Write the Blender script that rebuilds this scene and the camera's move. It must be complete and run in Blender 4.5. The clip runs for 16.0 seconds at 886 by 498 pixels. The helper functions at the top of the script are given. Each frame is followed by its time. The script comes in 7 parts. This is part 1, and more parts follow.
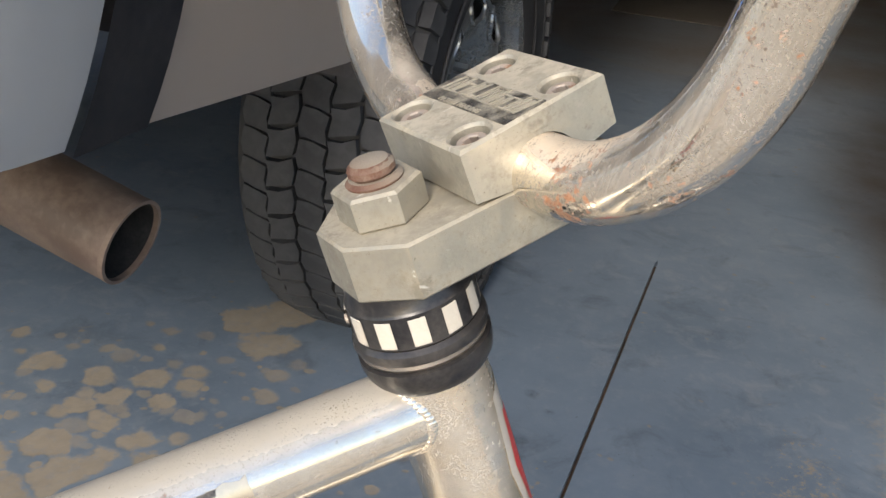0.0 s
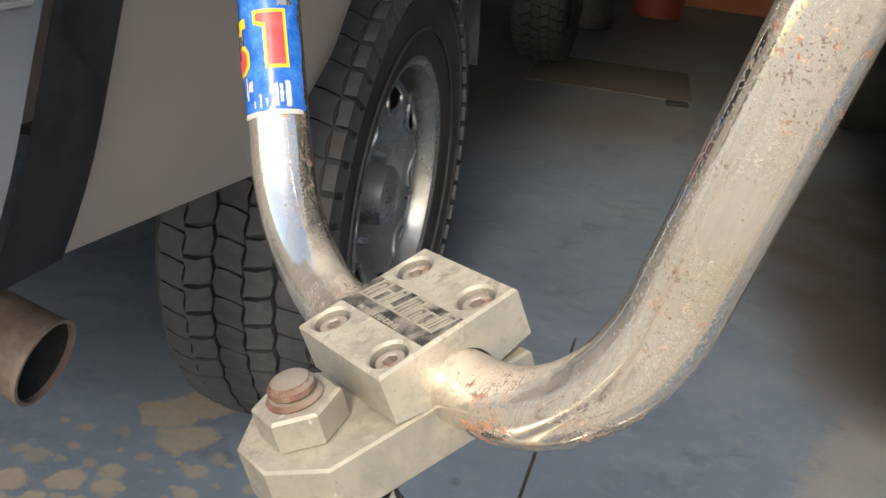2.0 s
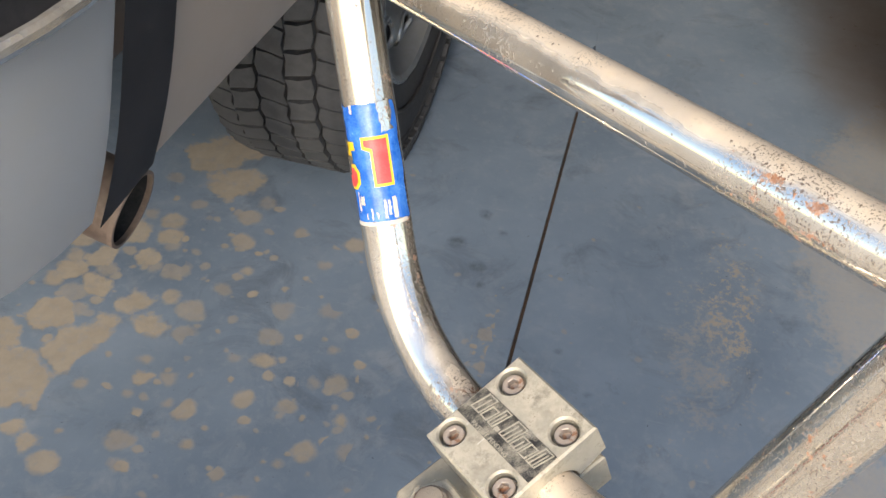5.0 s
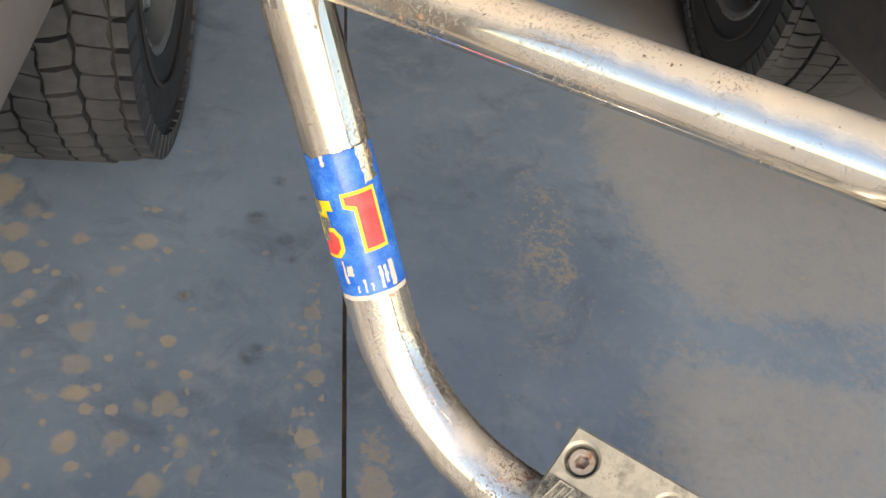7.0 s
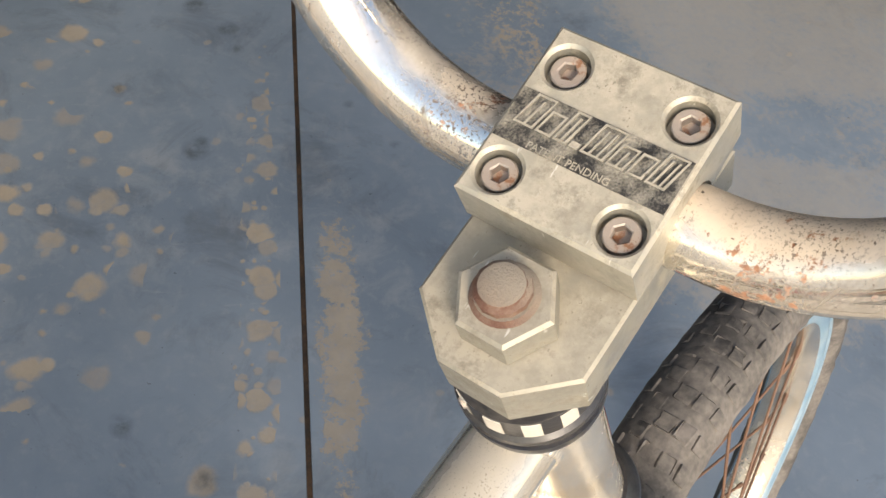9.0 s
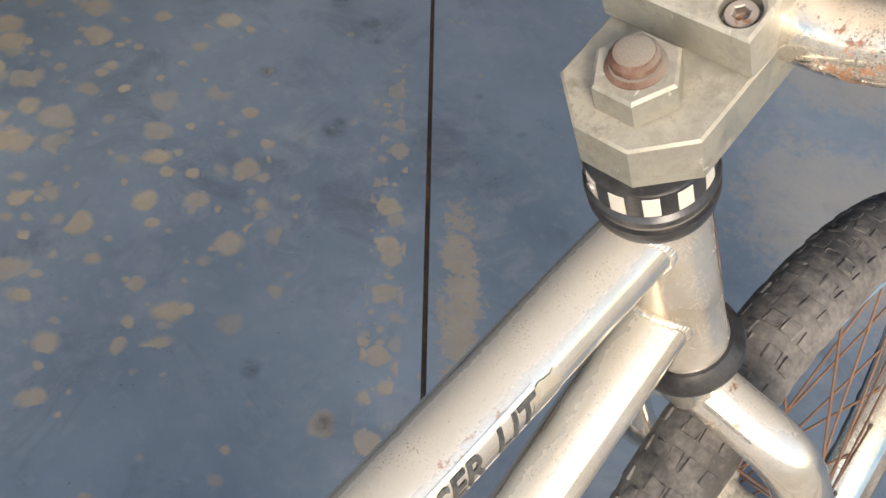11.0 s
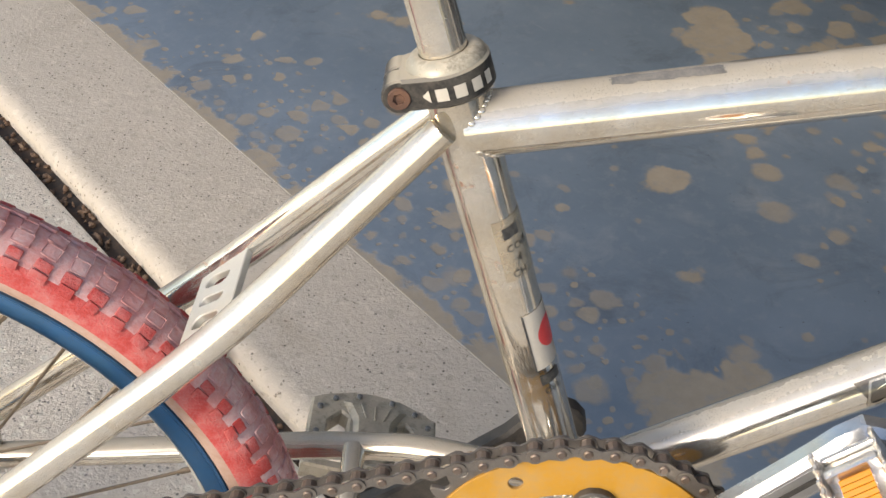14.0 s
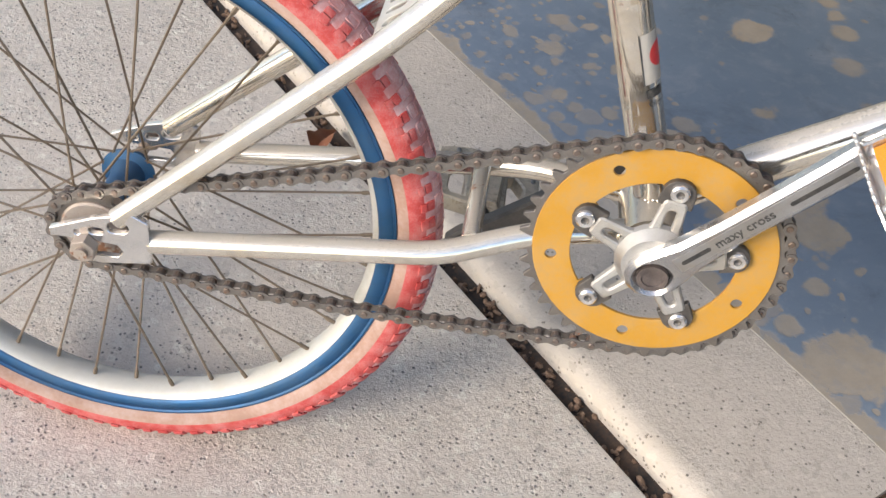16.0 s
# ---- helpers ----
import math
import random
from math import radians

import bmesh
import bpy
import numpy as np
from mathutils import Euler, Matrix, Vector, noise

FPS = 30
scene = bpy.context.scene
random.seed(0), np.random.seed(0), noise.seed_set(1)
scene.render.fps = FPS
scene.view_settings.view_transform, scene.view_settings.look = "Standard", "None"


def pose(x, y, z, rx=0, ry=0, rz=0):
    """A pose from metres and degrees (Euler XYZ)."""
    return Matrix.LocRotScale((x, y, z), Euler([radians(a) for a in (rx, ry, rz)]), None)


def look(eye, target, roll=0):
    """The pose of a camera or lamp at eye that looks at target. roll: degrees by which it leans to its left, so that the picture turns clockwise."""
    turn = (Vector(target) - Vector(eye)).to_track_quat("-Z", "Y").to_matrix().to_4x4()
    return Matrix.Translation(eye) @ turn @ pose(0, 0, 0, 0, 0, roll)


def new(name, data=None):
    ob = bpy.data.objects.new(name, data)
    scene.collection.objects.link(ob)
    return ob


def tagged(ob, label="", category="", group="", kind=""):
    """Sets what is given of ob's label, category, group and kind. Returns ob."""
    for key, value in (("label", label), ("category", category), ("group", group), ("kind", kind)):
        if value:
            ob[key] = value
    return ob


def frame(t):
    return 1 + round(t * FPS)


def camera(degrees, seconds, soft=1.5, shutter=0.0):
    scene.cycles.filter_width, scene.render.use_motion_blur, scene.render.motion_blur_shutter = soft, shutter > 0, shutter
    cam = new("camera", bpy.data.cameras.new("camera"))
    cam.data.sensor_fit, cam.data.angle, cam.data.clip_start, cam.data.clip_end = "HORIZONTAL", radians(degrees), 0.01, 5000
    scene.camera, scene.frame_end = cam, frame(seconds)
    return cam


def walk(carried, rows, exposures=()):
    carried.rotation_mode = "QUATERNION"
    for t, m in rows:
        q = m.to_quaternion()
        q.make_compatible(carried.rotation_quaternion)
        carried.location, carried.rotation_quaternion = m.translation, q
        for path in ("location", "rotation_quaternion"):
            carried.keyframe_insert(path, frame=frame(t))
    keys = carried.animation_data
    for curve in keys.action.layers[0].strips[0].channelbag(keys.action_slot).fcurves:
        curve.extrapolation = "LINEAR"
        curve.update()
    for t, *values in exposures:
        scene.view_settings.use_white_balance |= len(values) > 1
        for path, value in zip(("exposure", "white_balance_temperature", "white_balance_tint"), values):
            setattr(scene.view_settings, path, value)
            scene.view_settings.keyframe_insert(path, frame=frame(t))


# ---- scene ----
cam = camera(44.1, 16.0)
PATH = [
    (0, (-0.1064, 0.0238, 0.8038), (0.4187, 0.7796, 0.4127), 6.34),
    (0.5, (-0.0963, 0.0150, 0.8302), (0.4582, 0.7655, 0.4707), 6.10),
    (1, (-0.0920, 0.0217, 0.8406), (0.4695, 0.7729, 0.4936), 5.94),
    (1.5, (-0.0998, 0.0357, 0.8453), (0.4822, 0.7707, 0.4973), 6.70),
    (2, (-0.1035, 0.0366, 0.8526), (0.4876, 0.7692, 0.5151), 6.85),
    (2.5, (-0.1079, 0.0389, 0.8585), (0.4872, 0.7758, 0.5378), 6.69),
    (3, (-0.1065, 0.0584, 0.8361), (0.4955, 0.7984, 0.5362), 7.34),
    (3.5, (-0.1154, 0.1011, 0.8514), (0.4945, 0.8040, 0.4854), 8.08),
    (4, (-0.1442, 0.0872, 0.9339), (0.4229, 0.7326, 0.4221), 5.14),
    (4.5, (-0.1464, 0.0470, 1.0488), (0.3615, 0.6642, 0.4480), 5.66),
    (4.7, (-0.1383, 0.0585, 1.0697), (0.3557, 0.6641, 0.4459), 5.48),
    (6.8, (-0.1332, 0.2474, 1.0451), (0.5109, 0.6155, 0.3745), 8.72),
    (7, (-0.1341, 0.2455, 1.0334), (0.5091, 0.6143, 0.3623), 8.42),
    (7.5, (-0.1463, 0.2347, 0.9953), (0.4756, 0.5763, 0.2906), 8.79),
    (8, (-0.1445, 0.2351, 0.9540), (0.4427, 0.5353, 0.2022), 8.94),
    (8.2, (-0.1327, 0.2387, 0.9409), (0.4488, 0.5238, 0.1790), 9.32),
    (10.3, (-0.0984, 0.2342, 0.8845), (0.4909, 0.5113, 0.1256), 9.75),
    (10.5, (-0.1254, 0.2249, 0.8833), (0.4678, 0.5207, 0.1345), 9.72),
    (11, (-0.1855, 0.1891, 0.8864), (0.3641, 0.5789, 0.1476), 5.77),
    (11.5, (-0.2367, 0.1196, 0.8725), (0.2210, 0.6604, 0.1667), 5.68),
    (12, (-0.3011, 0.0615, 0.8591), (0.0038, 0.7115, 0.1630), 3.84),
    (12.5, (-0.3784, 0.0151, 0.8104), (-0.1766, 0.7329, 0.1441), 1.22),
    (13, (-0.4159, -0.0001, 0.7761), (-0.2922, 0.7595, 0.1376), 0.32),
    (13.5, (-0.4266, -0.0151, 0.7545), (-0.3420, 0.7621, 0.1309), 3.43),
    (14, (-0.4245, -0.0964, 0.7930), (-0.3669, 0.6614, 0.1431), 4.05),
    (14.5, (-0.4530, -0.2082, 0.8192), (-0.4106, 0.5605, 0.1810), 5.04),
    (15, (-0.4691, -0.2876, 0.8225), (-0.4382, 0.4500, 0.1479), 6.19),
    (15.5, (-0.4603, -0.2910, 0.8070), (-0.4363, 0.4219, 0.1061), 7.25),
    (16, (-0.4685, -0.2959, 0.8081), (-0.4590, 0.4054, 0.0953), 6.70),
]
EXPOSURES = [(0.0, 1.20, 6850, 12), (0.8, 1.33, 6900, 12), (1.5, 1.40, 7130, 12), (2.5, 1.30, 7250, 12), (3.5, 1.36, 7300, 12), (4.5, 1.44, 7050, 12), (7.0, 1.26, 7350, 12), (8.0, 1.36, 7450, 12), (10.5, 1.34, 7200, 12), (11.5, 1.27, 6950, 12), (12.5, 1.14, 7100, 12), (14.0, 1.02, 7150, 12), (15.5, 1.09, 6850, 13), (16.0, 1.13, 6750, 13)]
walk(cam, [(t, look(eye, target, roll)) for t, eye, target, roll in PATH], exposures=EXPOSURES)

# ---- daylight: open shade in front of a garage, soft sky light from outside ----
GATE = Vector((-0.066, 0.336, 0.0))          # a point on the edge of the painted floor
GTURN = 38.5                                  # the garage's inward axis, degrees from +x
GARAGE = Matrix.Translation(GATE) @ pose(0, 0, 0, 0, 0, GTURN)

world = bpy.data.worlds.new("sky")
scene.world = world
world.use_nodes = True
wn = world.node_tree.nodes
sky = wn.new("ShaderNodeTexSky")
sky.sky_type, sky.sun_disc = "NISHITA", False
sky.sun_elevation, sky.sun_rotation = radians(28), radians(229)
world.node_tree.links.new(sky.outputs[0], wn["Background"].inputs[0])
wn["Background"].inputs[1].default_value = 0.14
sun_data = bpy.data.lights.new("sun", "SUN")
sun_data.energy, sun_data.angle, sun_data.color = 1.40, radians(19), (1.0, 0.94, 0.85)
sun = new("sun", sun_data)
sun.matrix_world = look((-3.0, -2.6, 2.1), (0, 0, 0))


# ---- materials ----
class Mat:
    """A node material with a few shorthands."""

    def __init__(self, name, rough=0.5, metal=0.0, color=(0.5, 0.5, 0.5)):
        self.m = bpy.data.materials.new(name)
        self.m.use_nodes = True
        self.t = self.m.node_tree
        self.b = self.t.nodes["Principled BSDF"]
        self.b.inputs["Roughness"].default_value = rough
        self.b.inputs["Metallic"].default_value = metal
        self.b.inputs["Base Color"].default_value = (*color, 1)
        self.co = self.t.nodes.new("ShaderNodeTexCoord").outputs["Object"]

    def node(self, kind, **values):
        n = self.t.nodes.new(kind)
        for k, v in values.items():
            n.inputs[k.replace("_", " ")].default_value = v
        return n

    def link(self, a, b):
        self.t.links.new(a, b)

    def noise(self, scale, detail=4.0, rough=0.55, co=None, distort=0.0):
        n = self.node("ShaderNodeTexNoise", Scale=scale, Detail=detail, Roughness=rough, Distortion=distort)
        self.link(co or self.co, n.inputs["Vector"])
        return n.outputs["Fac"]

    def ramp(self, fac, *stops):
        n = self.t.nodes.new("ShaderNodeValToRGB")
        el = n.color_ramp.elements
        while len(el) < len(stops):
            el.new(0.5)
        for e, (pos, col) in zip(el, stops):
            e.position = pos
            e.color = (*col, 1) if isinstance(col, tuple) else (col, col, col, 1)
        self.link(fac, n.inputs[0])
        return n.outputs[0]

    def mix(self, fac, a, b):
        n = self.t.nodes.new("ShaderNodeMix")
        n.data_type = "RGBA"
        for sock, v in ((n.inputs[0], fac), (n.inputs[6], a), (n.inputs[7], b)):
            if isinstance(v, tuple):
                sock.default_value = (*v, 1)
            elif isinstance(v, (int, float)):
                sock.default_value = v
            else:
                self.link(v, sock)
        return n.outputs[2]

    def math(self, op, a, b=0.0, clamp=False):
        n = self.t.nodes.new("ShaderNodeMath")
        n.operation, n.use_clamp = op, clamp
        for sock, v in zip(n.inputs, (a, b)):
            if isinstance(v, (int, float)):
                sock.default_value = v
            else:
                self.link(v, sock)
        return n.outputs[0]

    def color(self, c):
        self.link(c, self.b.inputs["Base Color"])
        return self

    def rough(self, r):
        self.link(r, self.b.inputs["Roughness"])
        return self

    def metal(self, r):
        self.link(r, self.b.inputs["Metallic"])
        return self

    def bump(self, h, strength=0.3, distance=0.002):
        n = self.node("ShaderNodeBump", Strength=strength, Distance=distance)
        self.link(h, n.inputs["Height"])
        self.link(n.outputs[0], self.b.inputs["Normal"])
        return self

    def up(self):
        """How far a surface faces the sky, 0 to 1."""
        g = self.t.nodes.new("ShaderNodeNewGeometry")
        s = self.t.nodes.new("ShaderNodeSeparateXYZ")
        self.link(g.outputs["Normal"], s.inputs[0])
        return s.outputs[2]


def worn_metal(name, base, rough, dust, dust_amount, rust_amount=0.0, rust_scale=60.0, speckle=0.5, start=0.60, rise=0.22):
    """Plated metal with a patchy film of dust (thicker on top), dark pin-pricks and, if wanted, rust."""
    k = Mat(name, rough, 1.0, base)
    big, fine = k.noise(11, 4, 0.6), k.noise(260, 4, 0.65)
    streak = k.noise(60, 4, 0.6, distort=0.2)
    film = k.math("ADD", k.math("MULTIPLY", k.math("MAXIMUM", k.up(), -0.4), rise), k.math("MULTIPLY", big, 0.44))
    film = k.math("ADD", film, k.math("ADD", k.math("MULTIPLY", fine, 0.10), k.math("MULTIPLY", streak, 0.24)))
    cover = k.ramp(film, (start - 0.24, 0.04), (start + 0.12, dust_amount))
    tint = k.mix(streak, tuple(c * 0.72 for c in dust), tuple(min(1, c * 1.22) for c in dust))
    stain = k.ramp(k.noise(13, 5, 0.65, distort=0.6), (0.46, 0.0), (0.66, 0.55))
    bare = k.mix(stain, base, (base[0] * 0.80, base[1] * 0.66, base[2] * 0.46))
    col = k.mix(cover, k.mix(k.ramp(streak, (0.45, 0.0), (0.7, 0.5)), bare, tuple(c * 0.8 for c in base)), tint)
    met = k.math("SUBTRACT", 1.0, cover)
    rgh = k.math("ADD", k.math("MULTIPLY", cover, 0.5 if rough > 0.2 else 0.16), k.math("ADD", rough, k.math("MULTIPLY", fine, 0.08)))
    pricks = k.math("MULTIPLY", k.ramp(k.noise(1250, 4, 0.7), (0.60 - 0.03 * speckle, 0.0), (0.67 - 0.03 * speckle, min(0.9, speckle))), k.ramp(streak, (0.40, 0.1), (0.62, 1.0)))
    col = k.mix(pricks, col, (0.06, 0.045, 0.03))
    met = k.math("MULTIPLY", met, k.math("SUBTRACT", 1.0, pricks))
    if rust_amount:
        spots = k.math("MULTIPLY", k.noise(rust_scale, 6, 0.7), k.noise(rust_scale * 0.13, 3, 0.5))
        r = k.ramp(spots, (0.385 - 0.05 * rust_amount, 0.0), (0.43 - 0.05 * rust_amount, 0.9))
        col = k.mix(r, col, k.ramp(fine, (0.3, (0.14, 0.05, 0.02)), (0.7, (0.30, 0.125, 0.05))))
        met = k.math("MULTIPLY", met, k.math("SUBTRACT", 1.0, r))
        rgh = k.math("MAXIMUM", rgh, k.math("MULTIPLY", r, 0.8))
    k.color(col).metal(met).rough(rgh).bump(k.math("ADD", fine, k.math("MULTIPLY", big, 1.2)), 0.035, 0.0006)
    return k.m


def cast_alloy(name="dusty_cast_alloy", tone=1.0):
    """Oxidised cast alloy: cream-grey film, greenish grey blotches, scratches, pores and dirt specks."""
    k = Mat(name, 0.45, 1.0, (0.72, 0.69, 0.60))
    big, mid, fine = k.noise(38, 6, 0.68), k.noise(130, 5, 0.7), k.noise(700, 3, 0.65)
    film = k.math("ADD", k.math("MULTIPLY", big, 0.55), k.math("ADD", k.math("MULTIPLY", mid, 0.35), k.math("MULTIPLY", k.math("MAXIMUM", k.up(), 0.0), 0.22)))
    cover = k.ramp(film, (0.38, 0.25), (0.62, 0.85))
    # tint goes lighter on what faces up, darker on the sides
    facing_tone = k.math("MULTIPLY", k.math("SUBTRACT", k.up(), 0.55), 0.20)
    tint = k.mix(k.ramp(k.math("ADD", facing_tone, k.math("ADD", k.math("MULTIPLY", big, 0.5), k.math("MULTIPLY", mid, 0.5))), (0.36, 0.0), (0.62, 1.0)), (0.19 * tone, 0.175 * tone, 0.128 * tone), (0.50 * tone, 0.44 * tone, 0.335 * tone))
    col = k.mix(cover, (0.58 * tone, 0.55 * tone, 0.475 * tone), tint)
    lines = k.t.nodes.new("ShaderNodeMapping")
    lines.inputs["Scale"].default_value = (30, 420, 160)
    lines.inputs["Rotation"].default_value = (0.3, 0.2, 0.9)
    k.link(k.co, lines.inputs["Vector"])
    scratch = k.ramp(k.noise(1.0, 3, 0.6, lines.outputs[0]), (0.69, 0.0), (0.73, 0.6))
    pores = k.math("MULTIPLY", k.ramp(k.noise(900, 3, 0.6), (0.63, 0.0), (0.69, 0.7)), k.ramp(mid, (0.45, 0.0), (0.6, 1.0)))
    dirt = k.math("MULTIPLY", k.ramp(k.noise(85, 6, 0.78), (0.50, 0.0), (0.64, 0.7)), k.ramp(big, (0.40, 0.0), (0.58, 1.0)))
    col = k.mix(dirt, col, (0.15, 0.13, 0.095))
    col = k.mix(pores, col, (0.10, 0.085, 0.06))
    col = k.mix(scratch, col, (0.82, 0.80, 0.74))
    k.color(col).metal(k.math("MULTIPLY", k.math("SUBTRACT", 1.0, cover), k.math("SUBTRACT", 1.0, k.math("MAXIMUM", pores, dirt))))
    k.rough(k.math("ADD", 0.30, k.math("MULTIPLY", cover, 0.30)))
    k.bump(k.math("ADD", k.math("MULTIPLY", mid, 0.9), k.math("SUBTRACT", k.math("MULTIPLY", fine, 0.35), pores)), 0.22, 0.0009)
    return k.m


def nickel_plate():
    """Nickel-plated tube: mirror on its flanks, a matt coat of dust along the top with a ragged edge, thin film and pin-pricks elsewhere."""
    k = Mat("dusty_nickel_plate", 0.06, 1.0, (0.86, 0.82, 0.74))
    big, mid, fine = k.noise(12, 4, 0.6), k.noise(75, 5, 0.65), k.noise(320, 4, 0.65)
    lay = k.math("ADD", k.math("MULTIPLY", k.up(), 0.62), k.math("ADD", k.math("MULTIPLY", big, 0.20), k.math("ADD", k.math("MULTIPLY", mid, 0.08), k.math("MULTIPLY", fine, 0.03))))
    dust = k.ramp(lay, (0.47, 0.0), (0.72, 0.86))
    film = k.ramp(k.math("ADD", k.math("MULTIPLY", big, 0.5), k.math("MULTIPLY", mid, 0.5)), (0.40, 0.03), (0.66, 0.28))
    cover = k.math("MAXIMUM", dust, film)
    tint = k.mix(mid, (0.33, 0.285, 0.22), (0.48, 0.425, 0.34))
    stain = k.ramp(k.noise(13, 5, 0.65, distort=0.6), (0.44, 0.0), (0.66, 0.6))
    bare = k.mix(stain, (0.86, 0.82, 0.74), (0.68, 0.57, 0.40))
    col = k.mix(cover, bare, tint)
    pricks = k.math("MULTIPLY", k.ramp(k.noise(1250, 4, 0.7), (0.575, 0.0), (0.645, 0.8)), k.ramp(mid, (0.40, 0.1), (0.62, 1.0)))
    col = k.mix(pricks, col, (0.06, 0.045, 0.03))
    spots = k.math("MULTIPLY", k.noise(150, 6, 0.7), k.noise(19, 3, 0.5))
    rust = k.ramp(spots, (0.375, 0.0), (0.42, 0.9))
    col = k.mix(rust, col, k.ramp(fine, (0.3, (0.14, 0.05, 0.02)), (0.7, (0.30, 0.125, 0.05))))
    dull = k.math("MAXIMUM", k.math("MAXIMUM", cover, pricks), rust)
    k.color(col).metal(k.math("SUBTRACT", 1.0, dull))
    k.rough(k.math("ADD", 0.055, k.math("ADD", k.math("MULTIPLY", dull, 0.30), k.math("MULTIPLY", fine, 0.05))))
    k.bump(k.math("ADD", fine, k.math("MULTIPLY", big, 1.2)), 0.03, 0.0006)
    return k.m


DUST_CHROME = worn_metal("dust_filmed_nickel", (0.86, 0.80, 0.70), 0.17, (0.54, 0.475, 0.38), 0.72, 0.15, 150, 0.8, 0.58)
CHROME = nickel_plate()


def pitted_bar():
    """Old chrome tube: mirror where it is bare, cream dust on what faces up, dark pits in patches, rust at the lower bends."""
    k = Mat("pitted_bar_chrome", 0.08, 1.0, (0.86, 0.84, 0.79))
    big, mid, fine = k.noise(16, 4, 0.6), k.noise(70, 5, 0.65), k.noise(420, 3, 0.65)
    gap = k.t.nodes.new("ShaderNodeSeparateXYZ")
    k.link(k.co, gap.inputs[0])
    low = k.math("MULTIPLY", k.ramp(k.math("SUBTRACT", gap.outputs[2], 0.36), (0.05, 1.0), (0.13, 0.0)), k.ramp(k.math("ADD", gap.outputs[1], 0.5), (0.455, 1.0), (0.485, 0.0)))
    lay = k.math("ADD", k.math("MULTIPLY", k.up(), 0.58), k.math("ADD", k.math("MULTIPLY", big, 0.50), k.math("ADD", k.math("MULTIPLY", mid, 0.14), k.math("ADD", k.math("MULTIPLY", low, 0.42), k.math("MULTIPLY", k.math("GREATER_THAN", gap.outputs[2], 0.581), 0.13)))))
    dust = k.ramp(lay, (0.74, 0.0), (0.98, 0.93))
    film = k.ramp(k.noise(30, 5, 0.6), (0.42, 0.0), (0.78, 0.42))
    cover = k.math("MAXIMUM", dust, k.math("MULTIPLY", film, 0.55))
    tint = k.mix(mid, (0.50, 0.375, 0.25), (0.80, 0.665, 0.50))
    col = k.mix(cover, k.mix(k.ramp(big, (0.4, 0.0), (0.65, 0.6)), (0.88, 0.83, 0.74), (0.68, 0.60, 0.47)), tint)
    # dark brown streaks painted along the legs in place of reflections
    lean = k.t.nodes.new("ShaderNodeCombineXYZ")
    k.link(k.math("SUBTRACT", gap.outputs[0], k.math("MULTIPLY", gap.outputs[2], 0.078)), lean.inputs[0])
    k.link(k.math("SUBTRACT", k.math("ABSOLUTE", gap.outputs[1], 0.0), k.math("MULTIPLY", gap.outputs[2], 0.387)), lean.inputs[1])
    k.link(gap.outputs[2], lean.inputs[2])
    runs = k.t.nodes.new("ShaderNodeMapping")
    runs.inputs["Scale"].default_value = (110, 110, 4)
    k.link(lean.outputs[0], runs.inputs["Vector"])
    run = k.math("MULTIPLY", k.ramp(k.noise(1.0, 4, 0.6, runs.outputs[0]), (0.42, 0.0), (0.62, 0.70)), k.ramp(k.noise(20, 3, 0.6), (0.38, 0.25), (0.60, 1.0)))
    run = k.math("MULTIPLY", run, k.math("MULTIPLY", k.math("SUBTRACT", 1.0, dust), k.math("LESS_THAN", gap.outputs[2], 0.581)))
    col = k.mix(run, col, (0.23, 0.175, 0.12))
    # pits gather in patches
    patch = k.ramp(k.noise(24, 4, 0.65), (0.44, 0.02), (0.62, 1.0))
    pits = k.math("MULTIPLY", k.ramp(k.noise(950, 3, 0.7), (0.545, 0.0), (0.60, 0.95)), patch)
    few = k.ramp(k.noise(520, 3, 0.6), (0.665, 0.0), (0.70, 0.9))
    pits = k.math("MAXIMUM", pits, few)
    col = k.mix(pits, col, (0.075, 0.045, 0.028))
    # rust: scabs near the clamp's bends and crumbs elsewhere
    spots = k.math("ADD", k.math("MULTIPLY", k.noise(190, 6, 0.72), 0.62), k.math("MULTIPLY", k.noise(24, 3, 0.5), 0.38))
    scab = k.ramp(k.math("ADD", spots, k.math("MULTIPLY", low, 0.045)), (0.595, 0.0), (0.635, 0.9))
    col = k.mix(scab, col, k.ramp(fine, (0.3, (0.16, 0.05, 0.018)), (0.7, (0.42, 0.17, 0.065))))
    dull = k.math("MAXIMUM", k.math("MAXIMUM", dust, pits), k.math("MAXIMUM", scab, k.math("MULTIPLY", run, 0.6)))
    k.color(col).metal(k.math("SUBTRACT", 1.0, k.math("MAXIMUM", dull, k.math("MULTIPLY", film, 0.5)))).rough(k.math("ADD", 0.055, k.math("ADD", k.math("MULTIPLY", dull, 0.40), k.math("MULTIPLY", film, 0.10))))
    k.bump(k.math("SUBTRACT", k.math("ADD", k.math("MULTIPLY", scab, 0.8), k.math("MULTIPLY", big, 0.2)), pits), 0.08, 0.0005)
    return k.m


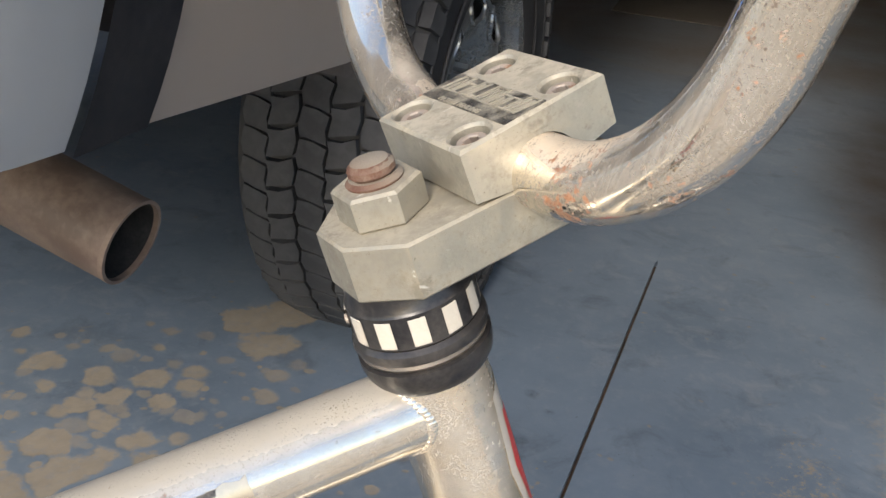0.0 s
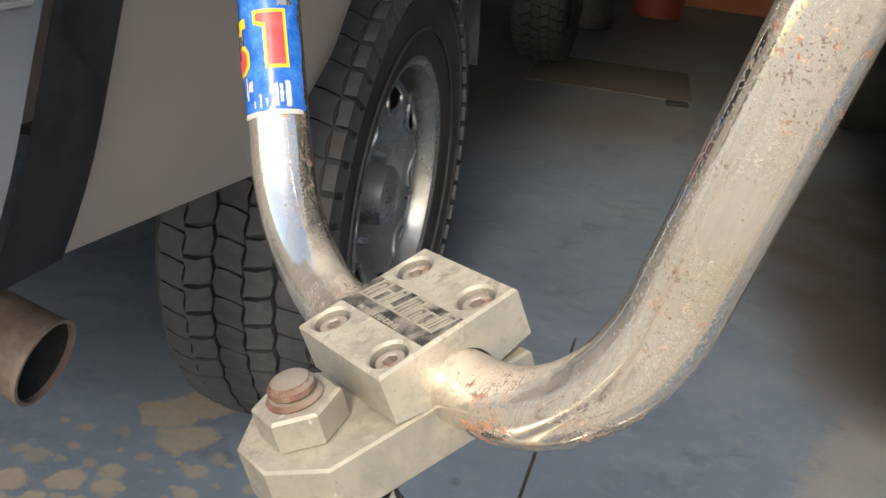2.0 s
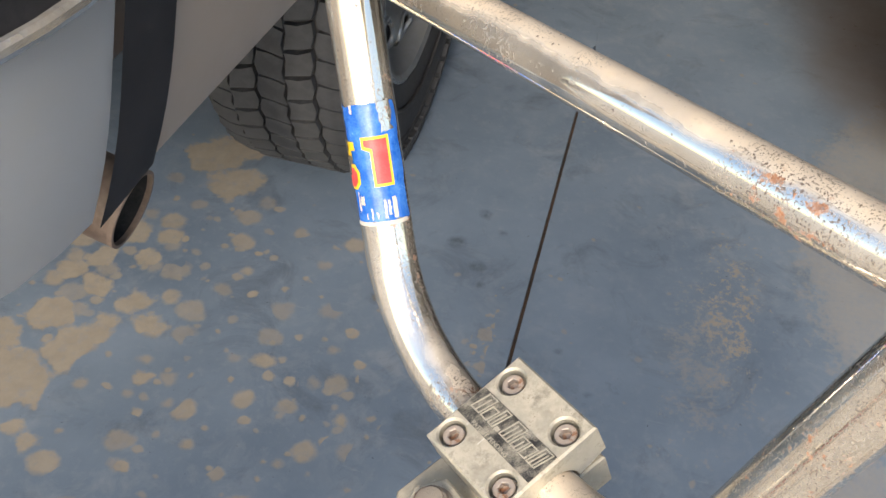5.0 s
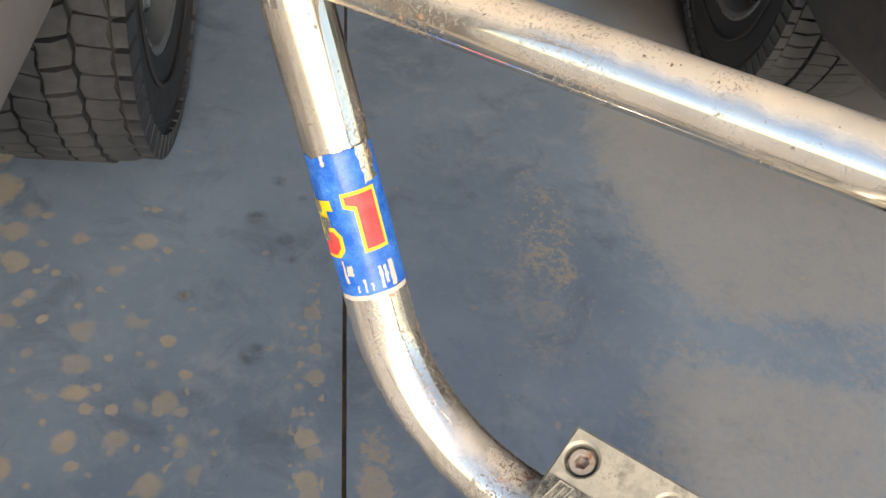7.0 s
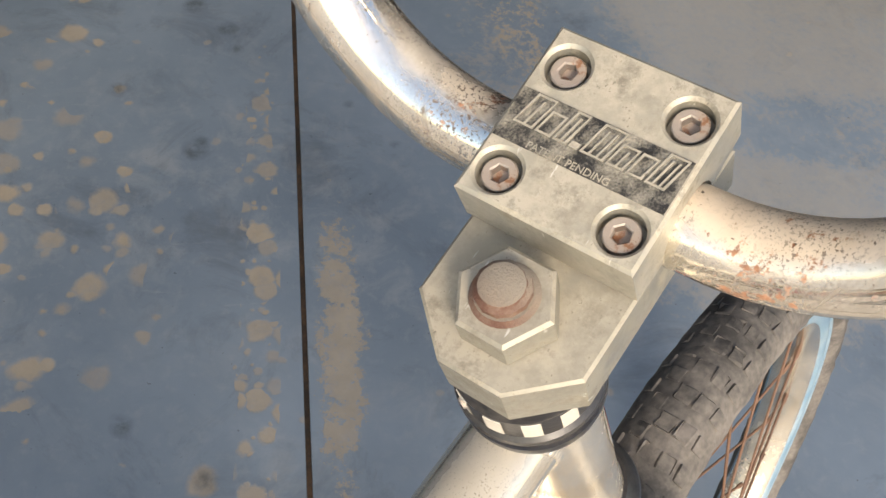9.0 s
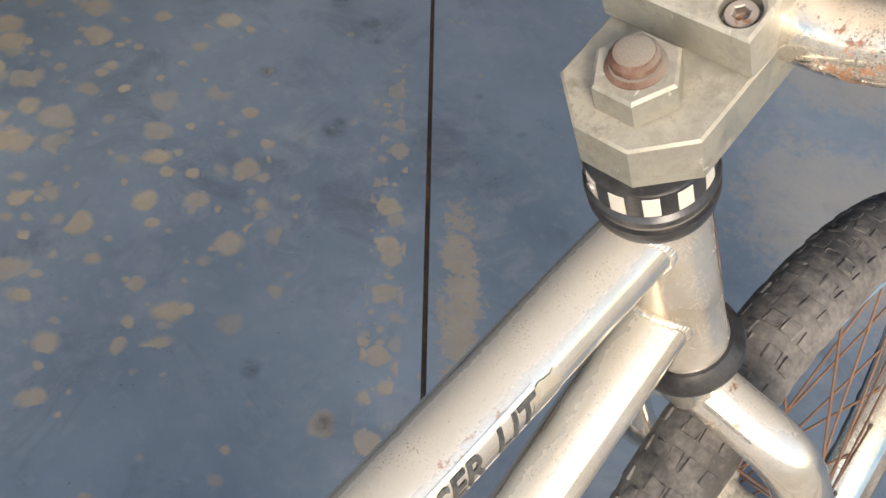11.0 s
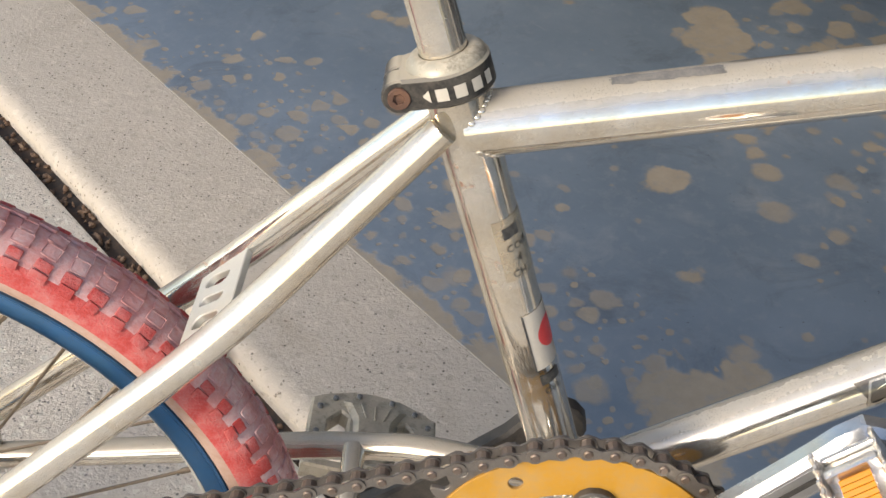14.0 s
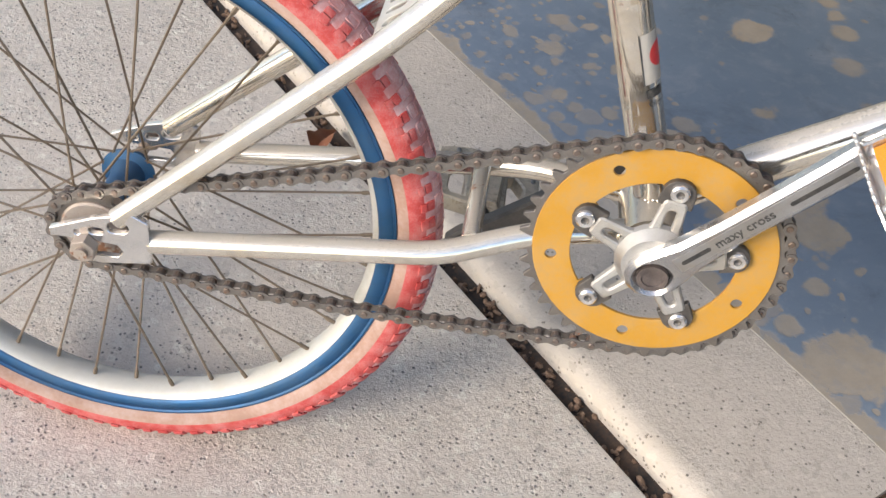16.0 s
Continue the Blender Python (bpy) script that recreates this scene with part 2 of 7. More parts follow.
BAR_CHROME = pitted_bar()
CAST_ALLOY = cast_alloy()
STEM_ALLOY = cast_alloy("grimy_stem_alloy", 0.80)
POLISHED = worn_metal("polished_alloy", (0.86, 0.85, 0.83), 0.14, (0.46, 0.42, 0.36), 0.55, 0.0, 60, 0.3, 0.64)
RIM_BED = worn_metal("pale_rim_alloy", (0.80, 0.79, 0.73), 0.30, (0.52, 0.49, 0.42), 0.80, 0.0, 60, 0.3, 0.50)
RUSTY_STEEL = worn_metal("rusty_steel", (0.50, 0.46, 0.42), 0.40, (0.36, 0.27, 0.20), 0.85, 1.7, 160, 0.5, 0.54)
CHAIN_STEEL = worn_metal("grimy_chain_steel", (0.30, 0.275, 0.25), 0.24, (0.055, 0.045, 0.037), 0.8, 0.35, 200, 0.5, 0.55)
SPOKE_STEEL = worn_metal("tarnished_spoke_steel", (0.26, 0.21, 0.16), 0.40, (0.155, 0.115, 0.078), 0.85, 0.8, 120)


def coated(name, base, rough, dust=(0.45, 0.40, 0.34), amount=0.3, scale=30, spread=0.25, coat=0.0, fine_bump=0.1, top=0.0):
    """Paint, plastic or rubber with tone variation, fine grain and dust."""
    k = Mat(name, rough, 0.0, base)
    big, fine = k.noise(scale, 5, 0.6), k.noise(scale * 9, 3, 0.6)
    dark, light = tuple(c * (1 - spread) for c in base), tuple(min(1, c * (1 + spread)) for c in base)
    col = k.mix(big, dark, light)
    cover = k.ramp(k.math("ADD", k.math("MULTIPLY", fine, 0.35), k.math("MULTIPLY", big, 0.65)), (0.42, 0.0), (0.72, amount))
    if top:
        cover = k.math("MAXIMUM", cover, k.ramp(k.up(), (0.55, 0.0), (0.95, top)))
    k.color(k.mix(cover, col, dust)).rough(k.math("ADD", k.math("MULTIPLY", cover, 0.4), rough)).bump(fine, fine_bump, 0.001)
    if coat:
        k.b.inputs["Coat Weight"].default_value = coat
    return k.m


BOLT_RUST = coated("rusty_bolt_dusty_on_top", (0.125, 0.055, 0.034), 0.75, (0.29, 0.25, 0.195), 0.6, 150, 0.45, 0.0, 0.5, 0.9)
RUST_DARK = coated("dark_rusted_screw", (0.10, 0.05, 0.032), 0.6, (0.24, 0.12, 0.07), 0.6, 150)
DARK_CAP = coated("dull_dark_cap", (0.07, 0.055, 0.05), 0.45, (0.25, 0.2, 0.17), 0.4, 80)
BLACK_ANO = coated("black_anodised", (0.012, 0.012, 0.014), 0.28, amount=0.12, scale=60)
CLAMP_BLACK = coated("black_clamp_dusty_on_top", (0.022, 0.021, 0.021), 0.32, (0.48, 0.42, 0.32), 0.22, 60, top=0.9)
BADGE_BLACK = coated("rubbed_black_badge", (0.035, 0.033, 0.03), 0.4, (0.50, 0.45, 0.35), 0.95, 170, 0.4, 0.0, 0.4)
STICKER_WHITE = coated("yellowed_white_sticker", (0.54, 0.50, 0.43), 0.5, (0.35, 0.28, 0.2), 0.35, 120)
STICKER_BLACK = coated("black_sticker", (0.02, 0.02, 0.02), 0.45, amount=0.15, scale=100)
STICKER_BLUE = coated("blue_sticker", (0.002, 0.105, 0.50), 0.16, (0.16, 0.42, 0.70), 0.40, 130, 0.35, 0.5)
STICKER_RED = coated("red_sticker", (0.72, 0.05, 0.05), 0.32, (0.6, 0.4, 0.35), 0.15, 160, 0.1)
STICKER_YELLOW = coated("yellow_sticker", (0.80, 0.55, 0.02), 0.32, (0.6, 0.5, 0.3), 0.15, 160, 0.1)
STICKER_ORANGE = coated("orange_sticker", (0.75, 0.20, 0.03), 0.32, (0.6, 0.5, 0.3), 0.15, 160, 0.1)
INK_GREY = coated("dark_grey_lettering", (0.035, 0.035, 0.035), 0.4, (0.4, 0.36, 0.3), 0.35, 200)
DUSTY_RED = coated("dust_greyed_red_rubber", (0.54, 0.245, 0.23), 0.85, (0.62, 0.50, 0.49), 1.0, 40, 0.18, 0.0, 0.5)
RED_RUBBER = coated("dusty_red_rubber", (0.50, 0.055, 0.048), 0.7, (0.47, 0.25, 0.235), 0.8, 85, 0.45, 0.0, 0.6)
SKIN_WALL = coated("dusty_skinwall_rubber", (0.37, 0.225, 0.165), 0.8, (0.47, 0.37, 0.325), 0.9, 34, 0.3)
GREY_RUBBER = coated("dusty_black_bicycle_rubber", (0.070, 0.064, 0.058), 0.85, (0.25, 0.22, 0.19), 1.0, 26, 0.5)
ROLLER_STEEL = worn_metal("worn_roller_steel", (0.27, 0.215, 0.18), 0.26, (0.10, 0.07, 0.053), 0.75, 0.5, 200, 0.4, 0.55)
RUST_SPOKE = coated("rust_brown_spoke", (0.15, 0.078, 0.048), 0.7, (0.22, 0.145, 0.10), 0.6, 90)
NAME_EDGE = worn_metal("dull_name_edge", (0.52, 0.49, 0.43), 0.2, (0.42, 0.37, 0.30), 0.6, 0.0, 60, 0.3, 0.6)
MUD_DUST = coated("mud_grey_rubber", (0.065, 0.060, 0.054), 0.9, (0.24, 0.21, 0.185), 1.0, 40, 0.5)
TYRE_RUBBER = coated("worn_car_tyre_rubber", (0.022, 0.023, 0.026), 0.6, (0.10, 0.10, 0.10), 0.6, 9)
BLUE_ANO = worn_metal("faded_blue_anodised_rim", (0.030, 0.125, 0.285), 0.30, (0.060, 0.115, 0.18), 0.8, 0.0, 60, 0.5, 0.55)
PALE_BLUE = coated("pale_blue_rim", (0.16, 0.27, 0.36), 0.35, (0.46, 0.46, 0.42), 0.5, 45)
RING_YELLOW = coated("scuffed_yellow_paint", (0.47, 0.235, 0.022), 0.50, (0.37, 0.245, 0.105), 0.85, 38, 0.18)
AMBER = coated("amber_reflector", (0.66, 0.245, 0.0), 0.14, (0.40, 0.16, 0.0), 0.5, 40, 0.3, 0.6)
CLEAR_TT = worn_metal("dull_clear_label", (0.87, 0.82, 0.73), 0.10, (0.57, 0.49, 0.39), 0.62, 0.0, 60, 0.5, 0.66)
NAME_BLACK = worn_metal("name_band_dark_reflection", (0.17, 0.155, 0.135), 0.16, (0.34, 0.30, 0.25), 0.6, 0.0, 60, 0.3, 0.62)
SPIDER_ALLOY = worn_metal("dull_spider_alloy", (0.60, 0.59, 0.565), 0.32, (0.40, 0.375, 0.33), 0.75, 0.0, 60, 0.6, 0.57)
BRUSHED = worn_metal("brushed_crank_face", (0.42, 0.42, 0.42), 0.36, (0.34, 0.32, 0.29), 0.6, 0.0, 60, 0.4, 0.60)
CRANK_ALLOY = worn_metal("polished_crank_alloy", (0.50, 0.515, 0.54), 0.13, (0.36, 0.335, 0.30), 0.55, 0.0, 60, 0.4, 0.62)
DARK_LUG = coated("grimy_dark_lug", (0.05, 0.045, 0.04), 0.5, (0.2, 0.17, 0.14), 0.4, 80)


# ---- mesh helpers ----
def part(name, bm, material, parent=None, label="", m=None, angle=35):
    """Links a bmesh as one mesh object under a thing or a part."""
    mesh = bpy.data.meshes.new(name)
    bmesh.ops.recalc_face_normals(bm, faces=bm.faces)
    bm.to_mesh(mesh)
    bm.free()
    for mat in material if isinstance(material, (list, tuple)) else [material]:
        mesh.materials.append(mat)
    mesh.polygons.foreach_set("use_smooth", [True] * len(mesh.polygons))
    mesh.set_sharp_from_angle(angle=radians(angle))
    ob = new(name, mesh)
    if parent:
        ob.parent = parent
    if m is not None:
        ob.matrix_basis = m
    return tagged(ob, label) if label else ob


def again(ob, m, label=""):
    """A further part on the same mesh and under the same parent."""
    o = new(ob.name.split(".")[0], ob.data)
    o.parent, o.matrix_basis = ob.parent, m
    return tagged(o, label) if label else o


def frames_along(points):
    """Points with two cross axes each, carried without twist."""
    pts = [Vector(p) for p in points]
    out, side = [], None
    for i, p in enumerate(pts):
        d = (pts[min(i + 1, len(pts) - 1)] - pts[max(i - 1, 0)]).normalized()
        if side is None:
            side = d.cross(Vector((0, 0, 1)) if abs(d.z) < 0.9 else Vector((1, 0, 0))).normalized()
        side = (side - d * side.dot(d)).normalized()
        out.append((p, side, d.cross(side)))
    return out


def sweep(bm, points, radius, n=20, caps=True, squash=1.0):
    """A round tube along points; radius is one number or one for each point."""
    radii = radius if isinstance(radius, (list, tuple)) else [radius] * len(points)
    rings = []
    for (p, a, b), r in zip(frames_along(points), radii):
        rings.append([bm.verts.new(p + r * (math.cos(t) * a + squash * math.sin(t) * b)) for t in (2 * math.pi * k / n for k in range(n))])
    for u, v in zip(rings, rings[1:]):
        for k in range(n):
            bm.faces.new((u[k], u[(k + 1) % n], v[(k + 1) % n], v[k]))
    if caps:
        bm.faces.new(rings[0][::-1])
        bm.faces.new(rings[-1])
    return bm


def tube(points, radius, n=20, caps=True, squash=1.0):
    return sweep(bmesh.new(), points, radius, n, caps, squash)


def bend(points, radii, steps=8):
    """A line of straight runs with rounded corners; radii for the inner points."""
    pts = [Vector(p) for p in points]
    out = [pts[0]]
    for a, b, c, r in zip(pts, pts[1:], pts[2:], radii):
        u, v = (a - b).normalized(), (c - b).normalized()
        half = u.angle(v) / 2
        t = r / math.tan(half)
        centre = b + (u + v).normalized() * (r / math.sin(half))
        p, q = b + u * t - centre, b + v * t - centre
        for k in range(steps + 1):
            out.append(centre + (p.lerp(q, k / steps)).normalized() * r)
    out.append(pts[-1])
    return out


def revolve(bm, profile, n=64, axis="Y", closed=False, start=0.0, sweep_angle=2 * math.pi):
    """Turns a profile of (radius, along) round an axis."""
    whole = sweep_angle > 6.28
    count = n if whole else n + 1
    rings = []
    for k in range(count):
        t = start + sweep_angle * k / n
        c, s = math.cos(t), math.sin(t)
        ring = []
        for r, y in profile:
            p = {"Y": (r * c, y, r * s), "Z": (r * c, r * s, y), "X": (y, r * c, r * s)}[axis]
            ring.append(bm.verts.new(p))
        rings.append(ring)
    pairs = list(zip(rings, rings[1:])) + ([(rings[-1], rings[0])] if whole else [])
    m = len(profile)
    for u, v in pairs:
        for j in range(m if closed else m - 1):
            bm.faces.new((u[j], u[(j + 1) % m], v[(j + 1) % m], v[j]))
    return bm


def block(bm, sx, sy, sz, m=Matrix(), bevel=0.0):
    """A box of those sizes, with softened edges."""
    made = bmesh.ops.create_cube(bm, size=1.0, matrix=m @ Matrix.Diagonal((sx, sy, sz, 1)))
    if bevel:
        edges = list({e for v in made["verts"] for e in v.link_edges})
        bmesh.ops.bevel(bm, geom=edges, offset=bevel, segments=2, profile=0.6, affect="EDGES")
    return bm


def plate(bm, outer, holes=(), thick=0.003, m=Matrix(), bevel=0.0, upper=False):
    """A flat plate in its own xy plane, from z = 0 to thick, with holes right through."""
    sub = bmesh.new()
    edges = []
    for loop in (outer, *holes):
        vs = [sub.verts.new((x, y, 0)) for x, y in loop]
        edges += [sub.edges.new((vs[i], vs[(i + 1) % len(vs)])) for i in range(len(vs))]
    bmesh.ops.triangle_fill(sub, use_beauty=True, use_dissolve=False, edges=edges)
    made = bmesh.ops.extrude_face_region(sub, geom=list(sub.faces))
    bmesh.ops.translate(sub, verts=[v for v in made["geom"] if isinstance(v, bmesh.types.BMVert)], vec=(0, 0, thick))
    bmesh.ops.recalc_face_normals(sub, faces=sub.faces)
    if bevel:
        rim = [e for e in sub.edges if len(e.link_faces) == 2 and e.calc_face_angle(0) > 1.2 and abs(e.verts[0].co.z - e.verts[1].co.z) < 1e-6 and (not upper or e.verts[0].co.z > thick / 2)]
        bmesh.ops.bevel(sub, geom=rim, offset=bevel, segments=1, affect="EDGES")
    bmesh.ops.transform(sub, matrix=m, verts=sub.verts)
    mesh = bpy.data.meshes.new("plate")
    sub.to_mesh(mesh)
    sub.free()
    bm.from_mesh(mesh)
    bpy.data.meshes.remove(mesh)
    return bm


def circle(cx, cy, r, n=24, turn=0.0):
    return [(cx + r * math.cos(turn + 2 * math.pi * k / n), cy + r * math.sin(turn + 2 * math.pi * k / n)) for k in range(n)]


def slot(cx, cy, length, width, turn=0.0, n=8):
    """A rounded slot as a loop of points."""
    out, c, s = [], math.cos(turn), math.sin(turn)
    for side in (0, 1):
        for k in range(n + 1):
            a = -math.pi / 2 + math.pi * k / n + math.pi * side
            x = (1 - 2 * side) * (length - width) / 2 + width / 2 * math.cos(a)
            y = width / 2 * math.sin(a)
            out.append((cx + c * x - s * y, cy + s * x + c * y))
    return out


def axes(origin, x, y, z):
    """A pose from three axes and an origin."""
    return Matrix.Translation(origin) @ Matrix((x, y, z)).transposed().to_4x4()


# ---- ground and garage ----
def painted_floor():
    """Blue floor paint, chipped to bare concrete in rounded spots, with stains, grime and the car's shadow coloured in.
    """
    k = Mat("chipped_blue_floor_paint", 0.45)
    co = k.co
    warp = k.t.nodes.new("ShaderNodeTexNoise")
    warp.inputs["Scale"].default_value, warp.inputs["Detail"].default_value = 22, 4
    k.link(co, warp.inputs["Vector"])
    off = k.t.nodes.new("ShaderNodeVectorMath")
    off.operation = "MULTIPLY_ADD"
    k.link(warp.outputs["Color"], off.inputs[0])
    off.inputs[1].default_value, off.inputs[2].default_value = (0.022, 0.022, 0.0), (-0.011, -0.011, 0)
    add = k.t.nodes.new("ShaderNodeVectorMath")
    k.link(co, add.inputs[0])
    k.link(off.outputs[0], add.inputs[1])
    bent = add.outputs[0]
    flat = k.t.nodes.new("ShaderNodeVectorMath")
    flat.operation = "MULTIPLY"
    k.link(bent, flat.inputs[0])
    flat.inputs[1].default_value = (1, 1, 0)
    ragged = flat.outputs[0]

    def blobs(scale, size, mask, shift=0.0):
        v = k.t.nodes.new("ShaderNodeTexVoronoi")
        v.voronoi_dimensions = "2D"
        v.inputs["Scale"].default_value = scale
        v.inputs["Randomness"].default_value = 0.85
        moved = k.t.nodes.new("ShaderNodeVectorMath")
        k.link(bent, moved.inputs[0])
        moved.inputs[1].default_value = (shift, shift * 0.7, 0)
        k.link(moved.outputs[0], v.inputs["Vector"])
        hue = k.t.nodes.new("ShaderNodeSeparateColor")
        k.link(v.outputs["Color"], hue.inputs[0])
        # a rounded spot where the cell's own random number is under the local density
        reach = k.math("ADD", k.math("MULTIPLY", hue.outputs[1], size * 0.6), size * 0.4)
        reach = k.math("ADD", reach, k.math("MULTIPLY", k.math("SUBTRACT", k.noise(scale * 2.6, 5, 0.65), 0.5), 0.34))
        n = k.math("SUBTRACT", reach, v.outputs["Distance"])
        soft = k.math("MULTIPLY", n, 8.0, True)
        faint = k.math("ADD", 0.55, k.math("MULTIPLY", hue.outputs[2], 0.45))
        return k.math("MULTIPLY", k.math("MULTIPLY", soft, faint), k.math("LESS_THAN", hue.outputs[0], mask))

    def spot(x, y, rx, ry, soft=0.6, turn=0.0):
        """A soft ellipse in floor coordinates, 1 in the middle."""
        m = k.t.nodes.new("ShaderNodeMapping")
        m.vector_type = "TEXTURE"
        m.inputs["Location"].default_value = (x, y, 0)
        m.inputs["Rotation"].default_value = (0, 0, radians(turn))
        m.inputs["Scale"].default_value = (rx, ry, 1)
        k.link(bent, m.inputs["Vector"])
        l = k.t.nodes.new("ShaderNodeVectorMath")
        l.operation = "LENGTH"
        k.link(m.outputs[0], l.inputs[0])
        r = k.t.nodes.new("ShaderNodeMapRange")
        r.interpolation_type = "SMOOTHSTEP"
        for i, v in enumerate((1 - soft, 1.0, 1.0, 0.0)):
            r.inputs[i + 1].default_value = v
        k.link(l.outputs["Value"], r.inputs[0])
        return r.outputs[0]

    def nearest(places):
        """How far the nearest round place's edge is: negative inside it."""
        out = None
        for u, v, wide in places:
            d = k.t.nodes.new("ShaderNodeVectorMath")
            d.operation = "DISTANCE"
            k.link(ragged, d.inputs[0])
            d.inputs[1].default_value = (u, v, 0)
            inside = k.math("SUBTRACT", d.outputs["Value"], wide / 2)
            out = inside if out is None else k.math("MINIMUM", out, inside)
        return out

    def most(items):
        out = items[0]
        for i in items[1:]:
            out = k.math("MAXIMUM", out, i)
        return out

    # where the paint has failed: densest beside the parked pickup, thin elsewhere
    density = most([
        k.math("MULTIPLY", spot(0.84, 0.50, 0.36, 0.34, 0.6), 0.75),
        k.math("MULTIPLY", spot(0.70, 0.27, 0.42, 0.26, 0.6), 0.62),
        k.math("MULTIPLY", spot(0.40, 0.55, 0.55, 0.70, 0.6), 0.09),
        k.math("MULTIPLY", spot(0.08, 0.30, 0.14, 0.50, 0.6), 0.30),
    ])
    rows = most([
        k.math("MULTIPLY", spot(0.55, -0.022, 0.46, 0.024, 0.4), 1.1),
        k.math("MULTIPLY", spot(0.02, 0.3, 0.06, 1.6, 0.6), 0.70),
        k.math("MULTIPLY", spot(0.10, 0.62, 0.13, 0.70, 0.6), 0.50),
    ])
    uneven = k.math("MULTIPLY", density, k.math("ADD", 0.5, k.math("MULTIPLY", k.noise(6, 3), 1.0)))
    patchy = k.math("MULTIPLY", rows, k.math("ADD", 0.3, k.math("MULTIPLY", k.noise(11, 3), 1.4)))
    chips = most([blobs(18, 0.42, uneven), blobs(36, 0.40, k.math("MULTIPLY", uneven, 0.5), 0.37), blobs(31, 0.54, patchy, 0.71), blobs(70, 0.42, k.math("MULTIPLY", patchy, 0.6), 0.13)])
    specks = k.math("MULTIPLY", blobs(46, 0.30, 0.03, 0.55), 0.7)
    rough_edge = k.math("ADD", k.math("MULTIPLY", k.math("SUBTRACT", k.noise(19, 2, 0.5), 0.5), 0.060), k.math("MULTIPLY", k.math("SUBTRACT", k.noise(75, 4, 0.65), 0.5), 0.024))
    solid = k.math("MULTIPLY", k.math("SUBTRACT", rough_edge, nearest(BARE_SPOTS + ROUND_SPOTS)), 130.0, True)
    place = k.t.nodes.new("ShaderNodeSeparateXYZ")
    k.link(ragged, place.inputs[0])
    brink = k.math("MULTIPLY", k.math("SUBTRACT", k.math("ADD", k.math("MULTIPLY", rough_edge, 1.5), 0.018), place.outputs[0]), 120.0, True)
    grit = k.math("ADD", k.math("MULTIPLY", k.noise(26, 8, 0.78), 0.85), k.math("MULTIPLY", k.noise(95, 5, 0.75), 0.8))
    flaking = most([spot(0.54, -0.104, 0.36, 0.050, 0.9), k.math("MULTIPLY", spot(1.06, -0.36, 0.42, 0.13, 0.9), 0.66)])
    lace = k.ramp(k.math("ADD", k.math("MULTIPLY", flaking, 0.30), k.math("MULTIPLY", grit, 0.62)), (0.715, 0.0), (0.755, 0.85))
    chips = k.math("MULTIPLY", most([chips, solid, specks, brink, lace]), k.ramp(k.noise(50, 4, 0.7), (0.25, 0.62), (0.5, 0.97)))
    # paint rubbed thin under the neighbouring car
    rub = most([
        spot(1.28, -0.84, 0.66, 0.46, 0.30), spot(0.70, -0.60, 0.26, 0.25, 0.6), spot(0.15, -0.45, 0.24, 0.32, 0.95),
        k.math("MULTIPLY", spot(0.95, -0.33, 0.36, 0.13, 0.9), 0.58),
    ])
    rub = k.math("SUBTRACT", rub, k.math("MULTIPLY", spot(0.85, -0.70, 0.09, 0.22, 0.6), 0.55))
    rubbed = k.ramp(k.math("ADD", k.math("MULTIPLY", rub, 0.260), k.math("MULTIPLY", grit, 0.62)), (0.635, 0.0), (0.675, 0.34), (0.80, 0.58))
    tone, grain = k.noise(3.2, 6, 0.65), k.noise(55, 5, 0.65)
    paint = k.mix(k.ramp(tone, (0.3, 0.0), (0.7, 1.0)), (0.126, 0.168, 0.220), (0.200, 0.252, 0.312))
    haze = k.math("MULTIPLY", k.ramp(k.noise(16, 6, 0.72, distort=0.5), (0.50, 0.0), (0.68, 0.6)), k.ramp(k.noise(2.1, 3), (0.40, 0.15), (0.62, 1.0)))
    paint = k.mix(haze, paint, (0.27, 0.30, 0.33))
    paint = k.mix(k.ramp(grain, (0.54, 0.0), (0.75, 0.40)), paint, (0.27, 0.30, 0.33))
    grime = k.ramp(k.noise(8, 6, 0.7, distort=0.8), (0.54, 0.0), (0.72, 0.55))
    paint = k.mix(grime, paint, (0.075, 0.09, 0.11))
    drag = k.t.nodes.new("ShaderNodeMapping")
    drag.inputs["Scale"].default_value = (90, 9, 1)
    drag.inputs["Rotation"].default_value = (0, 0, 0.5)
    k.link(co, drag.inputs["Vector"])
    paint = k.mix(k.ramp(k.noise(1.0, 4, 0.7, drag.outputs[0]), (0.66, 0.0), (0.74, 0.35)), paint, (0.30, 0.32, 0.34))
    paint = k.mix(k.ramp(k.noise(120, 3, 0.6), (0.70, 0.0), (0.75, 0.7)), paint, (0.05, 0.06, 0.075))
    bare = k.mix(k.noise(38, 5, 0.7), (0.26, 0.22, 0.17), (0.40, 0.345, 0.27))
    col = k.mix(rubbed, paint, (0.335, 0.304, 0.26))
    col = k.mix(chips, col, bare)
    # brown dirt inside and by the car's tyre, with light falloff coloured in
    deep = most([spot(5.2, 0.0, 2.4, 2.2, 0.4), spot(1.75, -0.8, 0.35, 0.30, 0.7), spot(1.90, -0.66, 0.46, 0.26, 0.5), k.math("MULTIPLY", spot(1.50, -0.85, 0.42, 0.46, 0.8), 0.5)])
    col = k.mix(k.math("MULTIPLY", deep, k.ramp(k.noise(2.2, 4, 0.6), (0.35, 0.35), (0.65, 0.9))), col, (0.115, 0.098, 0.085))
    # dirt beneath the parked car and its shadow, both put into the floor colour
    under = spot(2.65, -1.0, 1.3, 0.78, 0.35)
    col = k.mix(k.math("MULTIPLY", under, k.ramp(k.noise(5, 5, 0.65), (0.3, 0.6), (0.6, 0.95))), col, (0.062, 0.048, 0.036))
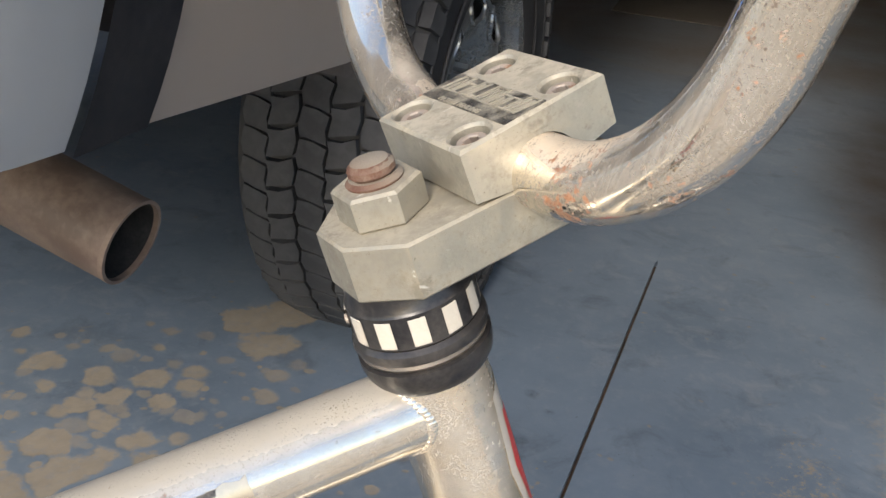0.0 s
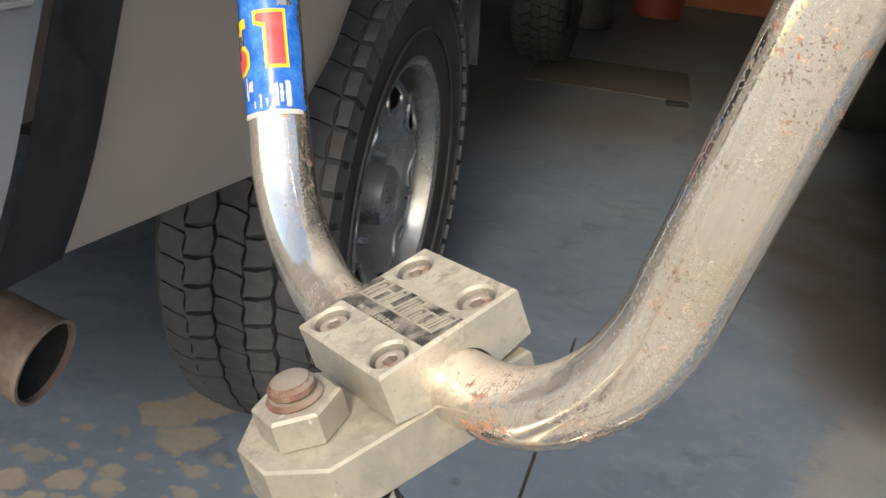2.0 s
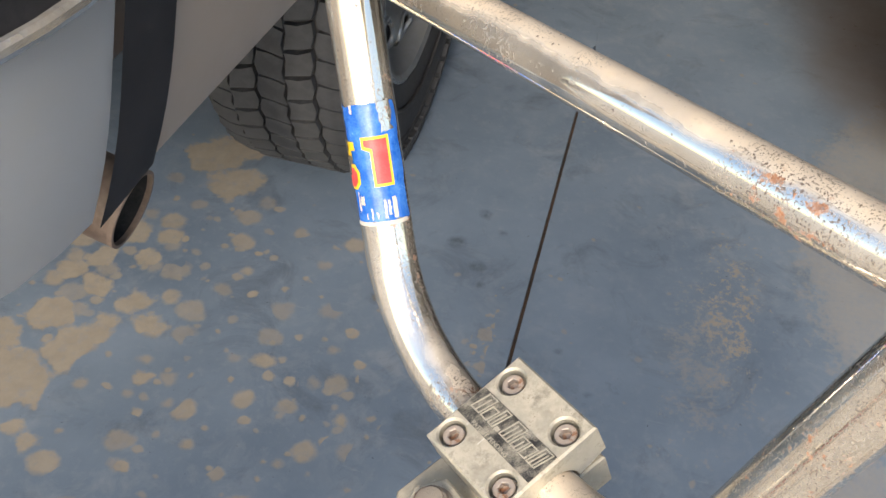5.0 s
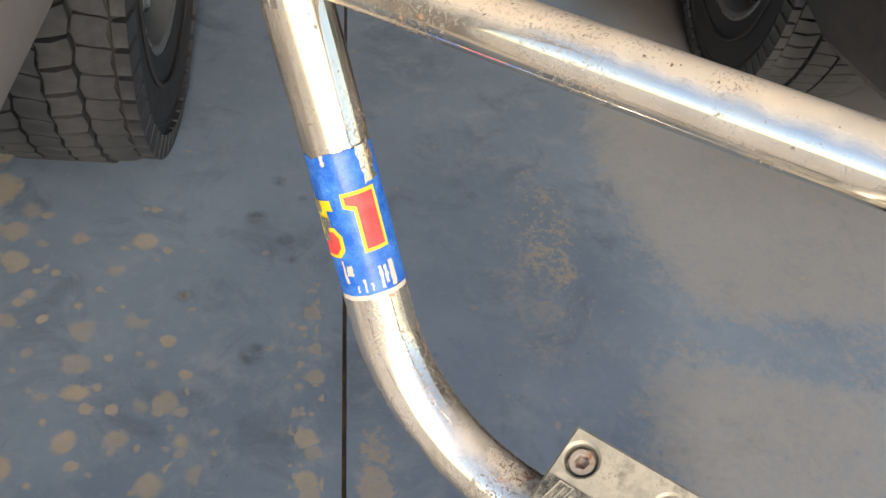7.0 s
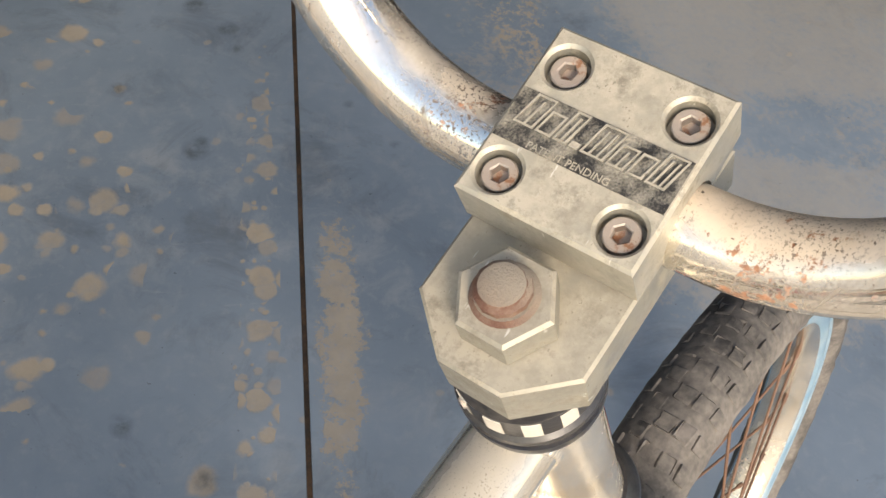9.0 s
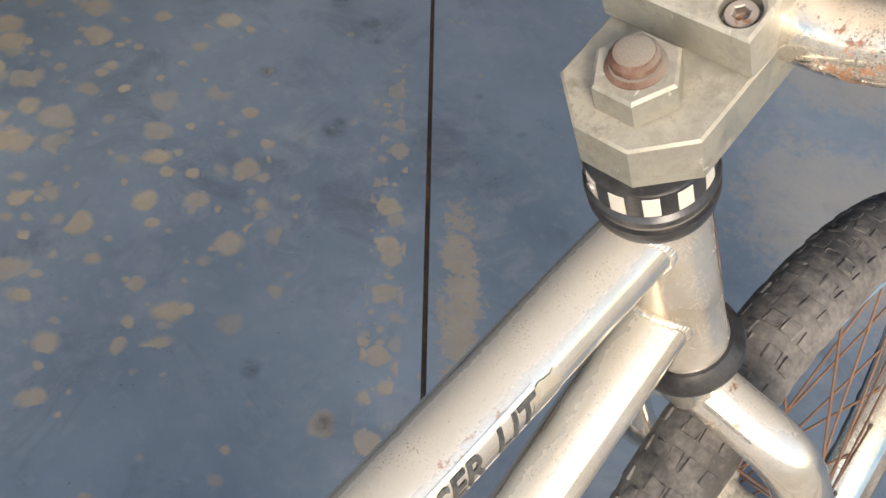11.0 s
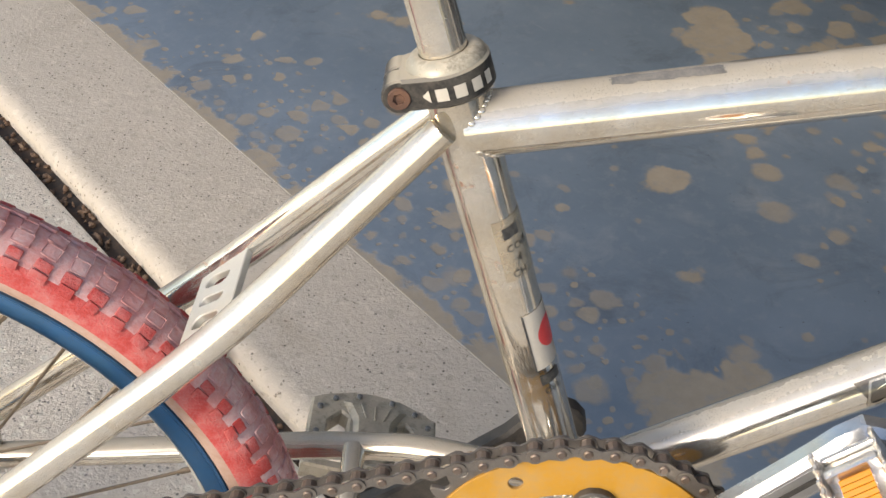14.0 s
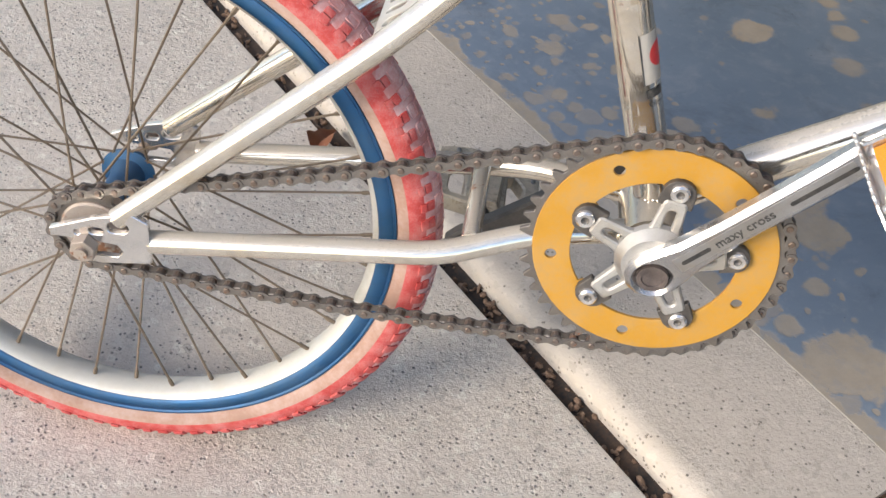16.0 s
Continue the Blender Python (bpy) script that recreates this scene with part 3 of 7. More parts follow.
    mark = k.math("SUBTRACT", spot(4.05, 0.24, 0.70, 0.44, 0.06), k.math("MULTIPLY", spot(4.05, 0.24, 0.64, 0.40, 0.08), 0.55))
    col = k.mix(k.math("MULTIPLY", mark, 0.45), col, (0.19, 0.175, 0.155))
    oil = k.math("MULTIPLY", k.math("SUBTRACT", 0.004, nearest(OIL_SPOTS)), 90.0, True)
    col = k.mix(k.math("MULTIPLY", oil, k.ramp(k.noise(60, 4, 0.7), (0.35, 0.1), (0.6, 0.6))), col, (0.03, 0.035, 0.042))
    dull = k.math("MAXIMUM", chips, rubbed)
    k.color(col).rough(k.math("ADD", 0.40, k.math("ADD", k.math("MULTIPLY", dull, 0.4), k.math("MULTIPLY", grain, 0.15))))
    k.bump(k.math("ADD", k.math("MULTIPLY", k.math("SUBTRACT", 1.0, chips), 0.6), k.math("MULTIPLY", grain, 0.25)), 0.35, 0.0012)
    return k.m


# bare spots: along the garage, across it, width
BARE_SPOTS = [
    (0.604, 0.544, 0.115), (0.710, 0.690, 0.11), (0.755, 0.735, 0.09), (0.659, 0.615, 0.105), (0.489, 0.630, 0.050), (0.496, 0.610, 0.044),
    (0.409, 0.725, 0.038), (0.456, 0.693, 0.038), (0.354, 0.808, 0.050), (0.527, 0.473, 0.034), (0.386, 1.155, 0.066), (0.342, 1.03, 0.048),
    (0.213, 0.808, 0.036), (0.387, 0.499, 0.060), (0.205, 0.235, 0.050), (0.16, 0.190, 0.080), (0.12, 0.245, 0.110), (0.08, 0.205, 0.07), (0.268, 0.365, 0.030), (0.051, 0.044, 0.100),
]
# rounder chips: along, across, width
ROUND_SPOTS = [
    (0.892, 0.591, 0.060), (0.926, 0.529, 0.062), (0.935, 0.477, 0.044), (0.825, 0.574, 0.046), (0.889, 0.686, 0.062), (0.793, 0.456, 0.052),
    (0.690, 0.500, 0.070), (0.863, 0.543, 0.052), (0.757, 0.424, 0.050), (0.802, 0.528, 0.046), (0.735, 0.552, 0.072), (0.722, 0.483, 0.060),
    (0.661, 0.502, 0.060), (0.536, 0.499, 0.040), (0.878, 0.484, 0.048), (0.371, 0.986, 0.044), (0.658, 0.389, 0.032), (1.160, 0.490, 0.110),
    (1.205, 0.450, 0.100), (1.090, 0.436, 0.090), (0.752, 0.024, 0.014), (0.725, 0.192, 0.014), (0.048, 0.380, 0.050),
]
# oil drops
OIL_SPOTS = [
    (0.806, 0.050, 0.030), (0.818, 0.044, 0.020), (0.907, 0.146, 0.022), (1.15, 0.035, 0.022), (1.07, 0.064, 0.030), (0.98, 0.01, 0.018),
    (0.447, 0.102, 0.022), (1.023, 0.022, 0.026), (0.817, -0.178, 0.012), (0.886, -0.126, 0.010), (0.390, 0.022, 0.020), (1.113, 0.001, 0.014),
]


def bare_concrete(name, a, b, rough=0.85, aggregate=0.5, relief=0.6):
    """Concrete with clouds of tone, exposed grit, pits, dark specks and faint stains."""
    k = Mat(name, rough)
    tone, mid, fine = k.noise(3.5, 5, 0.6), k.noise(34, 6, 0.75), k.noise(240, 4, 0.7)
    col = k.mix(k.math("ADD", k.math("MULTIPLY", tone, 0.5), k.math("MULTIPLY", mid, 0.5)), a, b)
    v = k.t.nodes.new("ShaderNodeTexVoronoi")
    v.inputs["Scale"].default_value = 150
    k.link(k.co, v.inputs["Vector"])
    pits = k.ramp(v.outputs["Distance"], (0.10, aggregate), (0.30, 0.0))
    sparse = k.math("MULTIPLY", pits, k.ramp(mid, (0.48, 0.0), (0.60, 1.0)))
    hue = k.t.nodes.new("ShaderNodeSeparateColor")
    k.link(v.outputs["Color"], hue.inputs[0])
    grit = k.math("MULTIPLY", k.math("LESS_THAN", hue.outputs[0], 0.16), aggregate * 0.7)
    col = k.mix(grit, col, k.mix(hue.outputs[1], tuple(c * 0.55 for c in a), tuple(min(1, c * 1.25) for c in b)))
    col = k.mix(sparse, col, tuple(c * 0.42 for c in a))
    col = k.mix(k.ramp(fine, (0.60, 0.0), (0.75, 0.4)), col, tuple(min(1, c * 1.25) for c in b))
    specks = k.ramp(k.noise(110, 4, 0.65), (0.655, 0.0), (0.70, 0.8))
    col = k.mix(specks, col, (0.10, 0.08, 0.06))
    # single dark stones, thick in some patches
    w = k.t.nodes.new("ShaderNodeTexVoronoi")
    w.inputs["Scale"].default_value = 260
    k.link(k.co, w.inputs["Vector"])
    pick = k.t.nodes.new("ShaderNodeSeparateColor")
    k.link(w.outputs["Color"], pick.inputs[0])
    share = k.ramp(k.noise(4.2, 4, 0.6), (0.44, 0.04 * aggregate), (0.68, 0.42 * aggregate))
    stones = k.math("MULTIPLY", k.math("LESS_THAN", pick.outputs[0], share), k.ramp(w.outputs["Distance"], (0.25, 0.85), (0.45, 0.0)))
    col = k.mix(stones, col, k.mix(pick.outputs[1], (0.045, 0.04, 0.036), (0.23, 0.20, 0.17)))
    stain = k.ramp(k.noise(5.5, 5, 0.65, distort=1.0), (0.55, 0.0), (0.75, 0.30))
    col = k.mix(stain, col, (a[0] * 0.72, a[1] * 0.66, a[2] * 0.58))
    height = k.math("ADD", k.math("MULTIPLY", fine, 0.7), k.math("SUBTRACT", k.math("MULTIPLY", mid, 1.4), k.math("MULTIPLY", sparse, 1.3)))
    k.color(col).bump(height, relief, 0.003)
    return k.m


FLOOR_PAINT = painted_floor()
APRON_CONCRETE = bare_concrete("weathered_concrete", (0.50, 0.43, 0.345), (0.86, 0.775, 0.660), aggregate=0.55, relief=0.7)
SILL_CONCRETE = bare_concrete("smooth_sill_concrete", (0.38, 0.335, 0.275), (0.56, 0.50, 0.425), aggregate=0.4, relief=0.45)
JOINT_DIRT = coated("dirt_in_joint", (0.035, 0.030, 0.026), 0.9, (0.20, 0.11, 0.06), 0.6, 30)
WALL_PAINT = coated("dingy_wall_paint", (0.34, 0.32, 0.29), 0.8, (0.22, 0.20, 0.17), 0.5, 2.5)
# back wall tone, much darker than the side walls
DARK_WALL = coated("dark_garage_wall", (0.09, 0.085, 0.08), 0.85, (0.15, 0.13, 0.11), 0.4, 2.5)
BOARD_ORANGE = coated("orange_brown_board", (0.42, 0.16, 0.07), 0.6, (0.3, 0.2, 0.13), 0.4, 6)


def slab(name, x0, x1, y0, y1, z0, z1, material, label, kind="structure", bevel=0.0):
    bm = block(bmesh.new(), x1 - x0, y1 - y0, z1 - z0, Matrix.Translation(((x0 + x1) / 2, (y0 + y1) / 2, (z0 + z1) / 2)), bevel)
    return tagged(part(name, bm, material, m=GARAGE), label, kind=kind)


def cut_slab(name, sides, z0, z1, material, label, bevel=0.0):
    """A floor slab with a slanted long side: corner points in plan and two heights."""
    bm = plate(bmesh.new(), sides, [], z1 - z0, Matrix.Translation((0, 0, z0)), bevel)
    return tagged(part(name, bm, material, m=GARAGE), label, kind="structure")


def saw(u, side=0.0):
    """The saw cut's line in plan."""
    return (u, -0.0745 + 0.0115 * u + side)


JOINT = 0.0027      # half width of the saw cut
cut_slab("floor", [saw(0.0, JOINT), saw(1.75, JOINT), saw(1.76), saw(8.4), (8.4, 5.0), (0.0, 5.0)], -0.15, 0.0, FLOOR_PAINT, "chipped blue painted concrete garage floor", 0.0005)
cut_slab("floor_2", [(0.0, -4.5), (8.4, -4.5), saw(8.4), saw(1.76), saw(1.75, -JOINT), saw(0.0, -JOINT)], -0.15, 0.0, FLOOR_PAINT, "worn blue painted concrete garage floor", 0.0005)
cut_slab("joint", [saw(0.0, -JOINT), saw(1.75, -JOINT), saw(1.75, JOINT), saw(0.0, JOINT)], -0.15, -0.009, JOINT_DIRT, "dirt-filled saw joint in the floor")
SILL = [(0.0, -0.15), (0.0, -0.0004), (-0.160, -0.0004), (-0.168, -0.0012), (-0.175, -0.0036), (-0.181, -0.0085), (-0.184, -0.0150), (-0.185, -0.022), (-0.185, -0.15)]
for name, v0, v1, words_ in (("threshold", -0.0745 + JOINT, 5.0, "bare concrete threshold strip with a rounded edge at the garage door"), ("threshold_2", -4.5, -0.0745 - JOINT, "bare concrete threshold strip beyond the saw joint")):
    bm = plate(bmesh.new(), SILL, [], v1 - v0, Matrix(((1, 0, 0, 0), (0, 0, 1, v0), (0, 1, 0, 0), (0, 0, 0, 1))))
    tagged(part(name, bm, SILL_CONCRETE, m=GARAGE, angle=40), words_, kind="structure")
slab("joint_2", -0.178, 0.0, -0.0745 - JOINT, -0.0745 + JOINT, -0.15, -0.010, JOINT_DIRT, "dirt-filled saw joint in the threshold")
slab("drain_joint", -0.208, -0.185, -4.5, 5.0, -0.2, -0.030, JOINT_DIRT, "dirt and rust filled joint along the threshold")
slab("ground", -400.0, -0.208, -400.0, 400.0, -0.4, -0.019, APRON_CONCRETE, "weathered rough concrete apron in front of the garage", bevel=0.006)

# garage shell; unseen ceiling and lintel are placed to darken the inside
slab("wall_back", 8.4, 8.6, -4.5, 5.0, -0.15, 2.9, DARK_WALL, "dark garage back wall")
slab("wall_left", 0.5, 8.4, 5.0, 5.2, -0.15, 2.9, WALL_PAINT, "dingy garage side wall")
slab("wall_right", 0.5, 8.4, -4.7, -4.5, -0.15, 2.9, WALL_PAINT, "dingy garage side wall")
slab("ceiling", 0.5, 8.6, -4.7, 5.2, 2.9, 3.05, WALL_PAINT, "plain unseen garage ceiling")
# added out of view to cut the sky light on the inner floor
slab("unseen_lintel", 0.35, 0.5, -4.7, 5.2, 2.20, 3.05, WALL_PAINT, "unseen lintel added over the opening to darken the inside")


# ---- the bicycle: x ahead, y to its left, z up, from the middle of the bottom bracket ----
bicycle = tagged(new("bicycle"), "old nickel-plated BMX bicycle, dusty and rusted, standing on concrete", "bicycle")
bicycle.matrix_world = Matrix.Translation((-0.3205, 0.2778, 0.2818)) @ pose(0, 0, 0, 0, 0, -3.5) @ pose(0, 0, 0, -6.0)

REAR_AXLE, FRONT_AXLE = Vector((-0.388, 0, -0.050)), Vector((0.576, 0, -0.0425))
SEAT_LOW, SEAT_TOP = Vector((0.0075, 0, 0.0)), Vector((-0.0780, 0, 0.2665))
SEAT_DIR = (SEAT_TOP - SEAT_LOW).normalized()
# steering: e1 ahead, e2 left, e3 up the head tube
ST = radians(20.0)
E1, E2, E3 = Vector((math.cos(ST), 0, math.sin(ST))), Vector((0, 1, 0)), Vector((-math.sin(ST), 0, math.cos(ST)))
HEAD = Vector((0.396, 0, 0.350))
STEER = axes(HEAD, E1, E2, E3)


def steer(a, b, c):
    return STEER @ Vector((a, b, c))


# the steering below the stem leans a little to the right
LOWER = Matrix.Translation(HEAD) @ Matrix.Rotation(radians(-2.4), 4, E1) @ Matrix.Translation(-HEAD)


def lowered(ob):
    ob.matrix_basis = LOWER @ ob.matrix_basis
    return ob


def weld(a, b, r, c, d, big, parent, n=48, bead=0.0014):
    """Overlapping weld beads along the line where the tube a-b, of radius r, runs into the tube c-d, of radius big."""
    a, b, c, d = Vector(a), Vector(b), Vector(c), Vector(d)
    z, axis = (b - a).normalized(), (d - c).normalized()
    x = z.cross(axis).normalized()
    y = z.cross(x)
    bm = bmesh.new()
    for k in range(n):
        t = 2 * math.pi * k / n
        p = a + r * (math.cos(t) * x + math.sin(t) * y)
        # first point of the ray p + s z on the other tube's skin
        q, w = (p - c) - axis * (p - c).dot(axis), z - axis * z.dot(axis)
        A, B, C = w.dot(w), q.dot(w), q.dot(q) - big * big
        root = B * B - A * C
        if root <= 0:
            continue
        at = p + z * ((-B - math.sqrt(root)) / A)
        f = bead * random.uniform(0.85, 1.15)
        turn = (-math.sin(t) * x + math.cos(t) * y).normalized()
        out = (math.cos(t) * x + math.sin(t) * y).normalized()
        m = axes(at + out * 0.0002, turn, out, turn.cross(out)) @ Matrix.Diagonal((f * 1.25, f * 0.50, f * 1.45, 1))
        bmesh.ops.create_icosphere(bm, subdivisions=2, radius=1.0, matrix=m)
    return tagged(part("weld_bead", bm, CHROME, parent, angle=180), kind="stuff")


TT_A, TT_B = Vector((-0.069, 0, 0.2390)), Vector((0.402, 0, 0.3315))
DT_A, DT_B = Vector((0.004, 0, 0.018)), Vector((0.418, -0.003, 0.2795))
TT_R, DT_R = 0.0149, 0.0146
top_tube = part("top_tube", tube([TT_A, TT_B], TT_R, 40), CHROME, bicycle, "dusty nickel-plated top tube")
down_tube = part("down_tube", tube([DT_A, DT_B], DT_R, 40), CHROME, bicycle)
seat_tube = part("seat_tube", tube([SEAT_LOW, SEAT_TOP], 0.0138, 36), CHROME, bicycle)
head_tube = lowered(part("head_tube", tube([steer(0, 0, -0.005), steer(0, 0, -0.010), steer(0, 0, -0.102), steer(0, 0, -0.108)], [0.0190, 0.0183, 0.0183, 0.0190], 40), DUST_CHROME, bicycle))
part("bottom_bracket_shell", tube([(0.003, -0.036, 0), (0.003, 0.036, 0)], 0.0225, 36), CHROME, bicycle)
HEAD_LOW, HEAD_UP = LOWER @ steer(0, 0, -0.108), LOWER @ steer(0, 0, -0.005)
weld(TT_A, TT_B, TT_R, HEAD_LOW, HEAD_UP, 0.0183, bicycle)
weld(DT_A, DT_B, DT_R, HEAD_LOW, HEAD_UP, 0.0183, bicycle)
weld(TT_B, TT_A, TT_R, SEAT_LOW, SEAT_TOP, 0.0138, bicycle, 36, 0.0013)
weld(DT_B, DT_A, DT_R, (0.003, -0.036, 0), (0.003, 0.036, 0), 0.0225, bicycle)

for s in (-1, 1):
    stay = bend([(-0.079, s * 0.0125, 0.2425), (-0.183, s * 0.037, 0.1315), (-0.366, s * 0.0588, -0.028)], [0.8], 6)
    part("seat_stay", tube(stay, [0.0072] + [0.0086] * (len(stay) - 2) + [0.0080], 24), CHROME, bicycle)
    stay = bend([(-0.010, s * 0.022, 0.001), (-0.078, s * 0.040, -0.001), (-0.140, s * 0.0555, -0.0185), (-0.344, s * 0.0575, -0.046)], [0.16, 0.14], 7)
    part("chain_stay", tube(stay, 0.0086, 24), CHROME, bicycle)
    # dropout: plate with an open slot for the axle and small round holes
    rim = [(0.034, 0.032), (0.046, 0.026), (0.046, -0.010), (0.010, -0.016), (-0.006, -0.015), (-0.008, -0.009), (0.022, -0.008), (0.026, -0.003), (0.022, 0.003), (-0.009, 0.004), (-0.026, 0.003), (-0.026, 0.010), (0.006, 0.024)]
    holes = [slot(0.024, 0.0185, 0.016, 0.0095, 0.15), slot(0.008, 0.0130, 0.011, 0.0058, 0.1), circle(-0.006, 0.0095, 0.0022, 10)]
    m = axes(REAR_AXLE + Vector((0, s * 0.0605, 0)), Vector((1, 0, 0)), Vector((0, 0, 1)), Vector((0, -1, 0)))
    part("dropout", plate(bmesh.new(), rim, holes, 0.005, m, 0.0006), POLISHED, bicycle)

# slotted plate between the seat stays, and a bridge behind the bottom bracket
ba, bb_ = Vector((-0.170, 0, 0.143)), Vector((-0.196, 0, 0.118))
mid, along = (ba + bb_) / 2, (bb_ - ba).normalized()
m = axes(mid - along.cross(Vector((0, 1, 0))) * 0.002, Vector((0, 1, 0)), along, Vector((0, 1, 0)).cross(along))
part("brake_bridge", plate(bmesh.new(), [(-0.034, -0.018), (0.034, -0.018), (0.022, 0.0), (0.038, 0.018), (-0.038, 0.018), (-0.022, 0.0)][:2] + [(0.030, -0.004), (0.038, 0.018), (-0.038, 0.018), (-0.030, -0.004)], [slot(0.017, 0.002, 0.020, 0.009, 1.15), slot(0.0, 0.002, 0.020, 0.006, 1.15), slot(-0.017, 0.002, 0.020, 0.009, 1.15)], 0.004, m, 0.0005), RIM_BED, bicycle, "slotted brake bridge plate")
part("chain_stay_bridge", tube([(-0.120, -0.045, -0.010), (-0.120, 0.045, -0.010)], 0.007, 16), CHROME, bicycle)


# ---- headset, stem and handlebar ----
def ring(name, c0, profile, material, parent, label="", n=56):
    bm = revolve(bmesh.new(), profile, n, "Z", True)
    bmesh.ops.transform(bm, matrix=STEER @ Matrix.Translation((0, 0, c0)), verts=bm.verts)
    return part(name, bm, material, parent, label)


upper_cup = ring("upper_headset_cup", -0.005, [(0.0172, 0.0), (0.0196, 0.0), (0.0218, 0.003), (0.0228, 0.0075), (0.0228, 0.0100), (0.0205, 0.0106), (0.0172, 0.0106)], BLACK_ANO, bicycle, "black headset cup")
ring("bearing_race", 0.0056, [(0.0150, 0.0), (0.0214, 0.0), (0.0220, 0.0012), (0.0214, 0.0026), (0.0150, 0.0026)], CHAIN_STEEL, upper_cup, "knurled dark steel ring")
ring("headset_cone", 0.0083, [(0.0140, 0.0), (0.0224, 0.0002), (0.0231, 0.0018), (0.0228, 0.0038), (0.0212, 0.0052), (0.0140, 0.0052)], BLACK_ANO, upper_cup)
spacer = ring("lock_ring", 0.0137, [(0.0140, 0.0), (0.0210, 0.0), (0.0216, 0.0006), (0.0216, 0.0122), (0.0208, 0.0132), (0.0200, 0.0188), (0.0140, 0.0188)], BLACK_ANO, bicycle, "black lock ring with a chequered white band")
# white squares round the lock ring
sq = revolve(bmesh.new(), [(0.02165, 0.0012), (0.0219, 0.0014), (0.0219, 0.0108), (0.02165, 0.0110)], 4, "Z", True, -0.128, 0.256)
square = part("white_square", sq, STICKER_WHITE, spacer, "yellowed white square")
for k in range(12):
    m = STEER @ Matrix.Translation((0, 0, 0.0137)) @ pose(0, 0, 0, 0, 0, 30 * k + 8)
    if k:
        again(square, m)
    else:
        square.matrix_basis = m
rivet = bmesh.new()
bmesh.ops.create_cone(rivet, cap_ends=True, segments=14, radius1=0.0022, radius2=0.0017, depth=0.0015, matrix=STEER @ Matrix.Translation((0, 0, 0.0137)) @ pose(0, 0, 0, 0, 0, -22) @ Matrix.Translation((-0.0220, 0.0, 0.0060)) @ pose(0, 0, 0, 0, -90, 0))
part("set_screw", rivet, RUSTY_STEEL, spacer, "rusted set screw")
lowered(ring("lower_headset_cup", -0.108, [(0.0172, 0.0), (0.0205, -0.0005), (0.0245, -0.006), (0.0252, -0.0095), (0.0238, -0.013), (0.0150, -0.013)], BLACK_ANO, bicycle, "black lower headset cup"))

# stem body: a slab with a cut-cornered tail and a clamp block in front
stem_poly = [(-0.0205, -0.0100), (-0.0205, 0.0100), (-0.0060, 0.0262), (0.0715, 0.0262), (0.0715, -0.0262), (-0.0060, -0.0262)]
bm = plate(bmesh.new(), stem_poly, [], 0.0195, STEER @ Matrix.Translation((0, 0, 0.0325)), 0.0009)
stem = part("stem", bm, STEM_ALLOY, bicycle, "dusty cast alloy stem block", angle=30)
# clamp faces are cut away for the bar, so each half has a round trough
def trough(z_edge, z_far, y_half, x0, x1, r, cx, drop=0.0006):
    """A block section across the bar: flat far side, half-round trough at the bar."""
    up = 1 if z_far > z_edge else -1
    loop = [(x0, z_far), (x0, z_edge)]
    for k in range(13):
        a = math.pi - math.pi * k / 12
        loop.append((cx + r * math.cos(a), z_edge + up * r * math.sin(a) - up * drop))
    loop += [(x1, z_edge), (x1, z_far)]
    return loop
BAR_E1, BAR_S = 0.0450, 0.0532
cap_m = Matrix(((1, 0, 0, 0), (0, 0, 1, -0.0262), (0, 1, 0, 0), (0, 0, 0, 1)))
lower = trough(BAR_S - 0.0006, 0.0515, 0.0262, 0.0190, 0.0715, 0.0124, BAR_E1)
PLATE = STEER @ Matrix.Translation((0.0188, 0, 0.0525)) @ pose(0, 0, 0, 0, -4.3, 0) @ Matrix.Translation((-0.0188, 0, -0.0525))
face_plate_poly = [(0.0188, -0.0268), (0.0730, -0.0268), (0.0730, 0.0266), (0.0188, 0.0266)]
holes = [circle(BAR_E1 + a * 0.0172, b * 0.0183, 0.0064, 24) for a in (-1, 1) for b in (-1, 1)]
bm = plate(bmesh.new(), face_plate_poly, holes, 0.0065, PLATE @ Matrix.Translation((0, 0, 0.0652)), 0.0010, True)
bm = plate(bm, trough(BAR_S + 0.0008, 0.0653, 0.0262, 0.0188, 0.0730, 0.0124, BAR_E1, 0.0026), [], 0.0534, PLATE @ Matrix.Translation((0, -0.0006, 0.0001)) @ cap_m, 0.0)
face_plate = part("face_plate", bm, CAST_ALLOY, bicycle, "cast alloy clamp plate with a black worn badge", angle=30)
SOCKET = bmesh.new()
plate(SOCKET, circle(0, 0, 0.0050, 24), [circle(0, 0, 0.0027, 6)], 0.0042, Matrix.Translation((0, 0, -0.0042)), 0.0004)
plate(SOCKET, circle(0, 0, 0.0034, 12), [], 0.0008, Matrix.Translation((0, 0, -0.0042)))
first = None
for a in (-1, 1):
    for b in (-1, 1):
        m = PLATE @ Matrix.Translation((BAR_E1 + a * 0.0172, b * 0.0183, 0.0696)) @ pose(0, 0, 0, 0, 0, 37 * a + 11 * b)
        if first is None:
            first = part("socket_screw", SOCKET, RUSTY_STEEL, bicycle, "rusted socket head screw", m)
        else:
            again(first, m, "rusted socket head screw")
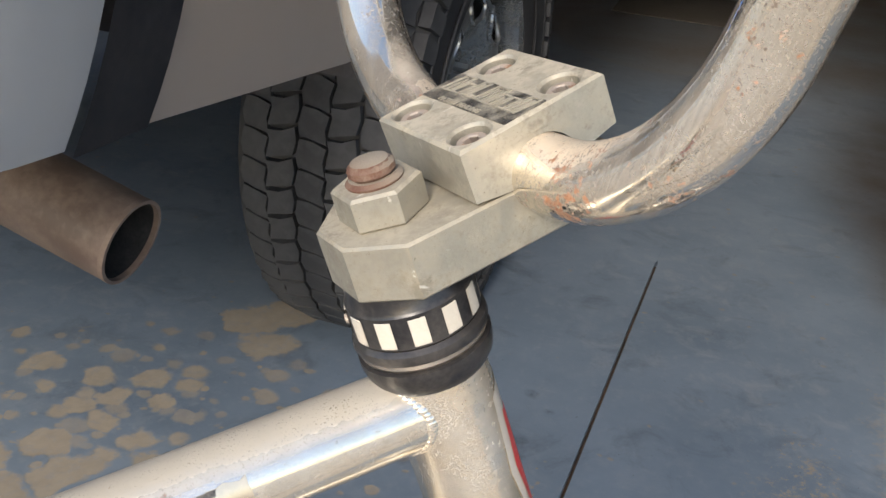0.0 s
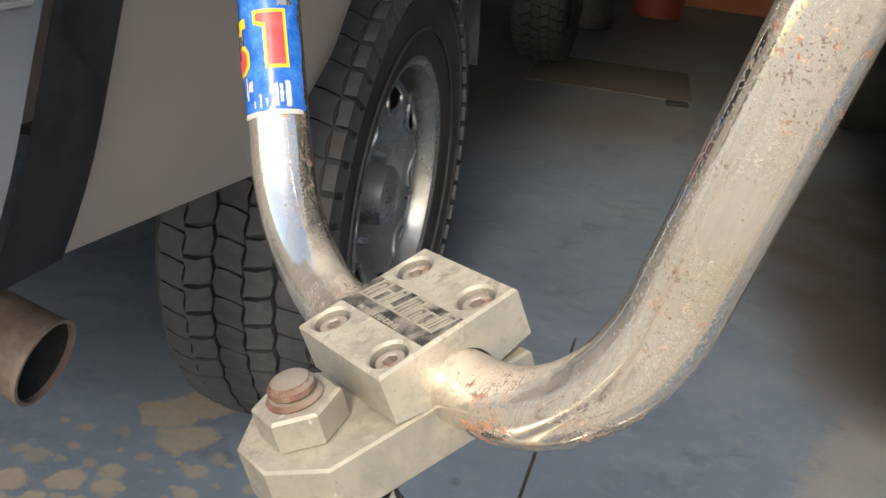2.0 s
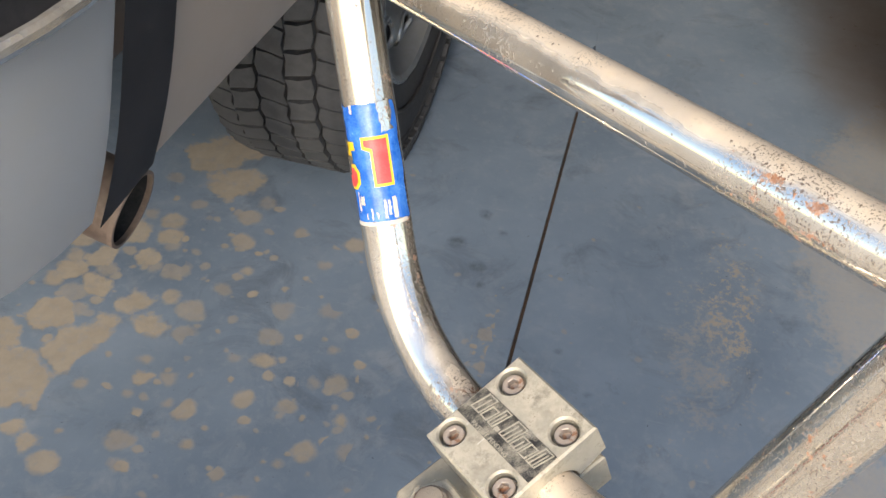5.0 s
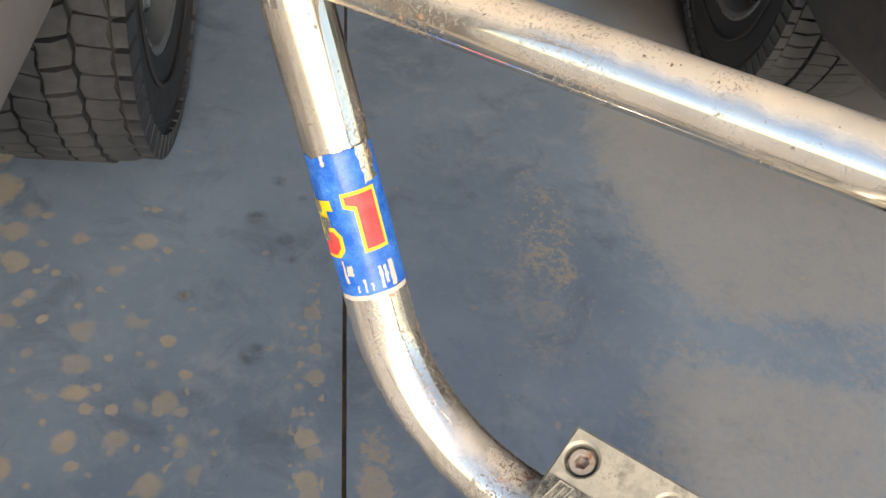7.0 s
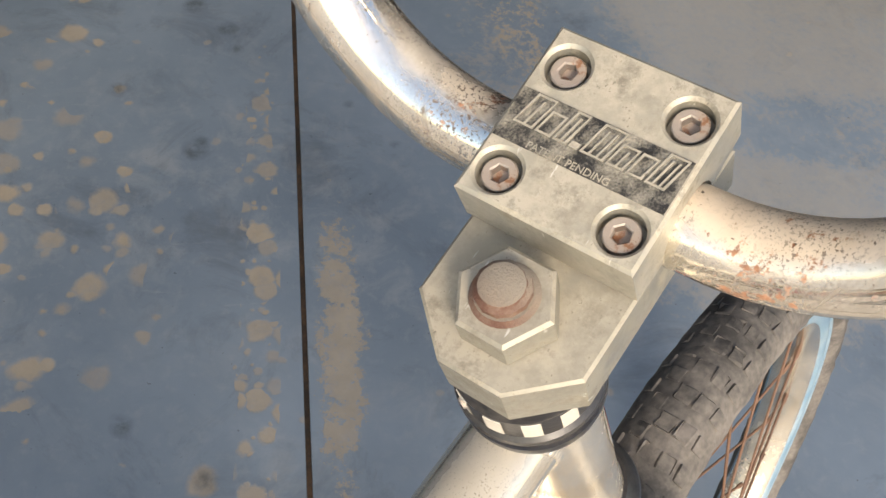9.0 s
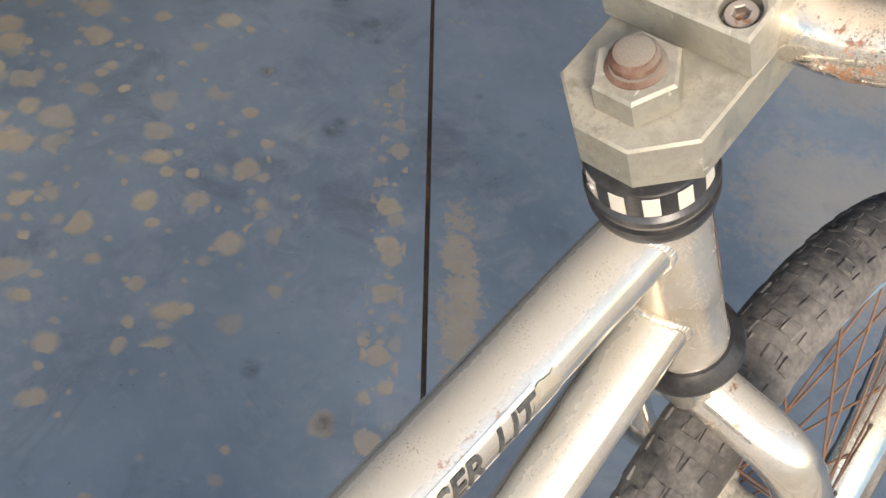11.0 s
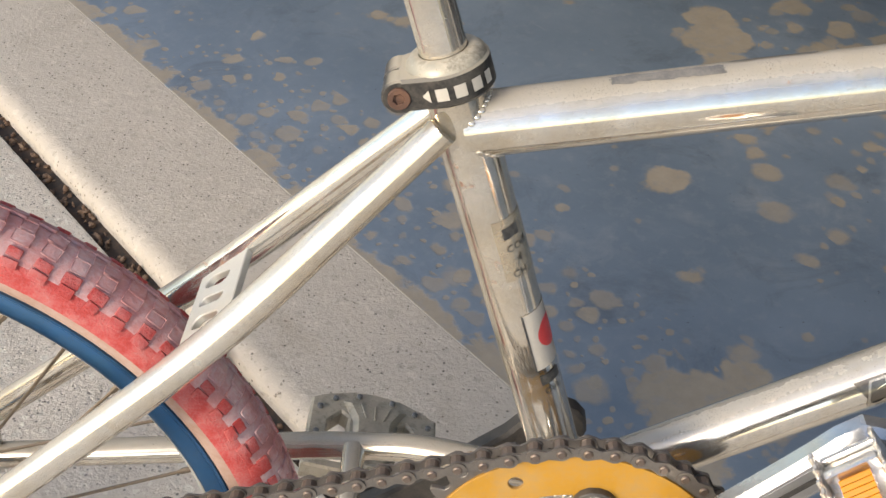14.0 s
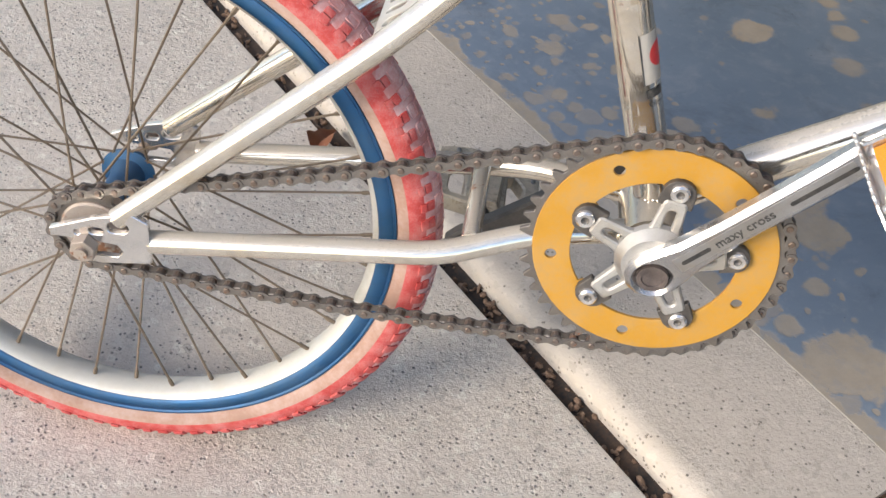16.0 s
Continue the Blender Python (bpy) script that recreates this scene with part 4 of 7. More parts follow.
# badge: black field with proud outlined shapes in place of the maker's name
badge = part("badge", plate(bmesh.new(), [(-0.0088, -0.0254), (0.0072, -0.0254), (0.0072, 0.0254), (-0.0088, 0.0254)], [], 0.0003, PLATE @ Matrix.Translation((BAR_E1, 0, 0.0717))), BADGE_BLACK, face_plate, "worn black badge")
bm = bmesh.new()
x = 0.0225
for w, h, bar in ((0.0060, 0.0100, 1), (0.0046, 0.0070, 0), (0.0040, 0.0100, 1), (0.0026, 0.0018, 0), (0.0068, 0.0100, 2), (0.0050, 0.0070, 1), (0.0046, 0.0070, 0), (0.0056, 0.0100, 2)):
    e = 0.00055
    lo, hi, k = -0.0032, -0.0032 + h, -0.0022 * h / 0.01
    o = [(lo, x), (hi, x + k), (hi, x + k - w), (lo, x - w)]
    i_ = [(lo + e, x - e), (hi - e, x + k - e), (hi - e, x + k - w + e), (lo + e, x - w + e)]
    plate(bm, o, [i_] if h > 0.004 else [], 0.0005, PLATE @ Matrix.Translation((BAR_E1, 0, 0.0720)))
    for q in range(bar):
        c = x - w * (q + 1) / (bar + 1)
        plate(bm, [(lo + e, c), (hi - e * 3, c + k * 0.8), (hi - e * 3, c + k * 0.8 - e), (lo + e, c - e)], [], 0.0005, PLATE @ Matrix.Translation((BAR_E1, 0, 0.0720)))
    x -= w + 0.0008
part("raised_lettering", bm, CAST_ALLOY, badge, "raised outlined shapes")

# quill bolt: hexagon nut, washer and domed hexagon bolt head
bm = plate(bmesh.new(), circle(0, 0, 0.0146, 6, 0.5236), [], 0.0118, STEER @ Matrix.Translation((0, 0, 0.0520)), 0.0010)
nut = part("stem_nut", bm, STEM_ALLOY, stem, "dusty hexagon nut", angle=25)
bm = revolve(bmesh.new(), [(0.0, 0.0), (0.0090, 0.0), (0.0094, 0.0010), (0.0080, 0.0022), (0.0, 0.0022)], 32, "Z")
plate(bm, circle(0, 0, 0.0078, 12, 0.35), [], 0.0052, Matrix.Translation((0, 0, 0.0018)), 0.0016)
revolve(bm, [(0.0, 0.0076), (0.0045, 0.0075), (0.0062, 0.0070), (0.0067, 0.0062), (0.0067, 0.0050)], 28, "Z")
part("stem_bolt", bm, BOLT_RUST, stem, "rusted hexagon bolt head", STEER @ Matrix.Translation((0, 0, 0.0636)))

# handlebar
clamp = steer(BAR_E1, 0, BAR_S)
def bar_at(y, z):
    return Vector((clamp.x - 0.002 + 0.078 * (z - clamp.z) - 0.036 * y, y, z))
BAR_R = 0.0123
bar_pts = [bar_at(-0.33, 0.640), bar_at(-0.1732, 0.640), bar_at(-0.0866, clamp.z), bar_at(0.0854, clamp.z), bar_at(0.1720, 0.640), bar_at(0.33, 0.640)]
handlebar = part("handlebar", tube(bend(bar_pts, [0.05, 0.080, 0.080, 0.05], 16), BAR_R, 40), BAR_CHROME, bicycle, "pitted rusty chrome handlebar")
part("crossbar", tube([bar_at(-0.1545, 0.595), bar_at(0.1545, 0.595)], 0.0106, 28), BAR_CHROME, bicycle)

# ---- seat post and clamp ----
POST_R = 0.0106
post_a, post_b = SEAT_LOW + SEAT_DIR * 0.22, SEAT_LOW + SEAT_DIR * 0.43
part("seat_post", tube([post_a, post_b], POST_R, 32), CHROME, bicycle, "dull chrome seat post")
SEATM = axes(SEAT_TOP, Vector((0, 1, 0)).cross(SEAT_DIR), Vector((0, 1, 0)), SEAT_DIR)   # x ahead, y left, z up the tube
lug = [(0.0190 * math.cos(t), 0.0190 * math.sin(t)) for t in [math.radians(a) for a in range(-112, 113, 8)]]
lug += [(-0.0220, 0.0132), (-0.0220, -0.0132)]
bm = plate(bmesh.new(), lug, [circle(0, 0, 0.0112, 28)], 0.0150, SEATM @ Matrix.Translation((0, 0, -0.0100)), 0.0014)
# ears round the screw, with the slit between them
for y0, y1 in ((-0.0138, -0.0008), (0.0008, 0.0138)):
    q = tube([(0, y0, 0), (0, y0 + 0.001, 0), (0, y1 - 0.001, 0), (0, y1, 0)], [0.0070, 0.0078, 0.0078, 0.0070], 28)
    bmesh.ops.transform(q, matrix=SEATM @ Matrix.Translation((-0.0220, 0, -0.0025)), verts=q.verts)
    ear = bpy.data.meshes.new("ear")
    q.to_mesh(ear)
    q.free()
    bm.from_mesh(ear)
    bpy.data.meshes.remove(ear)
seat_clamp = part("seat_clamp", bm, CLAMP_BLACK, bicycle, "black seat clamp with white bars")
bm = revolve(bmesh.new(), [(0.0110, 0.0), (0.0180, 0.0), (0.0176, 0.0016), (0.0150, 0.0042), (0.0128, 0.0050), (0.0110, 0.0046)], 40, "Z", True)
part("clamp_lip", bm, CAST_ALLOY, seat_clamp, "dusty alloy clamp lip", SEATM @ Matrix.Translation((0, 0, 0.0046)))
bm = tube([(0, 0.0140, 0), (0, -0.0140, 0)], 0.0050, 20)
plate(bm, circle(0, 0, 0.0050, 20), [circle(0, 0, 0.0026, 6)], 0.0014, axes((0, -0.0140, 0), Vector((1, 0, 0)), Vector((0, 0, 1)), Vector((0, -1, 0))), 0.0003)
part("clamp_screw", bm, RUST_DARK, seat_clamp, "dark rusted clamp screw", SEATM @ Matrix.Translation((-0.0220, 0, -0.0025)))


# ---- wheels ----
def tyre_mesh(radius, width, knobs, rows, block_h, uneven=0.08):
    """Skin of the tyre, and its rows of tread blocks."""
    r0, mid_r = 0.2065, 0.2065 + (radius - 0.2065) * 0.5
    profile = []
    for k in range(17):
        a = math.radians(-158 + 316 * k / 16)
        profile.append((mid_r + (radius - block_h - mid_r) * math.cos(a), width / 2 * math.sin(a)))
    skin = revolve(bmesh.new(), profile, 192, "Y")
    tread = bmesh.new()
    half = (radius - mid_r)
    for row, (lat, wid, length) in enumerate(rows):
        for k in range(knobs):
            t = 2 * math.pi * (k + 0.5 * (row % 2)) / knobs
            a = math.radians(lat)
            r, y = mid_r + (half - block_h * 0.45) * math.cos(a), width / 2 * math.sin(a) * 1.03
            z = Vector((math.cos(a) * math.cos(t), math.sin(a), math.cos(a) * math.sin(t)))
            x = Vector((-math.sin(t), 0, math.cos(t)))
            m = axes(Vector((r * math.cos(t), y, r * math.sin(t))), x, z.cross(x), z) @ pose(0, 0, 0, 0, 0, 6 * random.uniform(-1, 1))
            block(tread, length * random.uniform(1 - uneven, 1.0), wid * random.uniform(1 - uneven, 1.05), block_h * random.uniform(1.5 - 2 * uneven, 1.5), m, 0.0009)
    return skin, tread


def wheel(prefix, at, skin_mat, tread_mat, side_mat, rim_mat, knobs, rows, shoulders, label, crown=0.0024, hub_mat=None, spoke_mat=None, uneven=0.08):
    m = LOWER @ Matrix.Translation(at) @ Matrix.Diagonal((0.97, 1, 0.97, 1)) if prefix == "front" else Matrix.Translation(at + Vector((-0.003, 0, -0.004))) @ pose(0, 0, 0, -1.6) @ Matrix.Diagonal((1.022, 1, 1.022, 1))
    skin, tread = tyre_mesh(0.2435, 0.043, knobs, rows, crown, uneven)
    for f in skin.faces:
        c = f.calc_center_median()
        if math.hypot(c.x, c.z) > 0.2235:
            f.material_index = 1 if math.hypot(c.x, c.z) > 0.2365 else 2
    if prefix == "front":
        # caked mud blurs the knobs and roughens the skin between them
        for bm, depth, cake in ((skin, 0.0011, 0.9), (tread, 0.0016, 0.2)):
            bm.normal_update()
            for v in bm.verts:
                v.co += v.normal * depth * (cake + noise.noise(v.co * 150) + 0.7 * noise.noise(v.co * 420))
    tyre = part(prefix + "_tyre", skin, [skin_mat, tread_mat, side_mat], bicycle, label, m)
    tagged(part("tread", tread, tread_mat, tyre, angle=30), kind="stuff")
    for lat, wide, long in shoulders:
        edge = tyre_mesh(0.2435, 0.043, knobs, [(lat, wide, long)], 0.0017 if prefix == "front" else 0.0016, uneven)[1]
        tagged(part("shoulder_tread", edge, side_mat, tyre, angle=30), kind="stuff")
    side = [(0.1990, -0.0140), (0.1998, -0.0152), (0.2020, -0.0163), (0.2055, -0.0169), (0.2085, -0.0164), (0.2100, -0.0158), (0.2112, -0.0170), (0.2126, -0.0170), (0.2130, -0.0140), (0.2040, -0.0115), (0.2040, 0.0115), (0.2130, 0.0140), (0.2126, 0.0170), (0.2112, 0.0170), (0.2100, 0.0158), (0.2085, 0.0164), (0.2055, 0.0169), (0.2020, 0.0163), (0.1998, 0.0152), (0.1990, 0.0140)]
    rim = part(prefix + "_rim", revolve(bmesh.new(), side, 96, "Y", True), rim_mat, bicycle, m=m)
    bed = [(0.1992, -0.0144), (0.1975, -0.0130), (0.1940, -0.0080), (0.1932, 0.0), (0.1940, 0.0080), (0.1975, 0.0130), (0.1992, 0.0144), (0.2005, 0.0), (0.1992, -0.0144)]
    part("rim_bed", revolve(bmesh.new(), bed, 96, "Y"), RIM_BED if prefix == "rear" else DUST_CHROME, rim, "pale polished inner rim")
    hub_p = [(0.0, -0.052), (0.0047, -0.052), (0.0047, -0.034), (0.010, -0.033), (0.0205, -0.0305), (0.0208, -0.0285), (0.0135, -0.0265), (0.0108, -0.018), (0.0108, 0.018), (0.0135, 0.0265), (0.0208, 0.0285), (0.0205, 0.0305), (0.010, 0.033), (0.0047, 0.034), (0.0047, 0.052), (0.0, 0.052)]
    part(prefix + "_hub", revolve(bmesh.new(), hub_p, 40, "Y"), hub_mat or BLUE_ANO, bicycle, m=m)
    bm = bmesh.new()
    spoke = None
    nip = tube([(0, 0, 0), (0, 0, 0.008), (0, 0, 0.010), (0, 0, 1.0)], [0.0018, 0.0018, 0.0010, 0.0010], 6)
    for k in range(36):
        t = 2 * math.pi * k / 36
        s = 1 if k % 2 else -1
        swing = math.radians(64) * (1 if (k // 2) % 2 else -1)
        p = Vector((0.1945 * math.cos(t), s * 0.0025, 0.1945 * math.sin(t)))
        h = Vector((0.0180 * math.cos(t + swing), s * 0.0295, 0.0180 * math.sin(t + swing)))
        d = h - p
        if spoke is None:
            for v in nip.verts:
                if v.co.z > 0.5:
                    v.co.z = d.length
            spoke = part("spoke", nip, spoke_mat or SPOKE_STEEL, rim, m=Matrix.Translation(p) @ d.to_track_quat("Z", "Y").to_matrix().to_4x4())
        else:
            again(spoke, Matrix.Translation(p) @ d.to_track_quat("Z", "Y").to_matrix().to_4x4())


wheel("rear", REAR_AXLE, SKIN_WALL, DUSTY_RED, RED_RUBBER, BLUE_ANO, 104, [(0, 0.0095, 0.0100), (22, 0.0075, 0.0100), (-22, 0.0075, 0.0100)], [(44, 0.0065, 0.0095), (-44, 0.0065, 0.0095), (61, 0.0060, 0.0090), (-61, 0.0060, 0.0090)], "dusty red knobbly tyre with tan sidewalls", 0.0005, uneven=0.28)
wheel("front", FRONT_AXLE, MUD_DUST, GREY_RUBBER, GREY_RUBBER, PALE_BLUE, 84, [(0, 0.0085, 0.0105), (25, 0.0080, 0.0105), (-25, 0.0080, 0.0105)], [(52, 0.0085, 0.0100), (-52, 0.0085, 0.0100)], "mud-grey dusty knobbly front tyre", 0.0006, CAST_ALLOY, RUST_SPOKE, 0.2)

# fork
lowered(part("fork_crown", tube([steer(0, 0, -0.106), steer(0, 0, -0.124), steer(0, 0, -0.150), steer(0, 0, -0.160)], [0.0155, 0.0165, 0.0165, 0.0130], 32), CHROME, bicycle))
for s in (-1, 1):
    leg = bend([steer(0, s * 0.002, -0.150), steer(0, s * 0.050, -0.178), steer(0.003, s * 0.061, -0.29), FRONT_AXLE + Vector((0, s * 0.053, 0.012))], [0.045, 0.3], 9)
    n = len(leg)
    lowered(part("fork_leg", tube(leg, [0.0142 if k < n * 0.6 else 0.0142 - 0.006 * (k / n - 0.6) / 0.4 for k in range(n)], 24), CHROME, bicycle))
    m = axes(FRONT_AXLE + Vector((0, s * 0.0525, 0)), Vector((1, 0, 0)), Vector((0, 0, 1)), Vector((0, -1, 0)))
    lowered(part("fork_end", plate(bmesh.new(), [(-0.010, -0.010), (0.010, -0.010), (0.012, 0.006), (0.006, 0.022), (-0.006, 0.022), (-0.012, 0.006)], [circle(0, -0.001, 0.0050, 14)], 0.005, m), POLISHED, bicycle))


# ---- drive: crankset, chain, sprocket, pedal ----
RING = Matrix.Translation((0.003, -0.0500, 0.0065)) @ pose(0, 0, 0, 0, 0, -3) @ pose(0, 0, 0, -3, 0, 0)
FACE = RING @ axes((0, 0, 0), Vector((1, 0, 0)), Vector((0, 0, 1)), Vector((0, -1, 0)))    # x ahead, y up, z out to the right
TEETH = 44
PITCH = 0.0127
R_PITCH = PITCH / (2 * math.sin(math.pi / TEETH))
gear = []
for k in range(TEETH):
    a = 2 * math.pi * k / TEETH
    for f, r in ((-0.30, R_PITCH - 0.0036), (-0.20, R_PITCH - 0.0006), (-0.07, R_PITCH + 0.0022), (0.07, R_PITCH + 0.0022), (0.20, R_PITCH - 0.0006), (0.30, R_PITCH - 0.0036), (0.5, R_PITCH - 0.0044)):
        t = a + f * 2 * math.pi / TEETH
        gear.append((r * math.cos(t), r * math.sin(t)))
tooth_ring = part("chainring", plate(bmesh.new(), gear, [circle(0, 0, 0.078, 72)], 0.0030, FACE @ Matrix.Translation((0, 0, -0.0015)), 0.0004), CHAIN_STEEL, bicycle, "grimy toothed chainring")
B0 = radians(84)
lobes = []
for k in range(90):
    t = 2 * math.pi * k / 90
    near = min(abs((t - B0 - j * 2 * math.pi / 5 + math.pi) % (2 * math.pi) - math.pi) for j in range(5))
    lobes.append(((0.0450 if near < 0.17 else 0.0560) * math.cos(t), (0.0450 if near < 0.17 else 0.0560) * math.sin(t)))
bolt_holes = [circle(0.0690 * math.cos(B0 + 0.63 + j * 1.2566), 0.0690 * math.sin(B0 + 0.63 + j * 1.2566), 0.0040, 14) for j in range(5)]
part("disc", plate(bmesh.new(), circle(0, 0, 0.0815, 90), [lobes] + bolt_holes, 0.0026, FACE @ Matrix.Translation((0, 0, 0.0005)), 0.0003), RING_YELLOW, tooth_ring, "scuffed yellow disc")
# spider: five arms with slots, and the screws that hold the disc
bm = revolve(bmesh.new(), [(0.0, 0.004), (0.026, 0.004), (0.026, 0.010), (0.021, 0.017), (0.0, 0.017)], 36, "Z")
bmesh.ops.transform(bm, matrix=FACE, verts=bm.verts)
spider = part("spider", bm, SPIDER_ALLOY, bicycle, "alloy crank spider")
for j in range(5):
    m = FACE @ pose(0, 0, 0.0032, 0, 0, math.degrees(B0) + 72 * j)
    arm = [(0.016, -0.0150), (0.026, -0.0098), (0.042, -0.0082), (0.0455, -0.0078), (0.0475, -0.0062), (0.0475, 0.0062), (0.0455, 0.0078), (0.042, 0.0082), (0.026, 0.0098), (0.016, 0.0150)]
    part("spider_arm", plate(bmesh.new(), arm, [slot(0.0320, 0, 0.017, 0.0066)], 0.0062, m, 0.0012), SPIDER_ALLOY, spider)
    lug_ = [(0.043, -0.0112), (0.055, -0.0108), (0.0590, -0.0088), (0.0618, -0.0050), (0.0628, 0.0), (0.0618, 0.0050), (0.0590, 0.0088), (0.055, 0.0108), (0.043, 0.0112)]
    part("lug", plate(bmesh.new(), lug_, [], 0.0050, m @ Matrix.Translation((0, 0, -0.0004)), 0.0005), DARK_LUG, spider, "dark grimy lug")
    bm = revolve(bmesh.new(), [(0.0025, 0.0052), (0.0028, 0.0090), (0.0050, 0.0094), (0.0064, 0.0080), (0.0066, 0.0052)], 20, "Z")
    part("ring_screw", bm, POLISHED, spider, m=m @ Matrix.Translation((0.0545, 0, -0.0012)))
CR = radians(49.5)
ARM = axes((0.003, -0.0600, 0.002), Vector((math.cos(CR), -0.045, math.sin(CR))).normalized(), Vector((-math.sin(CR), 0, math.cos(CR))), Vector((0, 0, 0)) + Vector((math.cos(CR), -0.045, math.sin(CR))).normalized().cross(Vector((-math.sin(CR), 0, math.cos(CR)))))
CRANK_OUTLINE = arm = [(-0.0180, -0.005), (-0.0180, 0.005), (-0.0135, 0.0125), (-0.0060, 0.0175), (0.004, 0.0183), (0.016, 0.0160), (0.030, 0.0128), (0.060, 0.0112), (0.100, 0.0108), (0.140, 0.0112), (0.158, 0.0118), (0.168, 0.0125), (0.182, 0.0105), (0.1885, 0.0), (0.182, -0.0105), (0.168, -0.0125), (0.158, -0.0118), (0.140, -0.0112), (0.100, -0.0108), (0.060, -0.0112), (0.030, -0.0128), (0.016, -0.0160), (0.004, -0.0183), (-0.0060, -0.0175), (-0.0135, -0.0125)]
bm = plate(bmesh.new(), arm, [circle(0, 0, 0.0108, 28)], 0.0135, ARM, 0.0034)
crank = part("crank_arm", bm, CRANK_ALLOY, bicycle, "polished alloy crank arm")
for x0, x1 in ((0.024, 0.046), (0.104, 0.150)):
    part("groove", plate(bmesh.new(), slot((x0 + x1) / 2, 0.0, x1 - x0, 0.0030), [], 0.0003, ARM @ Matrix.Translation((0, 0, 0.0138))), STICKER_BLACK, crank, "dark groove")
face = [(0.020, -0.0060), (0.046, -0.0056), (0.150, -0.0062), (0.150, 0.0062), (0.046, 0.0056), (0.020, 0.0060)]
part("arm_face", plate(bmesh.new(), face, [], 0.0002, ARM @ Matrix.Translation((0, 0, 0.0135))), BRUSHED, crank, "dull brushed face of the crank arm")
cu = bpy.data.curves.new("lettering", "FONT")
cu.body, cu.size, cu.extrude, cu.space_character, cu.offset = "maxy cross", 0.0092, 0.00015, 1.02, 0.00012
ob = new("lettering", cu)
mesh = bpy.data.meshes.new_from_object(ob.evaluated_get(bpy.context.evaluated_depsgraph_get()))
bpy.data.objects.remove(ob)
bm = bmesh.new()
bm.from_mesh(mesh)
bpy.data.meshes.remove(mesh)
bmesh.ops.transform(bm, matrix=ARM @ Matrix.Translation((0.0500, -0.0026, 0.0140)), verts=bm.verts)
part("engraved_letters", bm, INK_GREY, crank, "dark engraved letters")
bm = revolve(bmesh.new(), [(0.0, 0.0072), (0.0070, 0.0078), (0.0074, 0.0090), (0.0104, 0.0092), (0.0106, 0.0)], 28, "Z")
bmesh.ops.transform(bm, matrix=ARM @ Matrix.Translation((0, 0, 0.0035)), verts=bm.verts)
part("crank_bolt", bm, DARK_CAP, crank, "dark recessed crank bolt cap")

# pedal
PED = ARM @ Matrix.Translation((0.172, 0, 0.022))
ped_c = PED.translation
pedal_m = Matrix.Translation(ped_c) @ pose(0, 0, 0, 0, 50, 0)     # x ahead, y along the spindle (left), z up


def make_pedal(m, side, label, metal=POLISHED):
    """Cage pedal: spindle barrel, four toothed plates, webs between them and end caps; side: -1 right, +1 left."""
    barrel = tube([(0, -side * 0.020, 0), (0, side * 0.012, 0), (0, side * 0.014, 0), (0, side * 0.090, 0), (0, side * 0.099, 0)], [0.0072, 0.0072, 0.0105, 0.0095, 0.0085], 20)
    ob = part("pedal", barrel, metal, bicycle, label, m)
    for s in (-1, 1):
        loop = [(0.0235, 0.013), (0.0365, 0.013)]
        for k in range(10):
            y = 0.018 + 0.0064 * k
            loop += [(0.0365, y - 0.0018), (0.0392, y - 0.0006), (0.0392, y + 0.0006), (0.0365, y + 0.0018)]
        loop += [(0.0365, 0.081), (0.0300, 0.089), (0.0130, 0.101), (0.0040, 0.101), (0.0040, 0.096), (0.0200, 0.082), (0.0235, 0.074)]
        for z in (-0.0140, 0.0120):
            bm = plate(bmesh.new(), [(s * x, side * y) for x, y in loop], [], 0.0020, Matrix.Translation((0, 0, z)), 0.0004)
            part("cage_plate", bm, metal, ob)
        bm = block(bmesh.new(), 0.0025, 0.066, 0.0240, Matrix.Translation((s * 0.0265, side * 0.0475, 0)), 0.0006)
        part("web", bm, metal, ob)
        for y in (0.0255, 0.0835):
            part("reflector_clip", block(bmesh.new(), 0.009, 0.0045, 0.0225, Matrix.Translation((s * 0.0305, side * y, 0)), 0.0010), metal, ob)
        ribs = [(0.0270, 0.0800), (0.0270, 0.0290)]
        for k in range(16):
            y = 0.0290 + 0.0510 * k / 16
            ribs += [(0.0326, y), (0.0336, y + 0.0016)]
        ribs.append((0.0326, 0.0800))
        bm = plate(bmesh.new(), [(s * x, side * y) for x, y in ribs], [], 0.0135, Matrix.Translation((0, 0, -0.00675)))
        part("reflector", bm, AMBER, ob, "ribbed amber reflector")
    for y in (0.013, 0.0985):
        w = 0.030 if y < 0.05 else 0.012
        end = [(-w, -0.0115), (w, -0.0115), (w, 0.0115), (-w, 0.0115)]
        base_m = axes((0, side * y + 0.0013, 0), Vector((1, 0, 0)), Vector((0, 0, 1)), Vector((0, -1, 0)))
        part("cage_end", plate(bmesh.new(), end, [circle(0, 0, 0.0070, 18)], 0.0026, base_m, 0.0004), metal, ob)
    return ob


make_pedal(pedal_m, -1, "toothed alloy cage pedal with amber reflectors")

